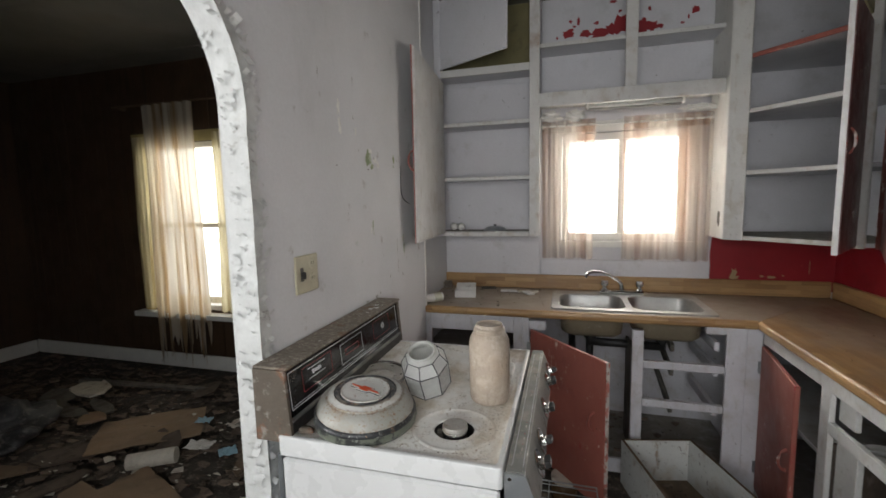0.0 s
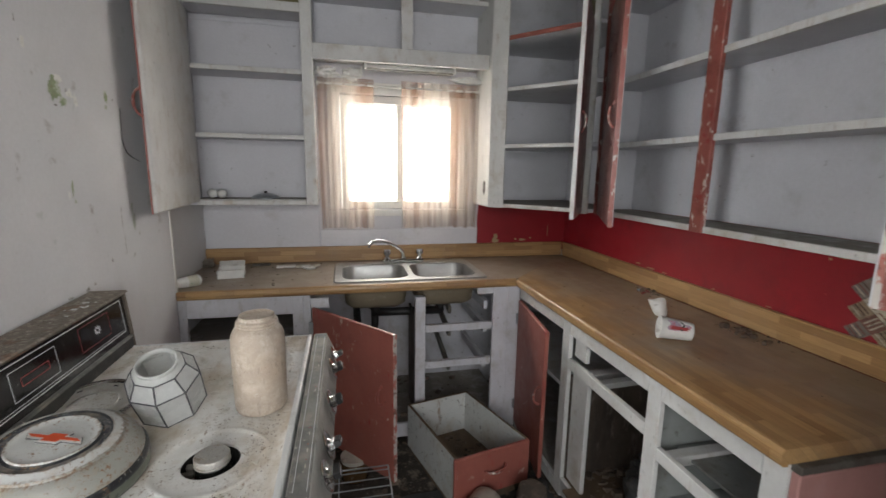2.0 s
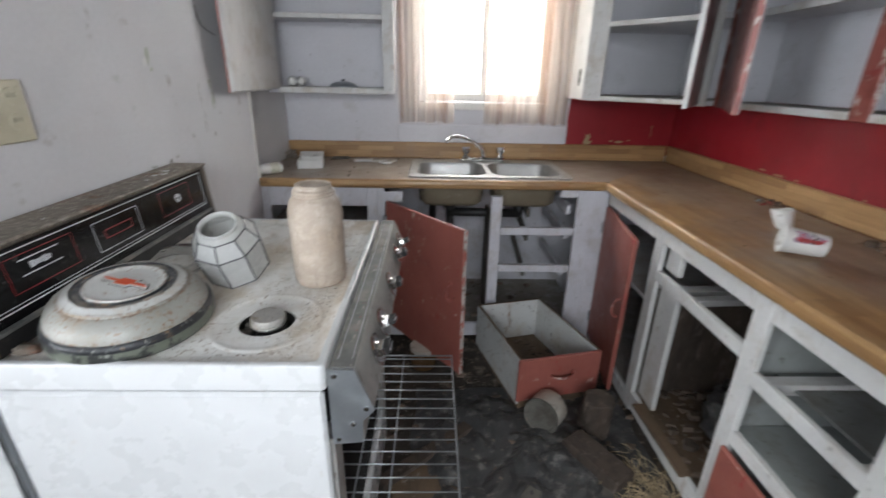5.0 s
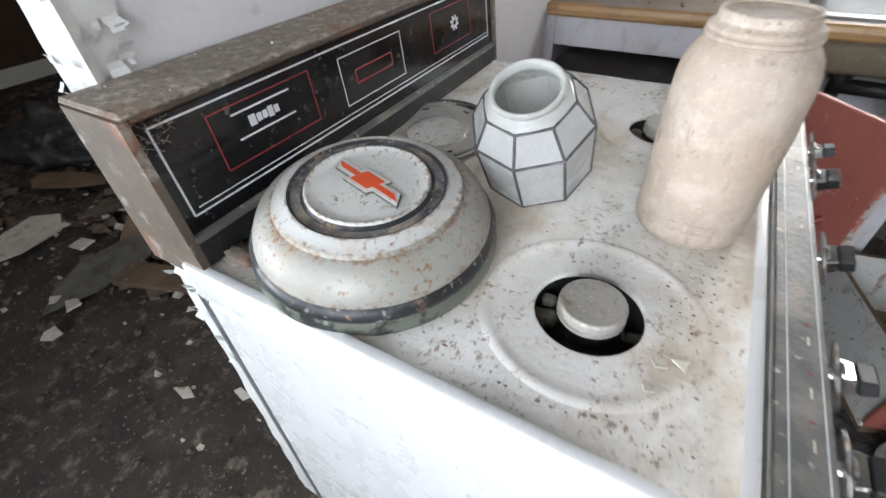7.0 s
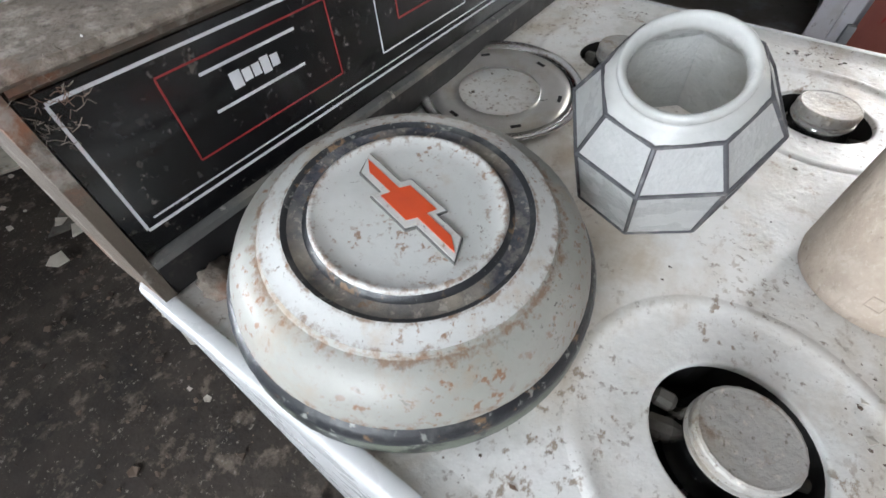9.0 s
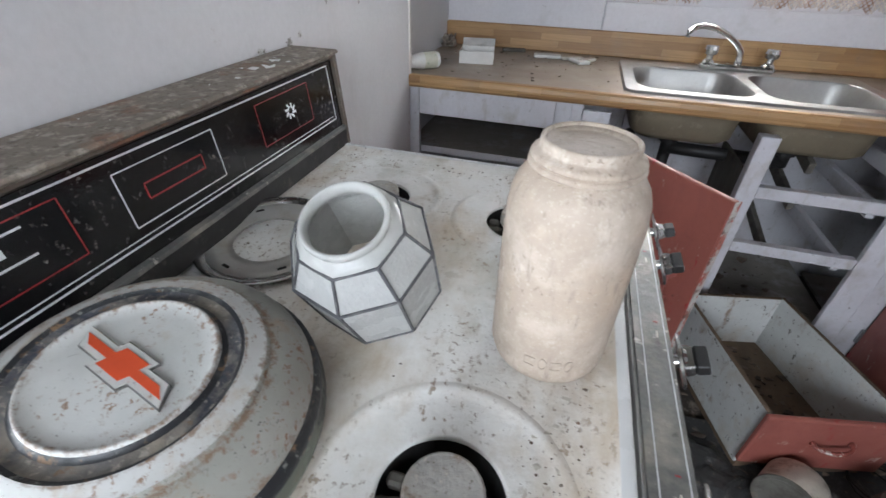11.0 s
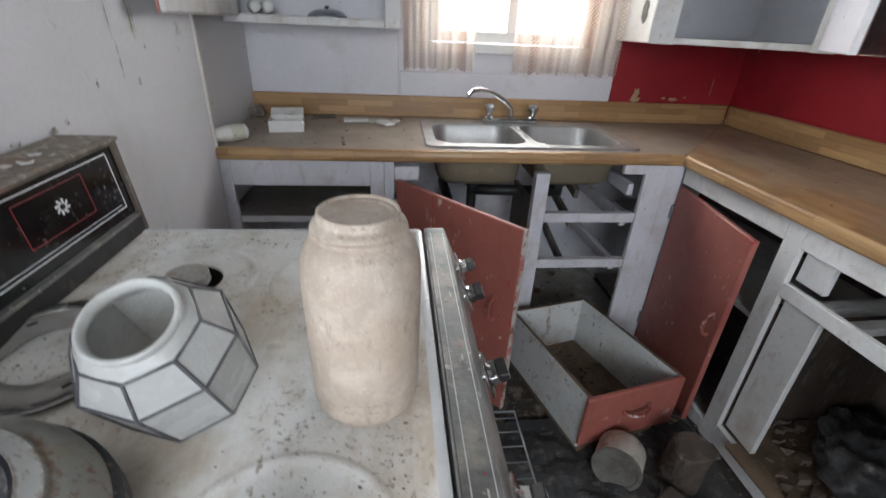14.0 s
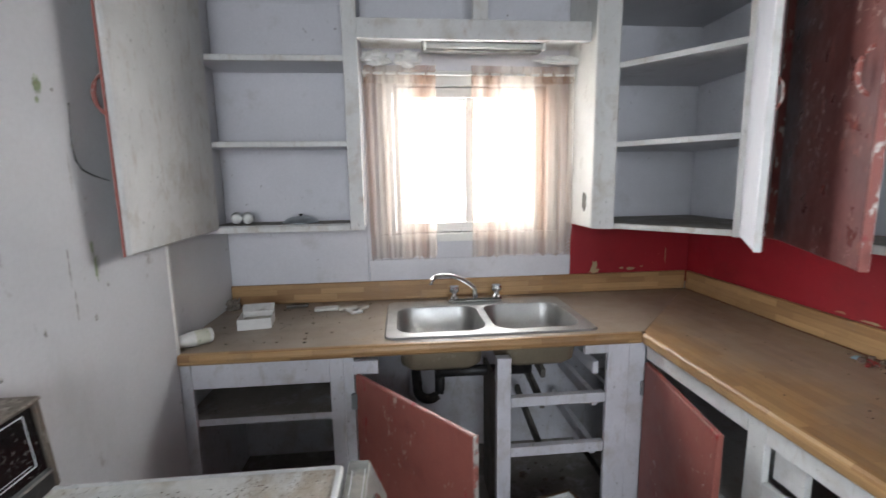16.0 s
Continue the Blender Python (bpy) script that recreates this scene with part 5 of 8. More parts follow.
c = thing("wall_cabinet", (0.28, 3.67, 1.3), "white open shelf cabinet with a tall door folded back", "cabinet", "wall cabinets")
part("stile", bx(0.567, 0.628, CY, CY + 0.02, 1.292, H - 0.001), "cab_white", c)
part("stile", bx(-0.044, 0.0, CY, CY + 0.02, 1.292, H - 0.001), "board_white", c)
part("rail", bx(0.0005, 0.5665, CY, CY + 0.02, 2.315, 2.36), "cab_white", c)
part("rail", bx(0.0005, 0.5665, CY - 0.002, CY + 0.018, 1.292, 1.318), "cab_white", c)
part("back_panel", bx(-0.043, 0.60, NW - 0.018, NW - 0.0085, 1.312, 2.30), "board_white", c)
part("back_panel", bx(-0.043, 0.60, NW - 0.018, NW - 0.0085, 2.36, H - 0.001), "olive", c)
part("side_panel", bx(0.610, 0.626, CY + 0.021, NW - 0.0005, 1.30, H - 0.001), "board_white", c)
for z in (1.32, 1.675, 2.022, 2.35):
    shelf_board(c, -0.03, 0.6095, CY + 0.0185 if z in (1.32, 2.35) else CY + 0.004, NW - 0.0185, z, mat="board_white")
d = part("door", plate(0.0, CY - 0.005, 0.052, 2.84, 1.312, 2.285, 0.018, bev=0.006), "cab_white", c, "tall white door folded back against the wall")
part("door_edge", plate(0.0525, 2.8395, 0.053, 2.8335, 1.312, 2.285, 0.005, bev=0), "salmon", d, "salmon painted line along the door edge")
pull(d, (0.046, 2.865, 1.733), (0, 0, 1), (-0.9, -0.5, 0), 0.10)
for z in (1.45, 2.15):
    part("hinge", bx(0.0, 0.014, CY - 0.03, CY - 0.001, z - 0.03, z + 0.03), "galvanized", c)
d = part("door", plate(0.0, CY - 0.004, 0.462, 3.262, 2.365, 2.785, 0.018), "board_white", c, "upper white door standing open")

c = thing("over_window_cabinet", (1.13, 3.67, 2.1), "white open cabinet above the kitchen window, red paint remains inside", "cabinet", "wall cabinets")
part("rail", bx(0.6285, 1.625, CY - 0.02, CY + 0.012, 2.085, 2.165), "cab_white", c)
part("stile", bx(1.112, 1.178, CY - 0.004, CY + 0.016, 2.1655, H - 0.001), "cab_white", c)
part("bottom", bx(0.6285, 1.624, CY + 0.013, NW - 0.001, 2.12, 2.14), "cab_white", c)
shelf_board(c, 0.6285, 1.624, CY + 0.018, NW - 0.012, 2.462)
part("back_panel", bx(0.6285, 1.624, NW - 0.011, NW - 0.0005, 2.1405, H - 0.001), "cab_inside", c)
bm = bmesh.new()
for (x, z, w, h) in ((0.795, 2.575, 0.085, 0.05), (0.90, 2.565, 0.075, 0.05), (0.985, 2.560, 0.14, 0.06), (1.05, 2.575, 0.07, 0.08), (1.105, 2.595, 0.085, 0.12), (1.16, 2.575, 0.06, 0.07), (1.235, 2.575, 0.09, 0.10), (1.285, 2.565, 0.07, 0.06), (1.33, 2.56, 0.04, 0.03), (1.52, 2.628, 0.045, 0.045), (1.452, 2.563, 0.03, 0.014), (1.485, 2.595, 0.012, 0.03), (0.724, 2.557, 0.016, 0.02), (0.807, 2.65, 0.022, 0.022), (0.855, 2.644, 0.022, 0.05), (0.83, 2.615, 0.028, 0.016), (0.964, 2.621, 0.034, 0.022), (1.058, 2.736, 0.05, 0.02), (1.10, 2.675, 0.022, 0.02), (1.269, 2.668, 0.022, 0.03)):
    ring_ = []
    for k in range(22):
        a = 2 * math.pi * k / 22
        q = 0.55 * (0.8 + 0.5 * noise.noise(Vector((x * 40 + 1.8 * math.cos(a), z * 40 + 1.8 * math.sin(a), 0))) + 0.3 * noise.noise(Vector((5 * math.cos(a), 5 * math.sin(a), x * 60))))
        ring_.append(bm.verts.new((x + w * q * math.cos(a), NW - 0.0125 - 0.00002 * len(bm.faces), z + h * q * math.sin(a))))
    bm.faces.new(ring_)
part("paint_remains", bm, "red_wall", c, "patches of old red paint")["kind"] = "stuff"

# diagonal corner cabinet
c = thing("corner_cabinet", (1.95, 3.45, 1.3), "white open corner wall cabinet, its door swung wide", "cabinet", "wall cabinets")
plan = [(1.643, NW - 0.006), (1.643, 3.482), (1.722, 3.446), (2.005, 3.100), (2.04, 3.05), (EW - 0.002, 3.05), (EW - 0.002, NW - 0.006)]
for z, mt in ((1.305, "cab_inside"), (1.652, "cab_inside"), (1.972, "cab_inside"), (2.25, "cab_inside")):
    bm = bmesh.new()
    prism(bm, plan, "z", z - 0.018, z)
    part("shelf", bm, mt, c)
    bm = bmesh.new()
    prism(bm, [(p[0] * 0.99 + 0.0195, p[1] * 0.99 + 0.034) for p in plan], "z", z + 0.0003, z + 0.002)
    part("shelf_dust", bm, "shelf_dusty", c)
    part("shelf_edge", plate(1.705, 3.437, 1.996, 3.090, z - 0.02, z + 0.003, 0.012), "salmon" if z > 2.2 else "cab_white", c)
part("side_panel", bx(1.6255, 1.6425, 3.475, NW - 0.0065, 1.285, H - 0.001), "outside_white", c)
part("stile", plate(1.627, 3.472, 1.705, 3.425, 1.283, H - 0.001, 0.016), "cab_white", c)
part("stile", plate(1.985, 3.085, 2.03, 3.032, 1.283, H - 0.001, 0.016), "cab_white", c)
part("back_panel", bx(1.643, EW - 0.008, NW - 0.018, NW - 0.0065, 1.3075, H - 0.001), "cab_inside", c)
part("back_panel", bx(EW - 0.0125, EW - 0.0005, 3.06, NW - 0.019, 1.3075, H - 0.001), "cab_inside", c)
bm = bmesh.new()
bm.faces.new([bm.verts.new((1.6245, 3.55 + 0.028 * math.cos(a) * rnd.uniform(0.7, 1.1), 1.40 + 0.045 * math.sin(a) * rnd.uniform(0.7, 1.1))) for a in [i * 0.5236 for i in range(12)]])
part("torn_hole", bm, "wood_grey", c, "ragged hole where a switch was")
d = part("door", plate(1.995, 3.066, 1.768, 2.735, 1.29, 2.235, 0.018), "board_white", c, "door with white inside and worn red front")
part("door_front", plate(2.0101, 3.0557, 1.7831, 2.7247, 1.292, 2.233, 0.004, bev=0.001), "door_dark_red", d, "worn dark red door front")
part("door_edge", plate(1.7675, 2.7345, 1.765, 2.7308, 1.29, 2.235, 0.018, bev=0), "cab_white", d)
pull(d, (1.805, 2.77, 1.72), (0, 0, 1), (0.8, -0.55, 0), 0.10)
d = part("door", plate(1.995, 3.066, 1.768, 2.735, 2.262, H - 0.02, 0.018), "olive", c, "upper door, olive inside")

# cabinets on the red wall
UX = 2.065
c = thing("wall_cabinet", (2.19, 2.34, 1.3), "white open wall cabinet with salmon face frame and swung-out doors", "cabinet", "wall cabinets")
part("stile", bx(UX, UX + 0.02, 2.302, 2.362, 1.283, H - 0.001), "salmon_worn", c)
part("stile", bx(UX, UX + 0.02, 2.985, 3.028, 1.283, H - 0.001), "salmon_worn", c)
part("stile", bx(UX, UX + 0.02, 1.586, 1.654, 1.283, H - 0.001), "salmon", c)
part("end_panel", bx(UX + 0.0205, EW - 0.001, 1.588, 1.604, 1.286, H - 0.001), "cab_inside", c)
part("back_panel", bx(EW - 0.0125, EW - 0.0005, 1.605, 3.048, 1.3075, H - 0.001), "cab_inside", c)
part("side_panel", bx(UX + 0.0205, EW - 0.013, 3.03, 3.045, 1.3075, H - 0.001), "cab_inside", c)
for z in (1.305, 1.638, 1.932, 2.30):
    part("shelf", bx(UX + 0.0205, EW - 0.013, 1.605, 3.029, z - 0.018, z, bev=0), "cab_inside", c)
    part("shelf_dust", bx(UX + 0.022, EW - 0.014, 1.607, 3.027, z + 0.0002, z + 0.002, bev=0), "shelf_dusty", c)
    for (a, b) in ((1.6545, 2.3015), (2.3625, 2.9845)):
        part("shelf_edge", bx(UX + 0.006, UX + 0.0202, a, b, z - 0.021, z + 0.003), "cab_white", c)
d = part("door", plate(2.062, 2.99, 1.786, 2.468, 1.288, 2.26, 0.018), "door_dark_red", c, "swung-out door with worn dark red paint")
part("door_back", plate(2.0783, 2.9814, 1.8023, 2.4594, 1.290, 2.258, 0.003, bev=0.001), "cab_inside", d)
part("door_edge", plate(1.7855, 2.467, 1.783, 2.4623, 1.288, 2.26, 0.018, bev=0), "salmon_worn", d, "chipped salmon edge")
pull(d, (1.815, 2.51, 1.72), (0, 0, 1), (-0.88, 0.47, 0), 0.10)
d = part("door", plate(2.06, 1.63, 1.611, 1.460, 1.288, 2.26, 0.020), "salmon", c, "swung-out salmon door, paint peeling")
part("door_face", plate(2.0587, 1.6334, 1.6097, 1.4634, 1.290, 2.258, 0.003, bev=0.001), "cab_inside", d)
lerp2 = lambda f: (2.06 - 0.449 * f + 0.0073, 1.63 - 0.170 * f - 0.0192)
part("door_panel", plate(*lerp2(0.03), *lerp2(0.95), 1.290, 2.258, 0.0015, bev=0), "door_dark_red", d, "dark red field with peeling paint")
part("door_strip", plate(*lerp2(0.952), *lerp2(1.0), 1.290, 2.258, 0.0022, bev=0), "edge_peel", d, "peeling strip of white and salmon paint")
part("door_edge", plate(1.6104, 1.4598, 1.6085, 1.4591, 1.288, 2.26, 0.009, bev=0), "edge_peel", d, "peeling white and red edge")
part("door_edge", plate(1.6136, 1.4513, 1.6117, 1.4506, 1.288, 2.26, 0.0125, bev=0), "salmon_worn", d, "worn salmon edge")
pull(d, (1.663, 1.456, 1.86), (0, 0, 1), (0.342, -0.94, 0), 0.10)
bm = bmesh.new()
tube(bm, [(1.632, 1.468, 1.722), (1.622, 1.482, 1.720), (1.621, 1.485, 1.705), (1.622, 1.482, 1.690), (1.632, 1.468, 1.688)], 0.0020, 6)
part("latch", bm, "galvanized", d, "bent wire latch", smooth=True)
for z in (1.42, 2.05):
    part("hinge", bx(UX - 0.012, UX - 0.0005, 1.634, 1.652, z - 0.03, z + 0.03), "galvanized", c)

solid("white_post", bx(2.24, EW - 0.001, 1.50, 1.5875, 1.282, H - 0.001, bev=0.012), "cab_white", "white boxed-in board beside the wall cabinet", "board", kind="structure")
# peeling brown paper sheet hanging from the wall, folded to a point on one side
def between(z, table):
    for (za, a), (zb_, b) in zip(table, table[1:]):
        if zb_ <= z <= za:
            return b + (a - b) * (z - zb_) / (za - zb_)
    return table[-1][1]


edge_y = [(2.0, 1.47), (1.83, 1.511), (1.70, 1.562), (1.551, 1.603), (1.48, 1.545), (1.43, 1.520), (1.254, 1.510), (1.07, 1.470)]
bm = bmesh.new()
rows = []
for j in range(33):
    z = 1.98 - 0.72 * j / 32
    w = between(z, edge_y) - 1.39
    fold = 0.035 * max(0.0, 1 - abs(z - 1.545) / 0.06)
    row = []
    for i in range(9):
        u = i / 8
        row.append(bm.verts.new((2.225 - 0.02 * math.sin(u * 3.1) - fold * u + 0.012 * noise.noise((u * 3, z * 9, 0)), 1.39 + w * u + 0.004 * noise.noise((z * 14, 1, 2)), z)))
    rows.append(row)
for a, b in zip(rows, rows[1:]):
    for i in range(8):
        bm.faces.new((a[i], a[i + 1], b[i + 1], b[i]))
pp = thing("hanging_paper", (EW - 0.06, 1.45, 1.05), "dark brown wall paper peeled off and hanging, cream torn end", "wallpaper")
part("sheet", bm, "brown_paper", pp, smooth=True)
bm = bmesh.new()
rows = []
for j in range(13):
    v = j / 12
    z = 1.262 - 0.19 * v
    w = between(z, edge_y) - 1.385
    rows.append([bm.verts.new((2.20 - 0.03 * math.sin(3.1 * i / 8) - 0.012 * v, 1.385 + w * i / 8, z - 0.03 * v * noise.noise((i * 0.9, 0, 0)))) for i in range(9)])
for a, b in zip(rows, rows[1:]):
    for i in range(8):
        bm.faces.new((a[i], a[i + 1], b[i + 1], b[i]))
part("torn_end", bm, "cream_paper", pp, "cream underside of the torn paper", smooth=True)


# ---- the stove ----
TZ = 0.925
SY = (1.655, 2.445)
stove = thing("gas_stove", (0.38, 2.05, 0), "dirty white enamel gas range without oven door, black backguard", "stove")
# body round the open oven
part("side_panel", bx(0.085, 0.655, SY[0] + 0.003, SY[0] + 0.022, 0.02, 0.864, bev=0.006), "enamel", stove)
part("side_panel", bx(0.085, 0.655, SY[1] - 0.022, SY[1] - 0.003, 0.02, 0.864, bev=0.006), "enamel", stove)
part("back_panel", bx(0.07, 0.084, SY[0] + 0.004, SY[1] - 0.004, 0.02, 0.872), "galvanized", stove)
part("oven_floor", bx(0.0845, 0.64, SY[0] + 0.0225, SY[1] - 0.0225, 0.20, 0.215), "black", stove)
part("oven_roof", bx(0.0845, 0.64, SY[0] + 0.0225, SY[1] - 0.0225, 0.70, 0.715), "black", stove)
part("oven_liner", bx(0.10, 0.64, SY[0] + 0.0225, SY[0] + 0.07, 0.2155, 0.6995), "black_pipe", stove)
part("oven_liner", bx(0.10, 0.64, SY[1] - 0.07, SY[1] - 0.0225, 0.2155, 0.6995), "black_pipe", stove)
part("front_frame", bx(0.6405, 0.662, SY[0] + 0.0225, SY[0] + 0.075, 0.02, 0.74), "panel_face", stove)
part("front_frame", bx(0.6405, 0.662, SY[1] - 0.075, SY[1] - 0.0225, 0.02, 0.74), "panel_face", stove)
part("kick_panel", bx(0.6405, 0.662, SY[0] + 0.0755, SY[1] - 0.0755, 0.03, 0.20, bev=0.005), "enamel", stove)
for y in (SY[0] + 0.04, SY[1] - 0.04):
    for x in (0.12, 0.62):
        part("foot", bx(x - 0.02, x + 0.02, y - 0.02, y + 0.02, -0.01, 0.02), "black", stove)
for z in (0.40,):
    for y in (SY[0] + 0.0775, SY[1] - 0.0775):
        part("rack_runner", bx(0.12, 0.63, y - 0.007, y + 0.007, z - 0.012, z - 0.006), "galvanized", stove)

# cooktop: a lip all round, dished wells with open burner holes
BURN = ((0.265, 1.81), (0.512, 1.812), (0.265, 2.262), (0.512, 2.255))
CX0, CX1 = 0.078, 0.662
bm = bmesh.new()


def soft(d, r, z):
    return rrect(CX0 + d, CX1 - d, SY[0] + d, SY[1] - d, r, z, 4)


loft(bm, [soft(0.0, 0.012, 0.874), soft(0.0, 0.010, 0.9215), soft(0.0012, 0.010, 0.9245), soft(0.004, 0.010, 0.9255), soft(0.0120, 0.010, 0.9255), soft(0.0135, 0.010, 0.9250)], cap=False)
part("cooktop_rim", bm, "enamel", stove, smooth=True)
bm = bmesh.new()
loft(bm, [soft(0.0135, 0.010, 0.9250), soft(0.0160, 0.010, 0.9232), soft(0.0240, 0.012, 0.9202), soft(0.036, 0.014, 0.9185)], cap=False)
part("cooktop_slope", bm, "enamel_dirty", stove, "grimy slope inside the rim", smooth=True)
bm = bmesh.new()
ed = loop(bm, soft(0.036, 0.014, 0.9185))
circ = lambda c, r, z, n=40: [(c[0] + r * math.cos(2 * math.pi * i / n), c[1] + r * math.sin(2 * math.pi * i / n), z) for i in range(n)]
for b in BURN:
    ed += loop(bm, circ(b, 0.112, 0.9185))
bmesh.ops.triangle_fill(bm, edges=ed, use_beauty=True)
part("cooktop", bm, "enamel_dirty", stove, "enamel cooktop crusted with dirt")
bm = bmesh.new()

def by_rim(r):
    u = r.random()
    d = 0.037 + 0.022 * r.random() ** 2
    if u < 0.35:
        return (r.uniform(CX0 + 0.04, CX1 - 0.04), SY[1] - d)
    if u < 0.6:
        return (r.uniform(CX0 + 0.04, CX1 - 0.04), SY[0] + d)
    return (CX1 - d if u < 0.85 else CX0 + d + 0.03, r.uniform(SY[0] + 0.04, SY[1] - 0.04))


scatter(bm, 420, by_rim, (0.001, 0.007), 44, 0.16, 0.9187)
part("crust", bm, "guard_dust", stove, "dusty crust along the rim")["kind"] = "stuff"
for k, b in enumerate(BURN):
    bm = bmesh.new()
    loft(bm, [circ(b, r, z) for r, z in ((0.112, 0.9185), (0.1085, 0.9196), (0.1045, 0.9200), (0.1010, 0.9192), (0.0970, 0.9180), (0.090, 0.9174), (0.075, 0.9170), (0.0575, 0.9166), (0.0556, 0.9165), (0.0545, 0.9161), (0.0539, 0.9150), (0.0536, 0.9115))], cap=False)
    w = part("burner_well", bm, "enamel_dirty", stove, smooth=True)
    # black cup paints in the shade seen down the burner hole
    bm = bmesh.new()
    lathe(bm, [(0.0, 0.862), (0.0565, 0.862), (0.0565, 0.9105)], 32, (b[0], b[1], 0))
    part("hole_shade_cup", bm, "black", w)
    bm = bmesh.new()
    lathe(bm, [(0.030, 0.868), (0.0315, 0.880), (0.0318, 0.909), (0.0330, 0.9135), (0.0338, 0.9150), (0.0338, 0.9172), (0.0312, 0.9180), (0.0312, 0.9188), (0.0328, 0.9198), (0.0334, 0.9215), (0.0334, 0.9280), (0.0326, 0.9300), (0.0308, 0.9310), (0.0290, 0.9306), (0.0, 0.9292)], 48, (b[0] + 0.002, b[1], 0.0))
    for v in bm.verts:
        if v.co.z > 0.9188 and (Vector((v.co.x - b[0] - 0.002, v.co.y - b[1]))).length > 0.0295:
            w_ = 1 - 0.012 * (0.5 + 0.5 * math.cos(24 * math.atan2(v.co.y - b[1], v.co.x - b[0] - 0.002)))
            v.co.x, v.co.y = b[0] + 0.002 + (v.co.x - b[0] - 0.002) * w_, b[1] + (v.co.y - b[1]) * w_
    bc_ = part("burner_cap", bm, "alu_cap", w, "grimy aluminium burner cap")
    bm = bmesh.new()
    lathe(bm, [(0.0350, 0.875), (0.0362, 0.884), (0.0385, 0.8905), (0.0398, 0.8920), (0.0396, 0.8945), (0.0365, 0.8960), (0.0352, 0.9030), (0.0340, 0.9115), (0.0332, 0.9138)], 48, (b[0] + 0.002, b[1], 0.0))
    part("burner_skirt", bm, "chrome", w, "bright metal skirt", smooth=True)
    for (dx, dy, dz, sz) in ((-0.045, -0.010, 0.893, 0.010), (-0.043, 0.012, 0.899, 0.008)):
        part("bracket", bx(b[0] + dx - sz, b[0] + dx + sz, b[1] + dy - sz * 0.8, b[1] + dy + sz * 0.8, dz - sz, dz + sz * 0.6, bev=0.003), "wood_grey", w)
    bm = bmesh.new()
    tube(bm, [(b[0] - 0.055, b[1] - 0.012, 0.893), (b[0] - 0.03, b[1] - 0.006, 0.894)], 0.009, 8)
    part("burner_tube", bm, "wood_grey", w)
    bm = bmesh.new()
    tube(bm, [(b[0] + 0.03, b[1] + 0.004, 0.890), (b[0] + 0.055, b[1] + 0.012, 0.889)], 0.005, 8)
    part("burner_tube", bm, "wood_grey", w)
# crusts, chips and flakes lying on the cooktop
bm = bmesh.new()
free = lambda r: all((r[0] - b[0]) ** 2 + (r[1] - b[1]) ** 2 > 0.113 ** 2 for b in BURN)


def on_top(r):
    while True:
        p = (r.uniform(CX0 + 0.04, CX1 - 0.04), r.uniform(SY[0] + 0.04, SY[1] - 0.04))
        if free(p):
            return p


scatter(bm, 110, on_top, (0.0006, 0.0042), 41, 0.18, 0.9186)
scatter(bm, 130, lambda r: (r.gauss(0.600, 0.016), r.gauss(1.865, 0.030)), (0.0006, 0.0040), 51, 0.18, 0.9186)
scatter(bm, 70, lambda r: (r.gauss(0.135, 0.014), r.gauss(1.715, 0.012)), (0.0008, 0.0050), 52, 0.25, 0.9186)
part("crumbs", bm, "debris", stove, "dark crumbs")["kind"] = "stuff"
bm = bmesh.new()
scatter(bm, 14, lambda r: (r.uniform(0.575, 0.622), r.uniform(1.74, 1.95)), (0.008, 0.024), 43, 0.06, 0.9187)
scatter(bm, 34, on_top, (0.002, 0.007), 47, 0.15, 0.9187)
part("chip_litter", bm, "paper", stove, "cream paint chips")["kind"] = "stuff"

# control strip with its end cap and knobs
prof = [(0.668, 0.915), (0.712, 0.913), (0.744, 0.832), (0.722, 0.806), (0.722, 0.757), (0.668, 0.752)]
bm = bmesh.new()
prism(bm, prof, "y", SY[0] + 0.006, SY[1] + 0.02)
part("control_panel", bm, "panel_face", stove)
part("control_strip", bx(0.6705, 0.7105, SY[0] + 0.007, SY[1] + 0.018, 0.9155, 0.9185, bev=0.001), "strip_metal", stove, "scuffed dark metal strip")
for x in (0.6795, 0.7045):
    part("printed_line", bx(x, x + 0.0011, SY[0] + 0.03, SY[1] - 0.01, 0.9186, 0.919, bev=0), "print_white", stove)
for y in (1.75, 1.80, 1.86, 2.05, 2.20):
    part("printed_mark", bx(0.6955, 0.6975, y, y + 0.011, 0.9186, 0.919, bev=0), "paper", stove)
    part("printed_mark", bx(0.6940, 0.6985, y + 0.026, y + 0.0275, 0.9186, 0.919, bev=0), "print_red", stove)
bm = bmesh.new()
prism(bm, [(a[0] - 0.002 + (0.003 if i in (1, 2, 3) else 0), a[1] + (0.003 if i < 2 else 0)) for i, a in enumerate(prof)], "y", SY[0] + 0.0005, SY[0] + 0.0055)
cap = part("end_cap", bm, "galvanized", stove, "folded galvanized end cap")
for (x, z) in ((0.678, 0.905), (0.73, 0.835), (0.705, 0.80), (0.677, 0.765)):
    bm = bmesh.new()
    lathe(bm, [(0.005, 0.0), (0.005, 0.002), (0.0, 0.003)], 8)
    bm.transform(Matrix.Translation((x, SY[0] + 0.0005, z)) @ Matrix.Rotation(radians(90), 4, "X"))
    part("screw", bm, "chrome", cap)
slope = math.atan2(0.744 - 0.712, 0.913 - 0.832)
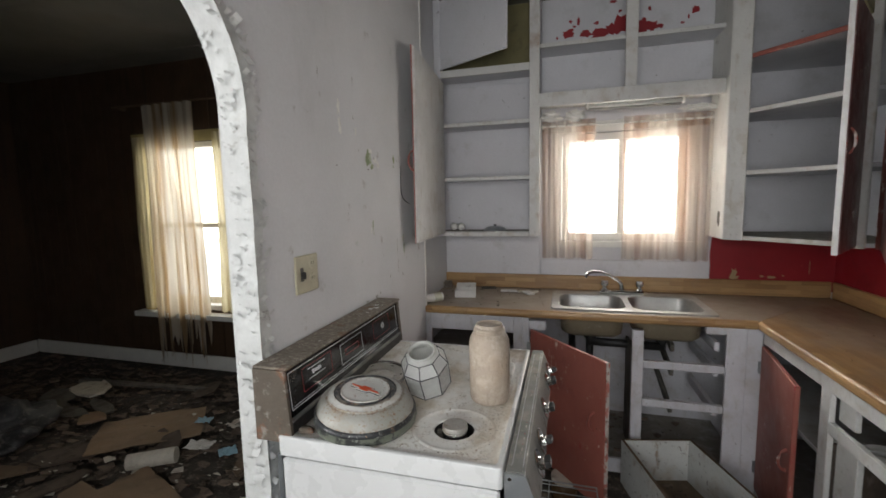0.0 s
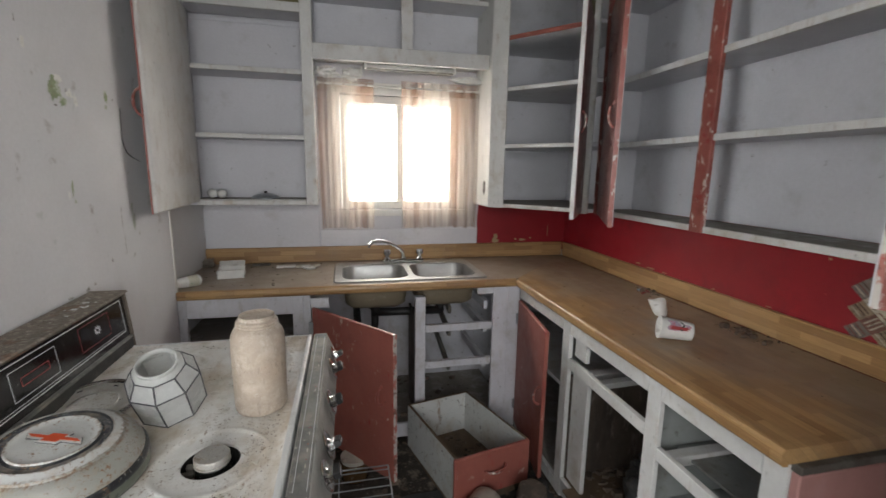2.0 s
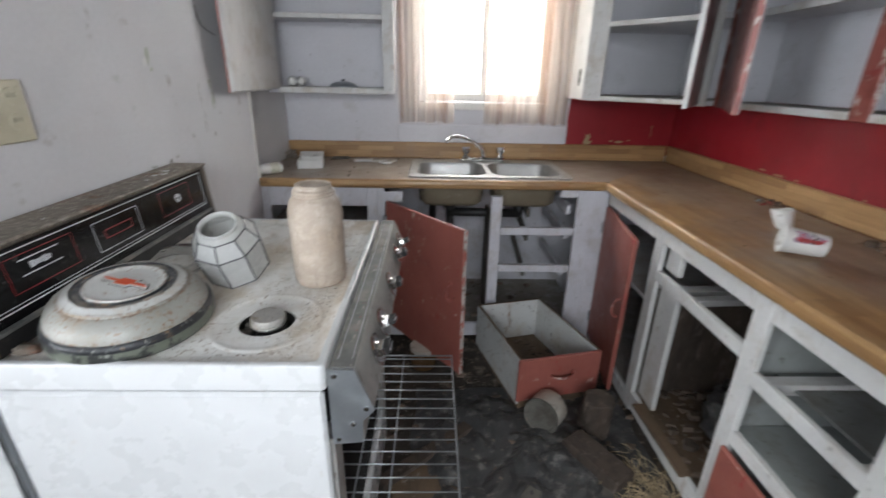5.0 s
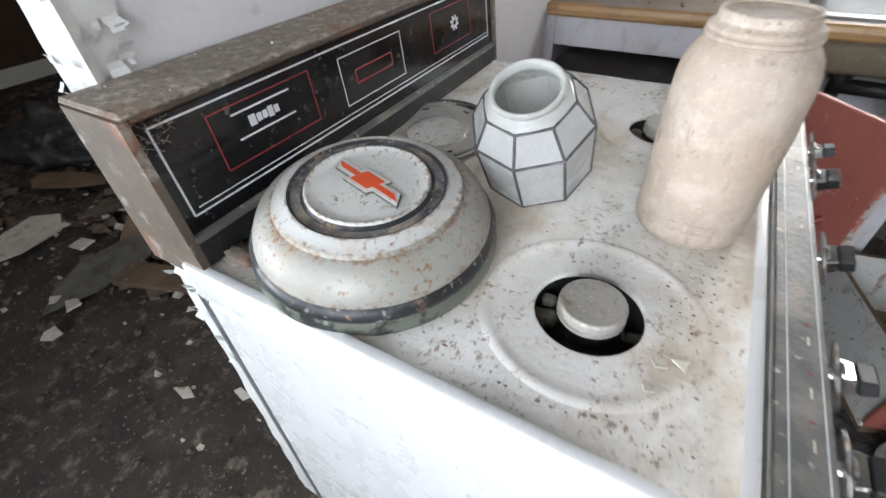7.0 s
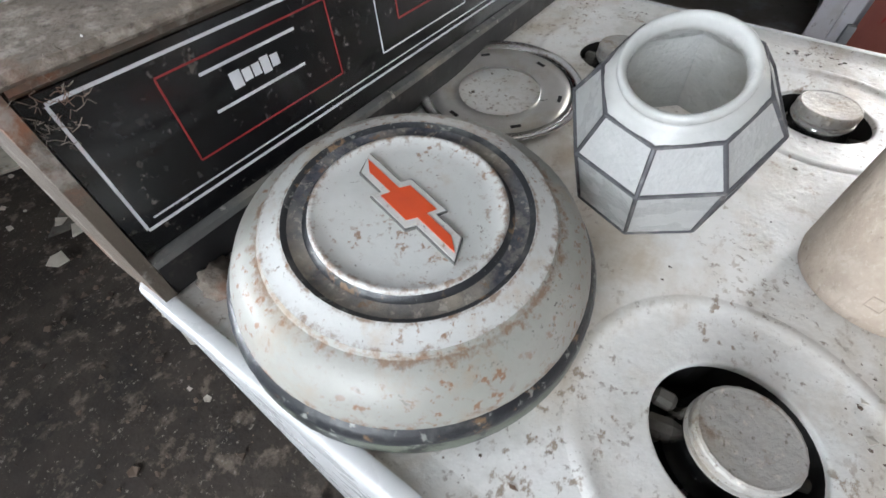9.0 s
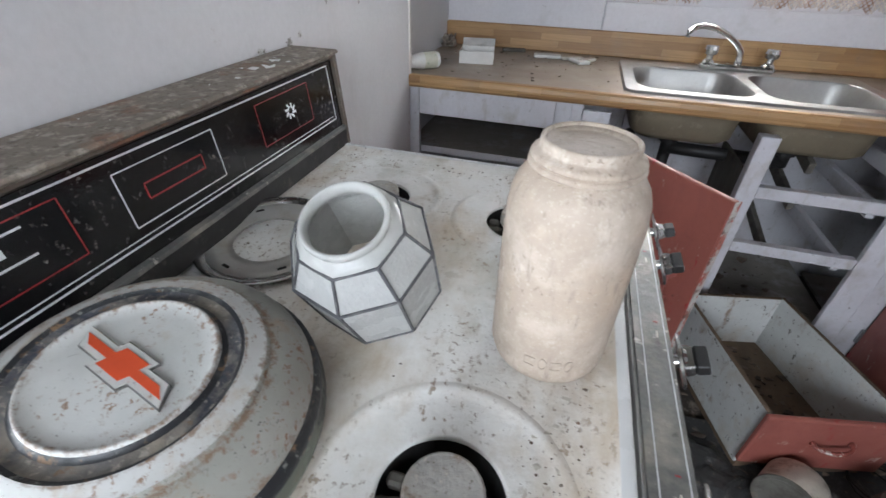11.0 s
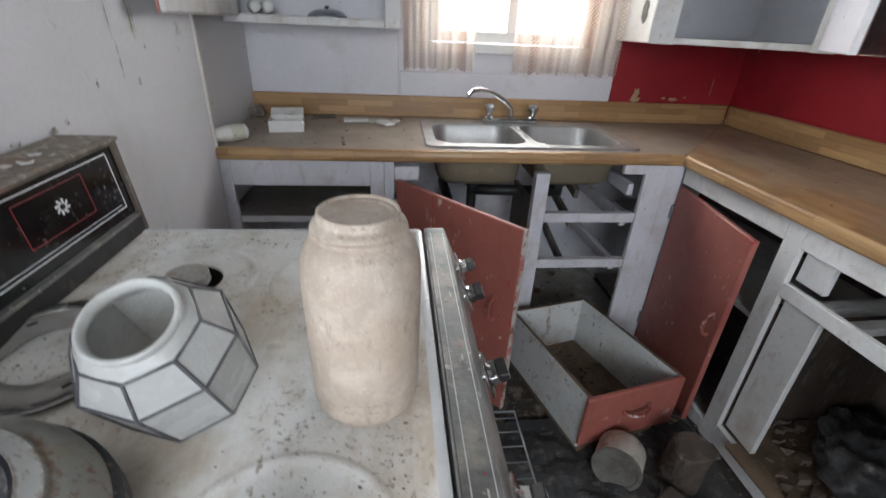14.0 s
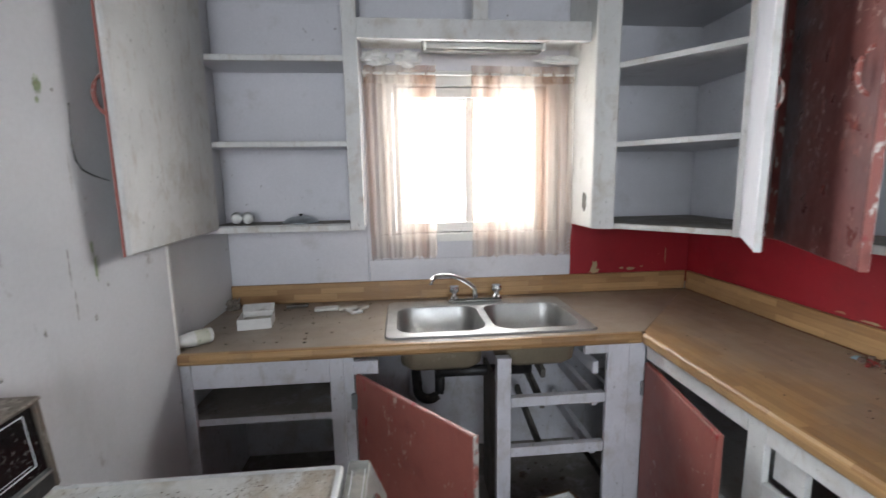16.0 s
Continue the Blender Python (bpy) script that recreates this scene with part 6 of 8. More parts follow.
for y in (1.777, 1.878, 2.067, 2.268, 2.366):
    m = Matrix.Translation((0.7285, y, 0.872)) @ Matrix.Rotation(radians(90) - slope, 4, "Y") @ Matrix.Rotation(radians(rnd.uniform(-15, 15)), 4, "Z")
    bm = bmesh.new()
    lathe(bm, [(0.008, 0.0), (0.008, 0.006), (0.0325, 0.007), (0.0332, 0.010), (0.028, 0.0115), (0.0, 0.0115)], 32)
    bm.transform(m)
    k = part("knob", bm, "chrome", stove, "chrome skirted control knob")
    bm = bx(-0.0095, 0.0095, -0.0175, 0.0175, 0.0115, 0.024, bev=0.002)
    for v in bm.verts:
        if v.co.z > 0.02:
            v.co.x, v.co.y = v.co.x * 0.88, v.co.y * 0.9
    lathe(bm, [(0.016, 0.0116), (0.013, 0.016), (0.0, 0.0165)], 18)
    bm.transform(m)
    part("grip", bm, "chrome", k)
    bm = bx(-0.0086, 0.0086, -0.0160, 0.0160, 0.0242, 0.038, bev=0.0015)
    for v in bm.verts:
        if v.co.z > 0.03:
            v.co.x *= 0.86
    bm.transform(m)
    part("grip_face", bm, "black_pipe", k, "black grip end")
    part("pointer", bx(-0.0012, 0.0012, -0.0162, 0.010, 0.0381, 0.0385, bev=0, m=m), "print_white", k)

# backguard
bm = bmesh.new()
prism(bm, [(0.012, 0.93), (0.098, 0.93), (0.108, 0.945), (0.094, 1.088), (0.104, 1.094), (0.104, 1.099), (0.012, 1.099)], "y", SY[0] + 0.018, SY[1] - 0.002)
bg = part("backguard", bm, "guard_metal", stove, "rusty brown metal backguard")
part("backguard_cap", bx(0.010, 0.112, SY[0] + 0.006, SY[1] + 0.008, 1.0995, 1.107, bev=0.003), "guard_dust", bg, "thick dust on the ledge")
for y in (SY[0] + 0.006, SY[1] - 0.001):
    bm = bmesh.new()
    prism(bm, [(0.010, 0.905), (0.106, 0.905), (0.118, 0.925), (0.104, 1.098), (0.010, 1.099)], "y", y, y + 0.010)
    part("end_bracket", bm, "guard_metal", bg)
bm = bmesh.new()
prism(bm, [(0.100, 0.9575), (0.1185, 0.9575), (0.1175, 0.963), (0.109, 0.9645)], "y", SY[0] + 0.0165, SY[1] - 0.0015)
# black strip stands in for the shade in the gap under the panel
part("lower_trim", bm, "strip_metal", bg)
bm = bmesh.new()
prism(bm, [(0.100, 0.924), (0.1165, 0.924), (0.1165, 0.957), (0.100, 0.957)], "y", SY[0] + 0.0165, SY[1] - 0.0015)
part("gap_shade_strip", bm, "black_pipe", bg, "black strip painting the shade of the gap below the panel")


def guard_frame(y, z, lift):
    """a point on the sloping black face: y along it, z up it"""
    z = 0.983 + (z - 0.957) * 0.832
    t = (z - 0.945) / (1.092 - 0.945)
    return Vector((0.108 - 0.014 * t + lift, y, z))


def face_bar(parent, name, y0, z0, y1, z1, w, mat, lift=0.0042, label=""):
    a, b = guard_frame(y0, z0, lift), guard_frame(y1, z1, lift)
    d = (b - a).normalized()
    up = Vector((-0.095, 0, 0.995))
    s = Vector((0.995, 0, 0.095)).cross(d).normalized() * w / 2
    n = Vector((0.995, 0, 0.095)) * 0.0004
    bm = bmesh.new()
    v = [bm.verts.new(p) for p in (a - s, b - s, b + s, a + s)]
    q = [bm.verts.new(p.co + n) for p in v]
    bm.faces.new(q)
    for i in range(4):
        bm.faces.new((v[i], v[(i + 1) % 4], q[(i + 1) % 4], q[i]))
    return part(name, bm, mat, parent, label)


g0, g1 = SY[0] + 0.018, SY[1] - 0.004
bm = bmesh.new()
prism(bm, [(0.1070, 0.9650), (0.1100, 0.9650), (0.0985, 1.0885), (0.0955, 1.0885)], "y", g0, g1)
gl = part("black_panel", bm, "black_glass", bg, "black glass control panel with thin printed lines")


def printed_box(y0, y1, z0, z1, w, mat):
    face_bar(gl, "printed_line", y0, z0, y1, z0, w, mat)
    face_bar(gl, "printed_line", y0, z1, y1, z1, w, mat)
    face_bar(gl, "printed_line", y0, z0 + w / 2, y0, z1 - w / 2, w, mat)
    face_bar(gl, "printed_line", y1, z0 + w / 2, y1, z1 - w / 2, w, mat)


printed_box(g0 + 0.012, g1 - 0.02, 0.957, 1.076, 0.0022, "print_white")
face_bar(gl, "printed_line", g0 + 0.02, 0.965, g1 - 0.03, 0.965, 0.0013, "print_white")
printed_box(1.744, 1.897, 0.986, 1.062, 0.0014, "print_red")
printed_box(1.955, 2.105, 0.980, 1.058, 0.0014, "print_white")
printed_box(1.985, 2.075, 1.008, 1.030, 0.0020, "print_red")
printed_box(2.20, 2.345, 0.985, 1.062, 0.0012, "print_red")
face_bar(gl, "brand_bar", 1.772, 1.050, 1.860, 1.050, 0.0022, "print_white")
face_bar(gl, "brand_bar", 1.772, 1.016, 1.860, 1.016, 0.0022, "print_white")
for i, (a, b) in enumerate(((1.792, 1.8015), (1.803, 1.8105), (1.812, 1.819), (1.8205, 1.8285), (1.830, 1.8375))):
    face_bar(gl, "brand_bar", a, 1.033, b, 1.033, 0.0125 if i in (0, 3) else 0.009, "print_white")
for i in range(8):
    a0 = radians(45 * i)
    face_bar(gl, "rosette_petal", 2.283 + 0.006 * math.cos(a0), 1.024 + 0.006 * math.sin(a0), 2.283 + 0.015 * math.cos(a0 + 0.5), 1.024 + 0.015 * math.sin(a0 + 0.5), 0.004, "print_white")
# cobwebs and flakes on the ledge
bm = bmesh.new()
scatter(bm, 9, lambda r: (r.uniform(0.03, 0.10), r.uniform(2.15, 2.36)), (0.006, 0.024), 51, 0.08, 1.1072)
scatter(bm, 14, lambda r: (r.uniform(0.02, 0.105), r.uniform(1.68, 2.42)), (0.002, 0.006), 52, 0.3, 1.1072)
part("flakes", bm, "white_scrap", bg, "pale paint flakes")["kind"] = "stuff"
bm = bmesh.new()
for k in range(26):
    p = Vector((0.11 + rnd.uniform(-0.01, 0.008), 1.672 + rnd.uniform(-0.006, 0.03), 1.085 + rnd.uniform(-0.02, 0.025)))
    pts = [p]
    for j in range(5):
        p = p + Vector((rnd.uniform(-0.003, 0.003), rnd.uniform(-0.003, 0.005), rnd.uniform(-0.005, 0.004)))
        pts.append(p)
    tube(bm, pts, 0.00025, 4)
part("cobweb", bm, "guard_dust", bg, "dusty cobweb strands")["kind"] = "stuff"

# sliding rack half out of the oven
rack = thing("oven_rack", (0.68, 2.07, 0.394), "rusty wire oven rack slid half out of the oven", "oven rack")
y0, y1, x0, x1, zr = SY[0] + 0.078, SY[1] - 0.03, 0.42, 0.918, 0.3995
bm = bmesh.new()
tube(bm, [(x0, y0, zr), (x1, y0, zr), (x1, y1, zr), (x0, y1, zr), (x0, y0, zr)], 0.0035, 8)
part("frame", bm, "galvanized", rack, smooth=True)
n = 16
for i in range(n):
    y = y0 + (y1 - y0) * (i + 0.5) / n
    bm = bmesh.new()
    tube(bm, [(x0 + 0.003, y, zr), (x1 - 0.003, y, zr)], 0.002, 6)
    part("wire", bm, "galvanized", rack, smooth=True)
for x in (0.65, 0.74):
    bm = bmesh.new()
    tube(bm, [(x, y0, zr - 0.005), (x, y1, zr - 0.005)], 0.0025, 6)
    part("wire", bm, "galvanized", rack, smooth=True)

# ---- things on the stove ----
hub = thing("hubcap", (0.262, 1.797, 0.9300), "old painted steel car hubcap, rusty, with red emblem", "hubcap", turn=(3.5, 4.0, -8))
hub_r = [("rim_band", "hub_green", [(0.1365, 0.0), (0.1395, 0.002), (0.1405, 0.009), (0.1392, 0.018), (0.1385, 0.022)], "flaking green and black rim"),
         ("rim_line", "hub_line", [(0.1385, 0.022), (0.1390, 0.0235), (0.1380, 0.0290), (0.1352, 0.0335), (0.1322, 0.0355)], "black line"),
         ("dome", "hub_side", [(0.1322, 0.0355), (0.1300, 0.0440), (0.1250, 0.0540), (0.1180, 0.0620), (0.1105, 0.0675), (0.1030, 0.0705)], "grey pitted dome"),
         ("step_edge", "hub_side", [(0.1030, 0.0705), (0.1020, 0.0730), (0.1002, 0.0745)], "rusted edge of the step"),
         ("step", "hub_paint", [(0.1002, 0.0745), (0.096, 0.0755), (0.090, 0.0782), (0.0860, 0.0800), (0.0848, 0.0802)], "white painted step"),
         ("ring_edge", "hub_line", [(0.0848, 0.0802), (0.0828, 0.0782), (0.0812, 0.0775)], "dark edge of the ring"),
         ("black_ring", "hub_black", [(0.0812, 0.0775), (0.0775, 0.0764), (0.0716, 0.0766)], "worn black ring caked with tan dust"),
         ("ring_edge", "hub_line", [(0.0716, 0.0766), (0.0702, 0.0770), (0.0676, 0.0800)], "dark edge of the ring"),
         ("medallion", "hub_paint", [(0.0676, 0.0800), (0.0668, 0.0824), (0.0652, 0.0832), (0.0636, 0.0822), (0.061, 0.0808), (0.052, 0.0800), (0.03, 0.0810), (0.0, 0.0814)], "white painted centre disc")]
for nm, mt, pr, lab in hub_r:
    bm = bmesh.new()
    lathe(bm, pr, 64)
    part(nm, bm, mt, hub, lab, smooth=True, local=True)


def bow(s, z0, z1, grow=0.0):
    """the slanted bow-shaped emblem as a plain outline"""
    L_, h, w, hh = 0.047 + grow, 0.0050 + grow, 0.0135 + grow, 0.0120 + grow
    k = 0.012
    return [(-L_ - k * 0.4, h), (-w - 0.002, h), (-w + 0.001, hh), (w + 0.005, hh), (w + 0.003, h), (L_ - 0.006, h), (L_ + k * 0.4, -h), (w + 0.002, -h), (w - 0.001, -hh), (-w - 0.005, -hh), (-w - 0.003, -h), (-L_ + 0.006, -h)]


for nm, mt, gr, a, b in (("emblem_edge", "strip_metal", 0.0036, 0.0785, 0.0828), ("emblem_border", "chrome", 0.0030, 0.0785, 0.0834), ("emblem_ground", "hub_paint", 0.0024, 0.0785, 0.0838), ("emblem", "hub_red", -0.0017, 0.0785, 0.0843)):
    bm = bmesh.new()
    prism(bm, bow(1, 0, 0, gr), "z", a, b)
    bm.transform(Matrix.Rotation(radians(-6), 4, "Z"))
    part(nm, bm, mt, hub, "red bow-shaped emblem" if nm == "emblem" else "", local=True)

ring = thing("burner_ring", (0.178, 2.078, 0.9215), "chrome burner drip ring lying loose on the cooktop", "drip ring", turn=(4, 1.5, 0))
bm = bmesh.new()
lathe(bm, [(0.050, 0.0045), (0.052, 0.002), (0.060, 0.0035), (0.072, 0.006), (0.086, 0.0075), (0.086, 0.005), (0.072, 0.0035), (0.060, 0.001), (0.052, 0.0), (0.050, 0.0045)], 48)
part("dish", bm, "ring_metal", ring, smooth=True, local=True)
bm = bmesh.new()
lathe(bm, [(0.0862, 0.0050), (0.0862, 0.0078), (0.098, 0.0105), (0.1015, 0.0098), (0.100, 0.0075), (0.0862, 0.0050)], 48)
part("rolled_edge", bm, "chrome", ring, smooth=True, local=True)
for i in range(6):
    a = radians(60 * i + 15)
    bm = bx(-0.006, 0.006, -0.0022, 0.0022, 0, 0.0006, bev=0, m=Matrix.Translation((0.074 * math.cos(a), 0.074 * math.sin(a), 0.0064)) @ Matrix.Rotation(a + 1.57, 4, "Z"))
    part("slot", bm, "black", ring, local=True)

# faceted lamp shade
shade = thing("lamp_shade", (0.382, 2.002, 0.9535), "white leaded-glass octagonal lamp shade lying tilted on the stove", "lamp shade", turn=(26, -1, 0))
ZB, ZM, ZT = 0.0, 0.085, 0.120
RB, RM, RT = 0.070, 0.0738, 0.0530
a_off = radians(-107.3)
ang = lambda i: a_off + radians(45) * (i + 0.5)
pt = lambda r, i, z: Vector((r * math.cos(ang(i)), r * math.sin(ang(i)), z))
for lo, hi in (((RB, ZB), (RM, ZM)), ((RM, ZM), (RT, ZT))):
    for i in range(8):
        bm = bmesh.new()
        q = [pt(lo[0], i, lo[1]), pt(lo[0], i + 1, lo[1]), pt(hi[0], i + 1, hi[1]), pt(hi[0], i, hi[1])]
        cen = sum(q, Vector()) / 4
        inn = [p * 1.0 - Vector((cen.x, cen.y, 0)).normalized() * 0.003 for p in q]
        v, w = [bm.verts.new(p) for p in q], [bm.verts.new(p) for p in inn]
        bm.faces.new(v)
        bm.faces.new(w[::-1])
        for k in range(4):
            bm.faces.new((v[k], v[(k + 1) % 4], w[(k + 1) % 4], w[k]))
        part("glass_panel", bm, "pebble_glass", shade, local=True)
bm = bmesh.new()
oct_ring = [pt(RT, i, ZT) for i in range(8)]
lo_ring = []
n = 48
for k in range(n):
    a = a_off + radians(22.5) + 2 * math.pi * k / n
    f = ((a - a_off - radians(22.5)) % radians(45)) - radians(22.5)
    r = RT * math.cos(radians(22.5)) / math.cos(f)
    lo_ring.append((r * math.cos(a), r * math.sin(a), ZT))
cr = lambda r, z: [(r * math.cos(a_off + radians(22.5) + 2 * math.pi * k / n), r * math.sin(a_off + radians(22.5) + 2 * math.pi * k / n), z) for k in range(n)]
loft(bm, [lo_ring, cr(0.0490, 0.1232), cr(0.0440, 0.1262), cr(0.0412, 0.1280), cr(0.0402, 0.1292), cr(0.0405, 0.1303), cr(0.0416, 0.1315), cr(0.0422, 0.1340), cr(0.0420, 0.1368), cr(0.0405, 0.1382), cr(0.0385, 0.1380), cr(0.0364, 0.1360), cr(0.0354, 0.1310), cr(0.0354, 0.1265), cr(0.0480, 0.1195)], cap=False)
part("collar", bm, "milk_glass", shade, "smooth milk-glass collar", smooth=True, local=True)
for i in range(8):
    for (r0, z0, i0, r1, z1, i1) in ((RB, ZB, i, RM, ZM, i), (RM, ZM, i, RT, ZT, i), (RM, ZM, i, RM, ZM, i + 1), (RT, ZT, i, RT, ZT, i + 1), (RB, ZB, i, RB, ZB, i + 1)):
        bm = bmesh.new()
        tube(bm, [pt(r0, i0, z0), pt(r1, i1, z1)], 0.0018, 6)
        part("came", bm, "lead_came", shade, local=True)

# dusty jar
jar = thing("glass_jar", (0.575, 2.003, 0.9187), "large glass jar coated inside with tan dried mud", "jar")
bm = bmesh.new()
outer = [(0.0, 0.002), (0.050, 0.0), (0.0565, 0.004), (0.0595, 0.014), (0.0602, 0.06), (0.0606, 0.13), (0.0603, 0.168), (0.0588, 0.181), (0.0550, 0.1925), (0.0495, 0.2005), (0.0446, 0.2045), (0.0436, 0.2055), (0.0466, 0.2062), (0.0478, 0.2076), (0.0478, 0.2096), (0.0462, 0.2110), (0.0440, 0.2114), (0.0440, 0.2120), (0.0462, 0.2126), (0.0468, 0.2142), (0.0458, 0.2164), (0.0430, 0.2184), (0.0402, 0.2200), (0.0398, 0.2210), (0.0400, 0.2260), (0.0395, 0.2280), (0.0378, 0.2290), (0.0360, 0.2280), (0.0352, 0.2240), (0.0352, 0.208), (0.043, 0.198), (0.054, 0.180), (0.0565, 0.150), (0.0565, 0.02), (0.05, 0.008), (0.0, 0.008)]
lathe(bm, [(r_, z_ * 1.03) for r_, z_ in outer], 56)
for v in bm.verts:
    if 0.03 < v.co.z < 0.17 and v.co.xy.length > 0.0575:
        v.co.xy *= 1 + 0.006 * noise.noise(v.co * 60)
part("body", bm, "jar_clay", jar, smooth=True, local=True)
for i, a0 in enumerate((-104, -92, -80, -68)):
    a = radians(a0)
    bm = bmesh.new()
    m = Matrix.Rotation(a, 4, "Z") @ Matrix.Translation((0.0603, 0, 0.032)) @ Matrix.Rotation(radians(90), 4, "Y")
    if i % 2:
        tube(bm, [(0.007 * math.cos(t), 0.004 * math.sin(t), 0.0) for t in [0.698 * k for k in range(10)]], 0.0004, 5)
    else:
        tube(bm, [(0.005, -0.005, 0), (-0.005, -0.005, 0), (-0.005, 0.005, 0), (0.005, 0.005, 0), (0.005, -0.005, 0)], 0.0003, 5)
    bm.transform(m)
    part("embossing", bm, "jar_clay", jar, local=True)

bm = bmesh.new()
lathe(bm, [(0.0, 0.2270), (0.030, 0.2270), (0.0352, 0.2310), (0.0356, 0.2328), (0.0345, 0.2332), (0.0315, 0.2308), (0.0295, 0.2302), (0.0, 0.2308)], 40)
part("lid_disc", bm, "jar_clay", jar, "dirty glass lid disc", smooth=True, local=True)

# rag of dirt in the corner of the cooktop
bm = bmesh.new()
bmesh.ops.create_icosphere(bm, subdivisions=3, radius=1.0)
for v in bm.verts:
    q = v.co.copy()
    k = 1 + 0.5 * noise.noise(q * 3)
    v.co = Vector((0.135 + q.x * 0.022 * k, 1.70 + q.y * 0.016 * k, 0.925 + q.z * 0.008 * k))
clump = solid("dirt_clump", bm, "guard_dust", "clump of dusty dirt on the cooktop corner", "dirt", smooth=True)

# ---- things on walls and shelves ----
plate_ = thing("wall_plate", (0.0, 1.938, 1.30), "ivory combination plate with toggle switch and outlet", "switch plate")
part("plate", bx(0.0005, 0.007, 1.876, 2.0, 1.243, 1.363, bev=0.003), "ivory", plate_)
part("toggle", bx(0.0072, 0.020, 1.903, 1.913, 1.290, 1.312, m=None), "black", plate_)
part("toggle_slot", bx(0.0071, 0.0078, 1.900, 1.917, 1.282, 1.325, bev=0), "wood_grey", plate_)
for z in (1.332, 1.285):
    bm = bmesh.new()
    lathe(bm, [(0.0, 0.0), (0.017, 0.0), (0.016, 0.002), (0.0, 0.002)], 18)
    bm.transform(Matrix.Translation((0.0072, 1.965, z)) @ Matrix.Rotation(radians(90), 4, "Y"))
    s = part("socket", bm, "ivory", plate_)
    for dy in (-0.006, 0.006):
        part("slot", bx(0.0093, 0.0098, 1.965 + dy - 0.0012, 1.965 + dy + 0.0012, z - 0.002, z + 0.007, bev=0), "black", s)
ol = thing("wall_outlet", (EW, 1.675, 1.03), "blackened outlet box on the red wall", "outlet")
part("plate", bx(EW - 0.022, EW - 0.0005, 1.642, 1.712, 1.022, 1.135, bev=0.003), "black_pipe", ol)
for z in (1.055, 1.10):
    bm = bmesh.new()
    lathe(bm, [(0.0, 0.0), (0.016, 0.0), (0.015, 0.003), (0.0, 0.003)], 16)
    bm.transform(Matrix.Translation((EW - 0.0222, 1.677, z)) @ Matrix.Rotation(radians(-90), 4, "Y"))
    part("socket", bm, "wood_grey", ol)

# scrap of patchwork wallpaper
wp = thing("wallpaper_scrap", (EW, 1.8, 1.03), "torn scrap of brown patchwork-print wallpaper", "wallpaper")
cols = {"wp_tan": (0.34, 0.26, 0.17), "wp_brown": (0.115, 0.072, 0.045), "wp_grey": (0.21, 0.18, 0.155), "wp_cream": (0.52, 0.46, 0.36), "wp_red": (0.20, 0.095, 0.07)}
for k, v in cols.items():
    M[k] = surf(k, v, (30, 0.3), 0.8, layers=[((v[0] * 0.5, v[1] * 0.5, v[2] * 0.5), 60, 0.52, 0.58, 0.7), (GRIME, 12, 0.58, 0.70, 0.6)])
inside = lambda y, z: 1.69 < y < 1.935 and 1.014 < z < 1.265 and (y - 1.8) * 0.9 + (z - 1.13) * 0.75 < 0.135 and -(y - 1.8) * 1.0 + (z - 1.13) < 0.16
s_ = 0.052
for i in range(-5, 6):
    for j in range(-5, 6):
        cy, cz = 1.80 + (i - j) * s_ * 0.72, 1.13 + (i + j) * s_ * 0.62
        if not inside(cy, cz):
            continue
        bm = bmesh.new()
        bm.faces.new([bm.verts.new((EW - 0.003 - 0.0015 * rnd.random(), cy + a, cz + b)) for a, b in ((s_ * 0.71, 0), (0, s_ * 0.61), (-s_ * 0.71, 0), (0, -s_ * 0.61))])
        r_ = bmesh.ops.extrude_face_region(bm, geom=bm.faces[:])
        for v in r_["geom"]:
            if isinstance(v, bmesh.types.BMVert):
                v.co.x += 0.002
        pc = part("patch", bm, rnd.choice(list(cols)), wp)
        for k in range(3):
            o = (k - 1) * s_ * 0.17
            sg = 1 if (i + j) % 2 else -1
            bm = bmesh.new()
            bm.faces.new([bm.verts.new((EW - 0.0049, cy + a * sg, cz + b)) for a, b in ((o + 0.30 * s_, 0.26 * s_ - o * 0.86 + 0.003), (o + 0.30 * s_ + 0.003, 0.26 * s_ - o * 0.86), (o - 0.30 * s_ + 0.003, -0.26 * s_ - o * 0.86), (o - 0.30 * s_, -0.26 * s_ - o * 0.86 + 0.003))])
            part("stripe", bm, rnd.choice(("wp_brown", "wp_cream", "wp_red")), pc)

lt = thing("strip_light", (1.17, 3.62, 2.07), "old fluorescent strip light above the kitchen window", "strip light")
part("housing", bx(0.90, 1.44, 3.60, 3.66, 2.062, 2.1195, bev=0.01), "strip_metal", lt)
bm = bmesh.new()
tube(bm, [(0.915, 3.585, 2.078), (1.425, 3.585, 2.075)], 0.0125, 14)
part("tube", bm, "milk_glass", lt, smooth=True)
for x in (0.905, 1.425):
    part("tube_holder", bx(x, x + 0.012, 3.57, 3.5995, 2.06, 2.10), "outside_white", lt)

for (x, y) in ((0.035, 3.70), (0.088, 3.685)):
    sk = thing("salt_shaker", (x, y, 1.3490), "small glass shaker with white cap lying on the shelf", "shaker", "shakers", turn=(90, 0, 20))
    bm = bmesh.new()
    lathe(bm, [(0.0, 0.0), (0.024, 0.0), (0.0265, 0.004), (0.0255, 0.036), (0.020, 0.052), (0.016, 0.055)], 20)
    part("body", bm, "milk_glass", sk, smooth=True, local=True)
    bm = bmesh.new()
    lathe(bm, [(0.021, 0.050), (0.0225, 0.068), (0.017, 0.075), (0.0, 0.077)], 20)
    part("cap", bm, "foam", sk, smooth=True, local=True)
lid = thing("pot_lid", (0.33, 3.67, 1.3225), "dull metal pot lid with a knob on the shelf", "lid")
bm = bmesh.new()
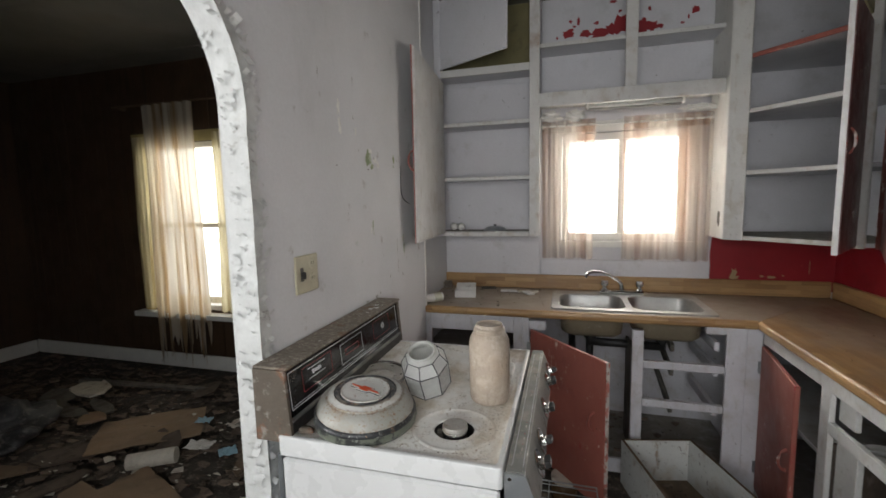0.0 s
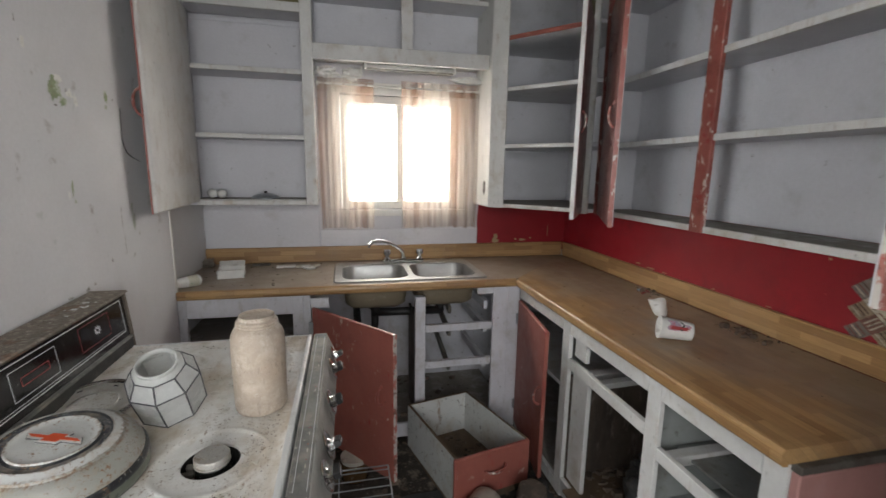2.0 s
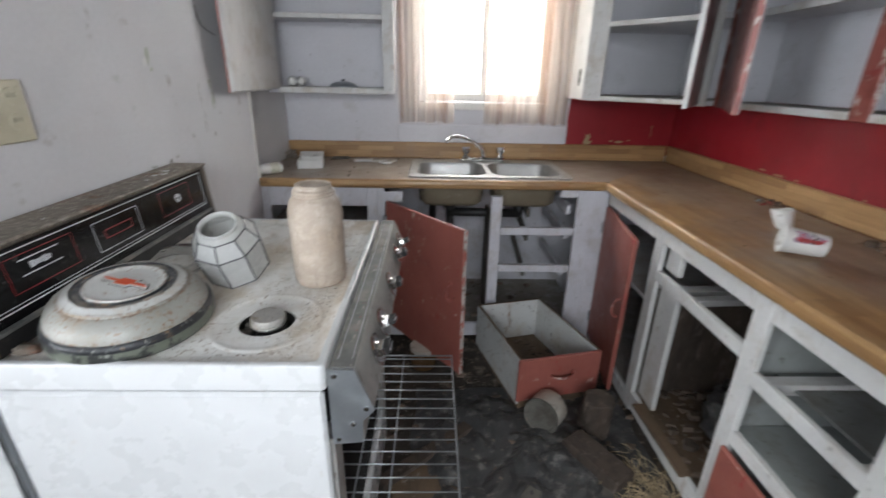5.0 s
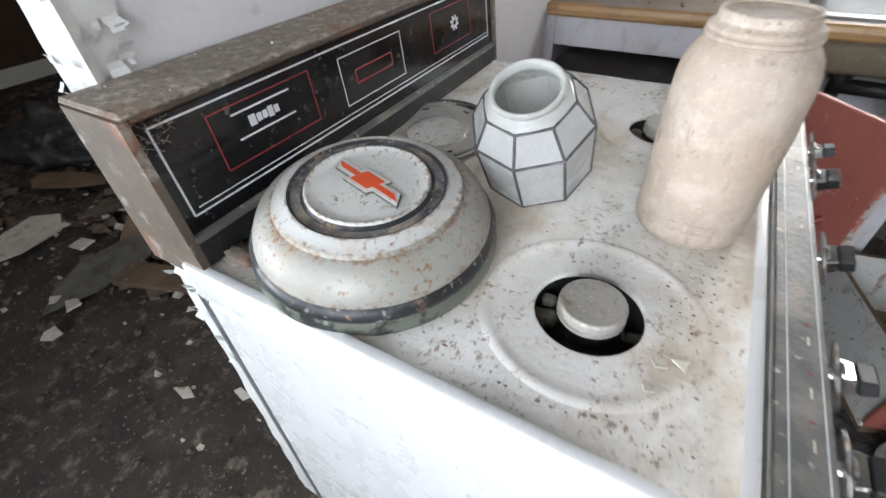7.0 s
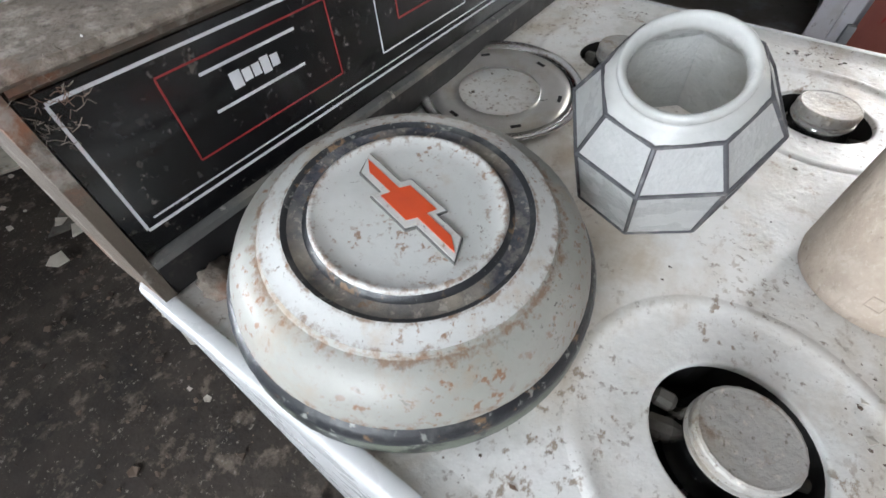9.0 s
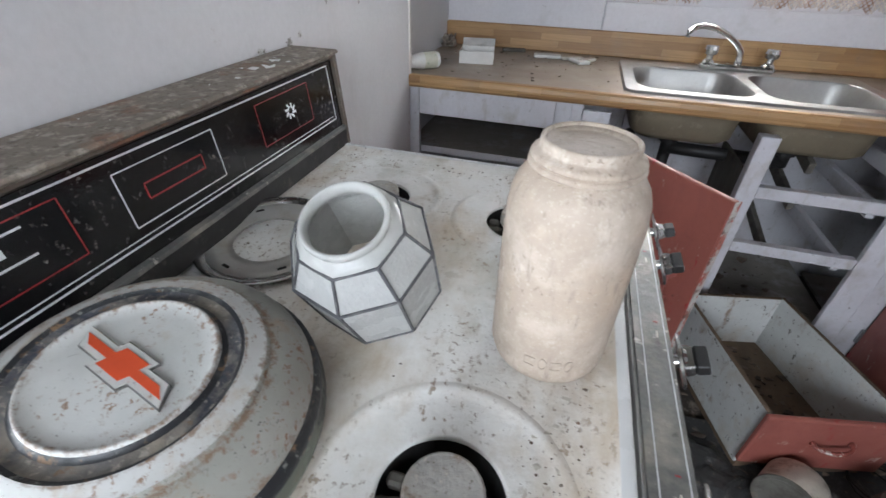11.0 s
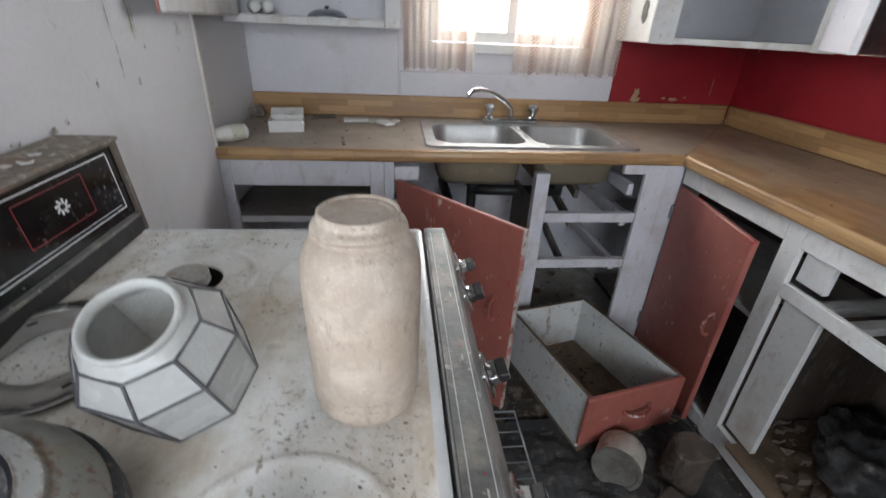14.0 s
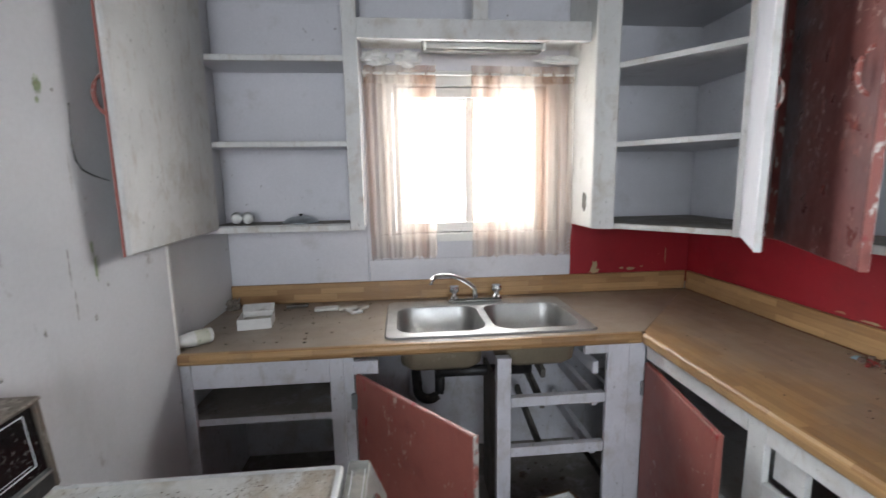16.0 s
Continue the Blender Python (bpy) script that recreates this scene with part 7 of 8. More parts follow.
lathe(bm, [(0.078, 0.0), (0.081, 0.003), (0.076, 0.007), (0.068, 0.016), (0.05, 0.025), (0.02, 0.030), (0.0, 0.0305)], 32)
part("dome", bm, "galvanized", lid, smooth=True, local=True)
bm = bmesh.new()
lathe(bm, [(0.006, 0.030), (0.006, 0.034), (0.011, 0.037), (0.009, 0.041), (0.0, 0.042)], 16)
part("knob", bm, "black_pipe", lid, smooth=True, local=True)

# wires poking from the plaster
bm = bmesh.new()
tube(bm, [(0.002, 2.788, 1.70), (0.004, 2.780, 1.65), (0.004, 2.776, 1.60), (0.008, 2.777, 1.562), (0.010, 2.790, 1.541), (0.009, 2.83, 1.527), (0.012, 2.885, 1.514)], [0.0008, 0.0008, 0.001, 0.0022, 0.0022, 0.0018, 0.0012], 6)
solid("loose_wire", bm, "black", "short black wire sticking out of the wall", "wire")
M["scar_green"] = surf("scar_green", (0.30, 0.36, 0.21), (40, 0.3), 0.8, layers=[((0.52, 0.54, 0.46), 34, 0.50, 0.56, 0.8), ((0.20, 0.14, 0.06), 50, 0.60, 0.64, 0.8)], bump=(0.4, 60))
M["scar_white"] = surf("scar_white", (0.78, 0.775, 0.74), (40, 0.15), 0.8, layers=[((0.50, 0.49, 0.45), 30, 0.54, 0.62, 0.6)], bump=(0.5, 50))


def chip(bm, y, z, w, h, x=0.0011):
    """ragged flat chip in the paint of the white wall"""
    n_ = 26
    seed_ = Vector((y * 31, z * 17, 3.0))
    ring_ = []
    for k in range(n_):
        a = 2 * math.pi * k / n_
        q = 0.55 + 0.75 * abs(noise.noise(seed_ + Vector((1.6 * math.cos(a), 1.6 * math.sin(a), 0)))) + 0.35 * noise.noise(seed_ + Vector((4 * math.cos(a), 4 * math.sin(a), 5)))
        ring_.append(bm.verts.new((x, y + 0.5 * w * q * math.cos(a), z + 0.5 * h * q * math.sin(a))))
    bm.faces.new(ring_)


bm = bmesh.new()
for q in ((2.425, 1.705, 0.085, 0.085), (2.46, 1.675, 0.05, 0.04), (2.70, 1.725, 0.035, 0.06), (2.695, 1.69, 0.018, 0.02), (2.45, 1.43, 0.016, 0.06), (2.457, 1.39, 0.010, 0.02), (2.80, 1.345, 0.014, 0.05), (2.806, 1.29, 0.016, 0.10)):
    chip(bm, *q)
solid("green_scar", bm, "scar_green", "old green paint bared where white paint has chipped off", "chipped paint", kind="stuff")
bm = bmesh.new()
for q in ((2.49, 1.70, 0.05, 0.03), (2.445, 1.735, 0.05, 0.03), (2.52, 1.685, 0.025, 0.05), (2.19, 1.87, 0.03, 0.07), (2.197, 1.80, 0.035, 0.09), (2.32, 1.80, 0.02, 0.05), (2.43, 1.41, 0.012, 0.03)):
    chip(bm, *q, x=0.0016)
solid("white_scar", bm, "scar_white", "torn white plaster on the wall", "chipped paint", kind="stuff")
bm = bmesh.new()
for q in ((2.715, 1.31, 0.006, 0.12), (2.722, 1.22, 0.008, 0.10), (2.815, 1.30, 0.006, 0.08), (2.84, 1.24, 0.010, 0.025), (2.78, 1.165, 0.016, 0.024), (2.62, 1.18, 0.012, 0.03), (2.46, 1.115, 0.030, 0.022), (2.50, 1.125, 0.02, 0.018), (2.37, 1.115, 0.03, 0.014), (2.30, 1.85, 0.006, 0.03), (2.305, 1.80, 0.004, 0.014), (2.16, 1.66, 0.012, 0.012), (2.78, 1.60, 0.014, 0.018), (2.76, 1.53, 0.004, 0.12), (2.74, 1.72, 0.012, 0.014), (2.06, 1.95, 0.006, 0.05), (2.42, 1.66, 0.020, 0.010), (2.475, 1.708, 0.014, 0.014)):
    chip(bm, *q, x=0.0021)
solid("wall_scar", bm, "scar", "dark scars and chips in the white plaster", "chipped paint", kind="stuff")

# ---- things on the worktop ----
bt = thing("bottle", (0.016, 3.222, 0.9435), "small cream bottle with a worn label and dark mouth lying down", "bottle", turn=(90, 0, -48))
bm = bmesh.new()
lathe(bm, [(0.0, -0.068), (0.022, -0.068), (0.0265, -0.064), (0.028, -0.058), (0.028, -0.004), (0.0265, 0.010), (0.0235, 0.030), (0.0215, 0.046), (0.0215, 0.050)], 32)
part("body", bm, "foam", bt, smooth=True, local=True)
bm = bmesh.new()
lathe(bm, [(0.0283, -0.054), (0.0286, -0.053), (0.0286, -0.008), (0.0283, -0.007)], 32)
part("label", bm, "label_paper", bt, "worn printed label", smooth=True, local=True)
bm = bmesh.new()
lathe(bm, [(0.0212, 0.049), (0.0228, 0.051), (0.0228, 0.064), (0.0215, 0.067), (0.0175, 0.067), (0.0165, 0.060), (0.0, 0.058)], 28)
part("mouth", bm, "amber", bt, "dark brown mouth ring", local=True)
bxx = thing("carton", (0.17, 3.46, 0.915), "small white open carton with a folded flap", "box", turn=(0, 0, 9))
part("bottom", bx(-0.065, 0.065, -0.075, 0.045, 0.0, 0.003, bev=0), "foam", bxx, local=True)
for q in ((-0.065, 0.065, -0.075, -0.0725), (-0.065, 0.065, 0.0425, 0.045), (-0.065, -0.0625, -0.072, 0.042), (0.0625, 0.065, -0.072, 0.042)):
    part("wall", bx(*q, 0.0032, 0.044, bev=0), "foam", bxx, local=True)
part("flap", bx(-0.064, 0.064, 0.0, 0.045, 0.0, 0.002, bev=0, m=Matrix.Translation((0, 0.0445, 0.0445)) @ Matrix.Rotation(radians(28), 4, "X")), "white_scrap", bxx, local=True)
part("tray", bx(-0.060, 0.060, -0.070, 0.040, 0.004, 0.022, bev=0.004), "paper", bxx, "cream card inside", local=True)
for (x, y, w, d, a, mt) in ((0.43, 3.63, 0.11, 0.05, 8, "white_scrap"), (0.56, 3.58, 0.05, 0.09, 30, "foam"), (0.585, 3.60, 0.03, 0.10, -35, "paper"), (0.53, 3.62, 0.09, 0.03, 20, "paper"), (0.28, 3.70, 0.10, 0.03, 10, "wood_grey")):
    bm = bx(-w / 2, w / 2, -d / 2, d / 2, 0.0, 0.012, bev=0.003, m=Matrix.Translation((x, y, 0.9155)) @ Matrix.Rotation(radians(a), 4, "Z"))
    solid("plaster_scrap", bm, mt, "broken pale scrap of plaster on the worktop", "scrap", "scraps on the worktop")
bm = bmesh.new()
scatter(bm, 160, lambda r: (r.uniform(0.0, 0.70), r.uniform(3.2, 3.75)), (0.003, 0.016), 61, 0.2, 0.9155)
scatter(bm, 120, lambda r: (r.uniform(1.80, 2.27), r.uniform(1.75, 3.4)), (0.002, 0.010), 62, 0.2, 0.9155)
scatter(bm, 60, lambda r: (r.uniform(2.18, 2.28), r.uniform(2.1, 2.32)), (0.006, 0.035), 63, 0.6, 0.9155)
scatter(bm, 30, lambda r: (r.uniform(2.2, 2.28), r.uniform(2.70, 2.85)), (0.006, 0.03), 64, 0.5, 0.9155)
solid("crumbs", bm, "debris", "crumbs of plaster and dirt on the worktop", "rubble", kind="stuff")
for (x, y, w, d, a, mt, lab) in ((2.235, 2.82, 0.03, 0.018, 20, "blue_scrap", "tiny pale blue scrap on the worktop"), (2.245, 2.775, 0.05, 0.016, 60, "red_trim", "tiny red scrap on the worktop"), (2.215, 2.765, 0.045, 0.012, 35, "red_trim", "tiny red scrap on the worktop")):
    solid("paper_scrap", bx(-w / 2, w / 2, -d / 2, d / 2, 0.0, 0.006, bev=0.002, m=Matrix.Translation((x, y, 0.9155)) @ Matrix.Rotation(radians(a), 4, "Z")), mt, lab, "scrap", "scraps on the worktop")
cup = thing("paper_cup", (1.915, 2.202, 0.9575), "crumpled white paper cup with dark print lying down", "cup", turn=(86, 0, -118))
bm = bmesh.new()
lathe(bm, [(0.0, -0.053), (0.030, -0.053), (0.0315, -0.052), (0.033, -0.045), (0.0405, 0.050), (0.0425, 0.0515), (0.0430, 0.0535), (0.0415, 0.0550), (0.0395, 0.0540), (0.030, -0.048), (0.0, -0.049)], 36)
dent = lambda v: 1 - 0.10 * max(0, math.cos(math.atan2(v.y, v.x) - 2.2)) ** 4 + 0.03 * noise.noise(Vector((v.x * 30, v.y * 30, v.z * 14)))
for v in bm.verts:
    v.co.xy *= dent(v.co)
part("body", bm, "foam", cup, smooth=True, local=True)
# smudged print: a grey figure, a red bar across it, a dark bar
for a0, a1, z0, z1, mt in ((8, 60, -0.006, 0.030, "cup_print"), (14, 34, -0.034, 0.022, "print_red"), (10, 62, -0.018, -0.011, "black_pipe"), (22, 50, -0.040, -0.022, "cup_print")):
    bm = bmesh.new()
    grid = []
    for i in range(7):
        a = radians(a0 + (a1 - a0) * i / 6)
        row = []
        for z in (z0, (z0 + z1) / 2, z1):
            r = 0.0367 + 0.079 * z + {"cup_print": 0.0006, "print_red": 0.0009, "black_pipe": 0.0012}[mt]
            q = Vector((r * math.cos(a), r * math.sin(a), z + 0.005 * math.sin(i * 1.3)))
            q.xy *= dent(q)
            row.append(bm.verts.new(q))
        grid.append(row)
    for p, q in zip(grid, grid[1:]):
        for k in range(2):
            bm.faces.new((p[k], q[k], q[k + 1], p[k + 1]))
    part("print", bm, mt, cup, "smudged dark print", local=True)
bm = bmesh.new()
lathe(bm, [(0.0, 0.0), (0.024, 0.001), (0.029, 0.012), (0.034, 0.065), (0.031, 0.065), (0.026, 0.014), (0.0, 0.004)], 20)
for v in bm.verts:
    v.co += Vector((0.004 * noise.noise(v.co * 40) - 0.25 * v.co.z, 0.2 * v.co.z, 0.012 * noise.noise(v.co * 22) if v.co.z > 0.05 else 0))
bm.transform(Matrix.Translation((2.062, 2.452, 0.9155)))
solid("foam_piece", bm, "foam", "torn white foam cup standing beside the paper cup", "scrap", smooth=True)

bm = bmesh.new()
bmesh.ops.create_icosphere(bm, subdivisions=4, radius=1.0)
for v in bm.verts:
    q = v.co.copy()
    k = 1 + 0.5 * noise.noise(q * 3) + 0.3 * noise.noise(q * 9)
    v.co = Vector((-0.012 + q.x * 0.030 * k, 3.70 + q.y * 0.034 * k, 0.9155 + max(0, q.z + 0.45) * 0.030 * k))
solid("dust_ball", bm, "guard_dust", "grey ball of dust in the worktop's corner", "dust")

# ---- the kitchen floor ----
M["drawer_paint"] = surf("drawer_paint", (0.60, 0.61, 0.59), (6, 0.15), 0.55, layers=[((0.40, 0.33, 0.24), 6.0, 0.52, 0.68, 0.65), ((0.22, 0.13, 0.075), 20.0, 0.56, 0.64, 0.8, (1, 1, 0.5), 5.0), (GRIME, 50.0, 0.62, 0.66, 0.8)], bump=(0.15, 40))
dr = thing("drawer", (1.34, 2.86, 0.0), "pulled-out white drawer with salmon front, dirt inside, on the floor", "drawer")
pa, pb, pc_, pd = Vector((1.216, 2.565, 0)), Vector((1.597, 2.648, 0)), Vector((1.43, 3.15, 0)), Vector((1.083, 3.068, 0))
zb, zt = 0.03, 0.272
part("front", plate(pa.x, pa.y, pb.x, pb.y, zb + 0.03, zt, 0.018, bev=0.004), "salmon", dr, "salmon painted front")
part("side", plate(pb.x - 0.004, pb.y + 0.02, pc_.x, pc_.y, zb, zt - 0.004, 0.013), "drawer_paint", dr)
part("side", plate(pd.x, pd.y, pa.x + 0.004, pa.y + 0.02, zb, zt - 0.004, 0.013), "drawer_paint", dr)
part("back", plate(pc_.x - 0.014, pc_.y - 0.004, pd.x + 0.014, pd.y + 0.004, zb, zt - 0.004, 0.013), "drawer_paint", dr)
for a, b in (((pb.x - 0.004, pb.y + 0.02), (pc_.x, pc_.y)), ((pd.x, pd.y), (pa.x + 0.004, pa.y + 0.02)), ((pc_.x - 0.014, pc_.y - 0.004), (pd.x + 0.014, pd.y + 0.004))):
    part("bare_edge", plate(*a, *b, zt - 0.0038, zt - 0.0026, 0.0125, bev=0), "wood_old", dr, "bare brown wood along the top edge")
bm = bmesh.new()
prism(bm, [(pa.x + 0.012, pa.y + 0.02), (pb.x - 0.014, pb.y + 0.022), (pc_.x - 0.016, pc_.y - 0.018), (pd.x + 0.014, pd.y - 0.014)], "z", zb - 0.03, zb + 0.02)
part("bottom", bm, "wood_old", dr, "stained wooden bottom")
fv = (pb - pa).normalized()
pull(dr, (pa + pb) / 2 + Vector((0.01, -0.003, 0.185)), (fv.x, fv.y, 0.1), (fv.y, -fv.x, 0), 0.10)
u_ax, v_ax = pb - pa, pd - pa
bm = bmesh.new()
scatter(bm, 220, lambda r: tuple((pa + u_ax * r.uniform(0.08, 0.9) + v_ax * r.uniform(0.08, 0.92))[:2]), (0.006, 0.045), 71, 0.2, zb + 0.0205)
part("litter", bm, "debris", dr, "dirt and scraps")["kind"] = "stuff"

# crumpled dark plastic sheet
bm = bmesh.new()
bmesh.ops.create_grid(bm, x_segments=90, y_segments=110, size=1.0)
for v in list(bm.verts):
    x, y = 1.24 + v.co.x * 0.47, 2.02 + v.co.y * 0.72
    p = Vector((x * 3.2, y * 3.2, 0))
    rid = abs(noise.noise(p)) * 0.05 + abs(noise.noise(p * 2.7 + Vector((4, 1, 0)))) * 0.035 + abs(noise.noise(p * 7)) * 0.012
    edge_ = min(1, 4 * (1 - max(abs(v.co.x), abs(v.co.y))))
    v.co = Vector((x + 0.03 * noise.noise(p * 2), y + 0.03 * noise.noise(p * 2 + Vector((9, 0, 0))), 0.003 + rid * edge_))
bm.normal_update()
solid("plastic_sheet", bm, "tarp", "crumpled dirty black plastic sheet on the floor", "plastic sheet")

cn = thing("paint_tin", (1.33, 2.50, 0.075), "old round tin with pale side and dark rusted end", "tin", turn=(82, 0, -38))
bm = bmesh.new()
lathe(bm, [(0.0, -0.05), (0.072, -0.05), (0.075, -0.046), (0.075, 0.05)], 28)
part("body", bm, "paper", cn, smooth=True, local=True)
bm = bmesh.new()
lathe(bm, [(0.075, 0.05), (0.078, 0.053), (0.076, 0.057), (0.066, 0.056), (0.062, 0.052), (0.0, 0.052)], 28)
part("lid", bm, "wood_grey", cn, "dark rusted end", local=True)
for (x, y, z, w, d, h, a, b, mt, lab) in ((1.47, 2.27, 0.0, 0.11, 0.25, 0.075, 32, 0, "wood_and_shade_dark", "thick rough block of wood on the floor"), (1.42, 2.00, 0.0, 0.07, 0.40, 0.03, -25, 0, "wood_grey", "short broken board on the floor"), (1.05, 1.95, 0.0, 0.06, 0.55, 0.03, -38, 0, "wood_grey", "narrow broken board on the floor"), (0.85, 2.35, 0.0, 0.06, 0.50, 0.025, -50, 0, "wood_and_shade_dark", "narrow broken board on the floor"), (0.80, 2.15, 0.0, 0.18, 0.26, 0.012, 15, 0, "wood_old", "piece of brown cardboard on the floor")):
    bm = bx(-w / 2, w / 2, -d / 2, d / 2, 0, h, bev=0.006, m=Matrix.Translation((x, y, z)) @ Matrix.Rotation(radians(a), 4, "Z") @ Matrix.Rotation(radians(b), 4, "X"))
    solid("board", bm, mt, lab, "board", "boards on the floor")
bm = bmesh.new()
lathe(bm, [(0.0, 0.0)] + [(0.066, 0.02 * k) for k in range(10)] + [(0.060, 0.188), (0.0, 0.192)], 28)
for v in bm.verts:
    q = 1 + 0.32 * noise.noise(Vector((v.co.x * 18, v.co.y * 18, v.co.z * 4))) + 0.10 * noise.noise(v.co * 45)
    v.co = Vector((v.co.x * q, v.co.y * q * 0.85, v.co.z))
bm.transform(Matrix.Translation((1.53, 2.46, 0.0)) @ Matrix.Rotation(radians(5), 4, "X"))
solid("wood_stump", bm, "wood_and_shade_dark", "weathered short wooden stump standing on the floor", "log")
bm = bmesh.new()
r2 = random.Random(77)
for k in range(420):
    x, y = r2.gauss(1.60, 0.055), r2.gauss(2.10, 0.10)
    p = Vector((x, y, r2.uniform(0.004, 0.035)))
    a, ln, lift = r2.gauss(0.9, 0.8), r2.uniform(0.04, 0.13), r2.uniform(-0.008, 0.022)
    pts = [p + Vector((math.cos(a + 0.25 * j), math.sin(a + 0.25 * j), 0)) * (ln * j / 3) + Vector((0, 0, lift * math.sin(j * 1.0))) for j in range(4)]
    tube(bm, pts, r2.uniform(0.0009, 0.0022), 4)
solid("straw", bm, "straw", "tuft of dry straw on the floor", "straw", kind="stuff")
bm = bmesh.new()
tube(bm, [(1.60 + 0.06 * math.cos(t * 0.6) * (1 + 0.02 * t), 2.62 + 0.07 * math.sin(t * 0.6), 0.02 + 0.002 * t) for t in range(26)], 0.0025, 5)
solid("wire_coil", bm, "black", "thin tangled wire on the floor", "wire")
bc = thing("brown_jar", (0.80, 2.92, 0.0), "squat brown glass jar with cream rim under the stove front", "jar")
bm = bmesh.new()
lathe(bm, [(0.0, 0.0), (0.065, 0.0), (0.070, 0.01), (0.070, 0.09), (0.062, 0.10)], 24)
part("body", bm, "amber", bc, smooth=True, local=True)
bm = bmesh.new()
lathe(bm, [(0.066, 0.095), (0.068, 0.115), (0.0, 0.117)], 24)
part("lid", bm, "paper", bc, local=True)
bm = bmesh.new()
scatter(bm, 1800, lambda r: (r.uniform(0.02, 1.72), r.uniform(0.9, 3.15)), (0.006, 0.06), 81, 0.22, 0.0)
scatter(bm, 260, lambda r: (r.uniform(1.76, 2.28), r.uniform(2.06, 2.6)), (0.008, 0.07), 82, 0.4, 0.09)
scatter(bm, 120, lambda r: (r.uniform(0.62, 1.55), r.uniform(3.2, 3.7)), (0.008, 0.06), 83, 0.3, 0.09)
solid("rubble", bm, "debris", "broken rubble and dirt over the kitchen floor", "rubble", kind="stuff")
for (x, y, s) in ((2.05, 2.35, 0.12), (2.15, 2.48, 0.09)):
    bm = bmesh.new()
    bmesh.ops.create_icosphere(bm, subdivisions=4, radius=1.0)
    for v in bm.verts:
        q = v.co.copy()
        k = 1 + 0.45 * noise.noise(q * 2.5 + Vector((x, y, 0)) * 9) + 0.2 * noise.noise(q * 7)
        v.co = Vector((x + q.x * s * k, y + q.y * s * k, 0.092 + max(0, (q.z + 0.4)) * s * 0.9 * k))
    solid("rag", bm, "tarp", "dark heaped rag inside the cabinet", "rags", "rag heaps", smooth=True)

# ---- the next room's floor ----
bm = bmesh.new()
scatter(bm, 5200, lambda r: (r.uniform(-4.4, -0.2), r.uniform(1.9, 3.85)), (0.008, 0.13), 91, 0.10, 0.0)
scatter(bm, 1800, lambda r: (r.uniform(-4.4, -0.2), r.uniform(0.8, 1.9)), (0.004, 0.035), 93, 0.12, 0.0)
solid("rubble", bm, "debris", "rubble and plaster scraps over the floor", "rubble", kind="stuff")
bm = bmesh.new()
scatter(bm, 170, lambda r: (r.uniform(-2.2, -0.3), r.uniform(1.6, 3.3)), (0.02, 0.12), 92, 0.06, 0.03)
solid("paper_scraps", bm, "paper", "pale paper scraps among the rubble", "paper scraps", kind="stuff")
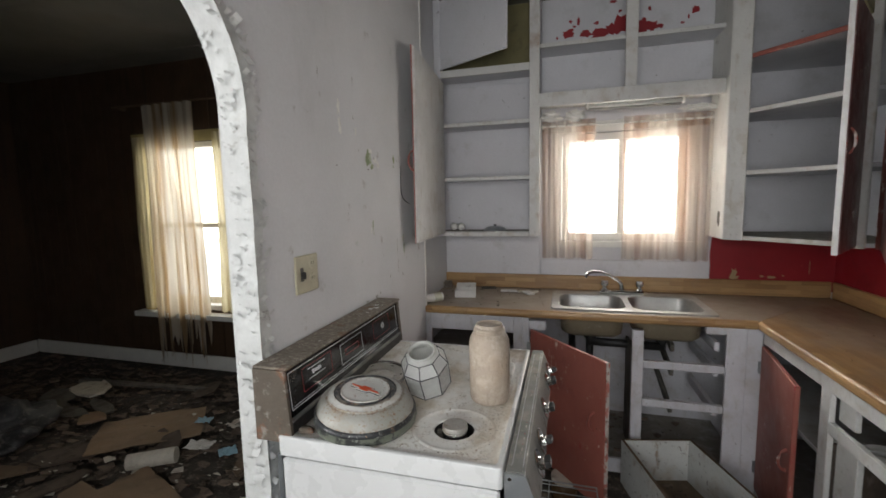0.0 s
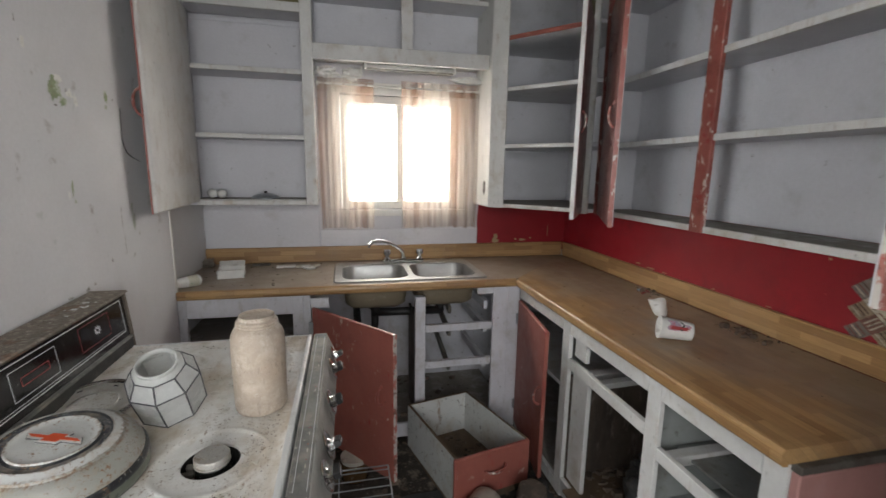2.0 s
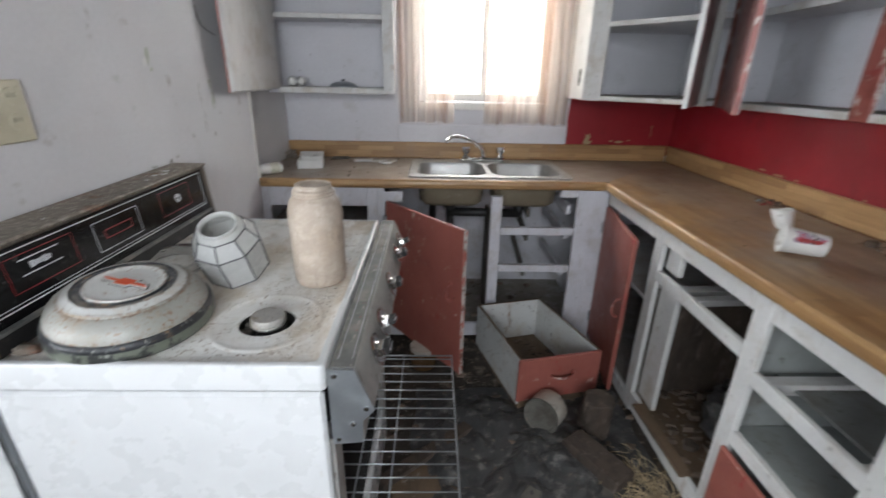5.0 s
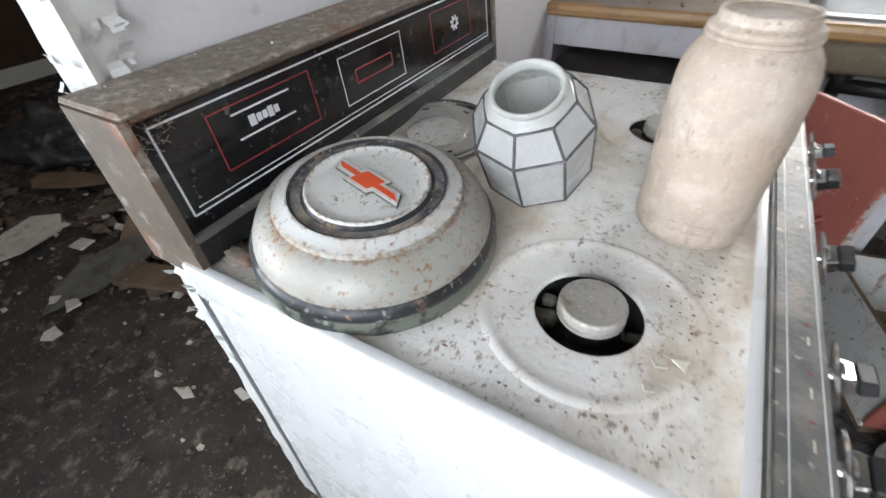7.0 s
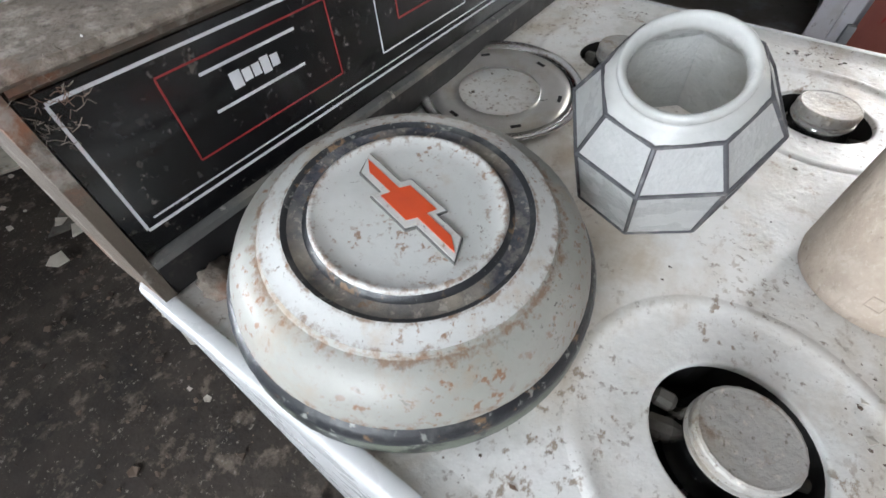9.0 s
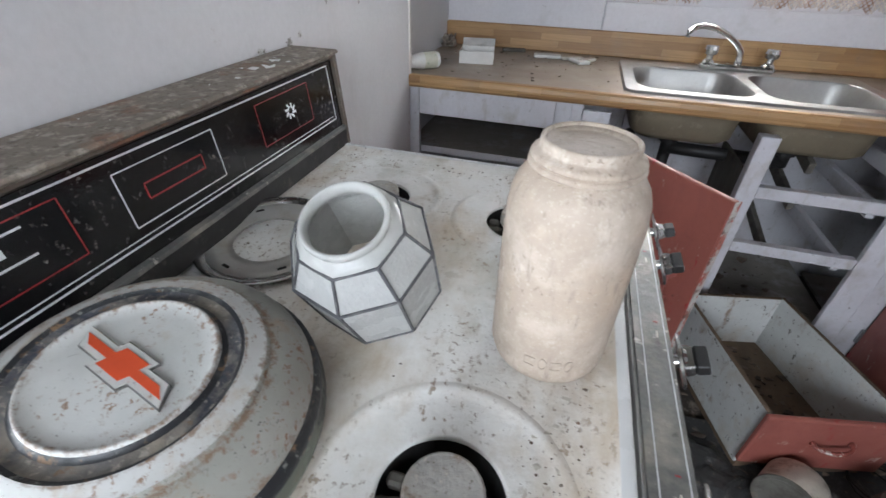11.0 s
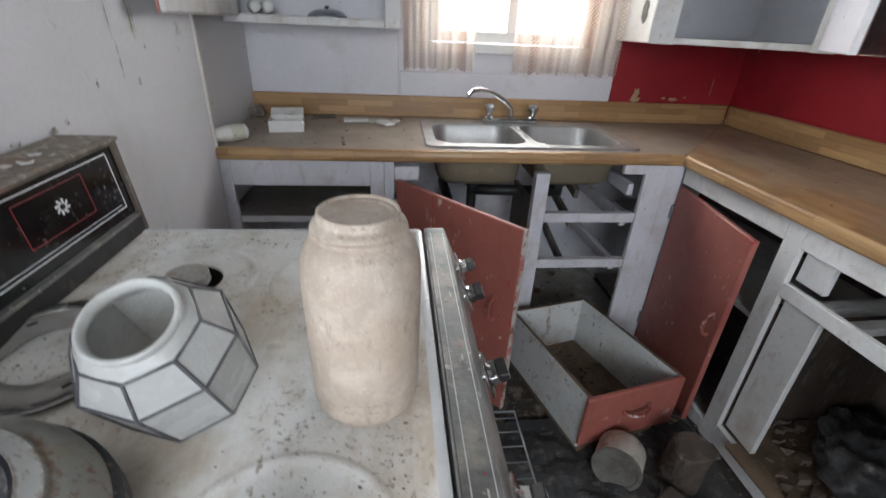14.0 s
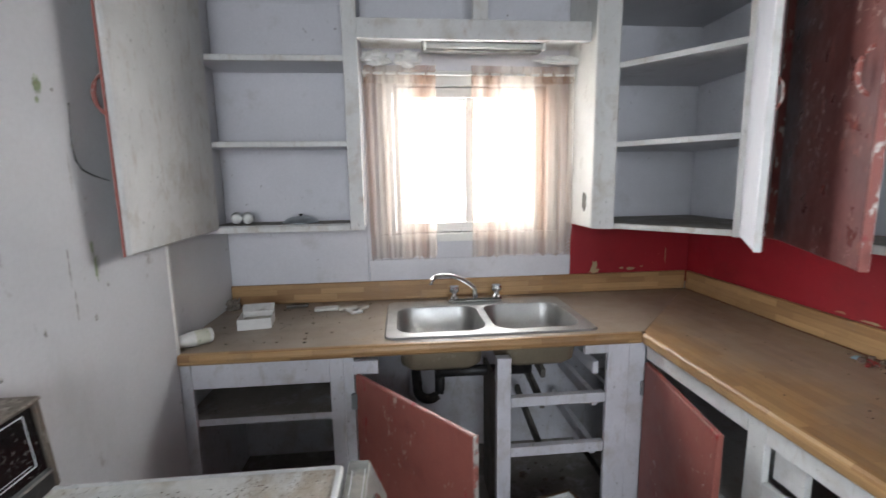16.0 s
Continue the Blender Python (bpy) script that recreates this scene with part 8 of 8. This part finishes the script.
for (x, y, w, d, a, mt, nm, lab) in ((-1.88, 2.88, 0.62, 0.46, 40, "cardboard", "cardboard_sheet", "flattened brown cardboard sheet on the rubble"), (-1.40, 2.80, 0.16, 0.10, 15, "white_scrap", "paper_sheet", "crumpled white paper on the rubble"), (-1.17, 2.78, 0.10, 0.08, 50, "blue_scrap", "paper_sheet", "pale blue paper on the rubble"), (-1.62, 3.06, 0.10, 0.07, 20, "blue_scrap", "paper_sheet", "pale blue paper on the rubble"), (-1.35, 3.1, 0.14, 0.10, 70, "paper", "paper_sheet", "cream paper on the rubble"), (-3.3, 2.6, 0.10, 0.9, 35, "wood_grey", "broken_board", "long grey board leaning in the rubble"), (-2.6, 3.45, 1.3, 0.05, 6, "wood_grey", "broken_board", "long grey lath on the rubble"), (-0.9, 2.1, 0.9, 0.12, 20, "wood_old", "broken_board", "broken dark board on the rubble"), (-1.3, 2.3, 0.5, 0.3, -20, "cardboard", "cardboard_sheet", "dirty brown cardboard on the rubble")):
    bm = bmesh.new()
    bmesh.ops.create_grid(bm, x_segments=10, y_segments=8, size=0.5)
    amp = 0.0 if "board" in nm and nm != "cardboard_sheet" else 0.018
    for v in bm.verts:
        v.co = Vector((v.co.x * w, v.co.y * d, 0.045 + amp * noise.noise(Vector((v.co.x * 5, v.co.y * 5, x * 3)))))
    r_ = bmesh.ops.extrude_face_region(bm, geom=bm.faces[:])
    th = 0.025 if nm == "broken_board" else 0.004
    for v in r_["geom"]:
        if isinstance(v, bmesh.types.BMVert):
            v.co.z -= th
    tilt = 3 if nm != "broken_board" else 1
    bm.transform(Matrix.Translation((x, y, 0)) @ Matrix.Rotation(radians(a), 4, "Z") @ Matrix.Rotation(radians(tilt), 4, "Y"))
    solid(nm, bm, mt, lab, "scrap" if "board" not in nm else "board", "scraps in the next room")
r3 = random.Random(19)
for k in range(26):
    x, y = r3.uniform(-3.3, -0.35), r3.uniform(1.75, 3.55)
    w, d = r3.uniform(0.18, 0.55), r3.uniform(0.06, 0.30)
    mt = r3.choice(("wood_old", "wood_grey", "cardboard", "debris", "wood_grey", "paper"))
    pts = [(w * 0.5 * math.cos(a) * r3.uniform(0.75, 1.15), d * 0.5 * math.sin(a) * r3.uniform(0.7, 1.2)) for a in [0.7 + 6.283 * i / 7 for i in range(7)]]
    bm = bmesh.new()
    prism(bm, pts, "z", 0.0, r3.uniform(0.006, 0.02))
    bm.transform(Matrix.Translation((x, y, 0.03)) @ Matrix.Rotation(r3.uniform(0, 3.14), 4, "Z") @ Matrix.Rotation(radians(r3.uniform(-5, 5)), 4, "X") @ Matrix.Rotation(radians(r3.uniform(-4, 4)), 4, "Y"))
    solid("broken_sheet", bm, mt, {"paper": "torn pale sheet lying on the rubble", "cardboard": "torn brown cardboard lying on the rubble"}.get(mt, "broken dark board lying on the rubble"), "scrap", "scraps in the next room")
bm = bmesh.new()
tube(bm, [(-1.60, 2.50, 0.075), (-1.38, 2.62, 0.085)], 0.045, 14)
solid("paper_roll", bm, "paper", "rolled cream paper on the rubble", "paper roll")
bm = bmesh.new()
bmesh.ops.create_icosphere(bm, subdivisions=4, radius=1.0)
for v in bm.verts:
    q = v.co.copy()
    k = 1 + 0.5 * noise.noise(q * 2.0) + 0.25 * noise.noise(q * 6)
    v.co = Vector((-2.9 + q.x * 0.38 * k, 2.55 + q.y * 0.30 * k, max(0, q.z + 0.35) * 0.17 * k))
solid("rag", bm, "tarp", "dark heaped rag on the floor", "rags", "rag heaps", smooth=True)

# the range is tilted up at its far end to fit the camera's view
lean = Matrix.Translation((0, 1.66, 0.92)) @ Matrix.Rotation(radians(0.5), 4, "X") @ Matrix.Translation((0, -1.66, -0.92))
for ob in (stove, rack, hub, ring, shade, jar, clump):
    ob.matrix_basis = lean @ ob.matrix_basis
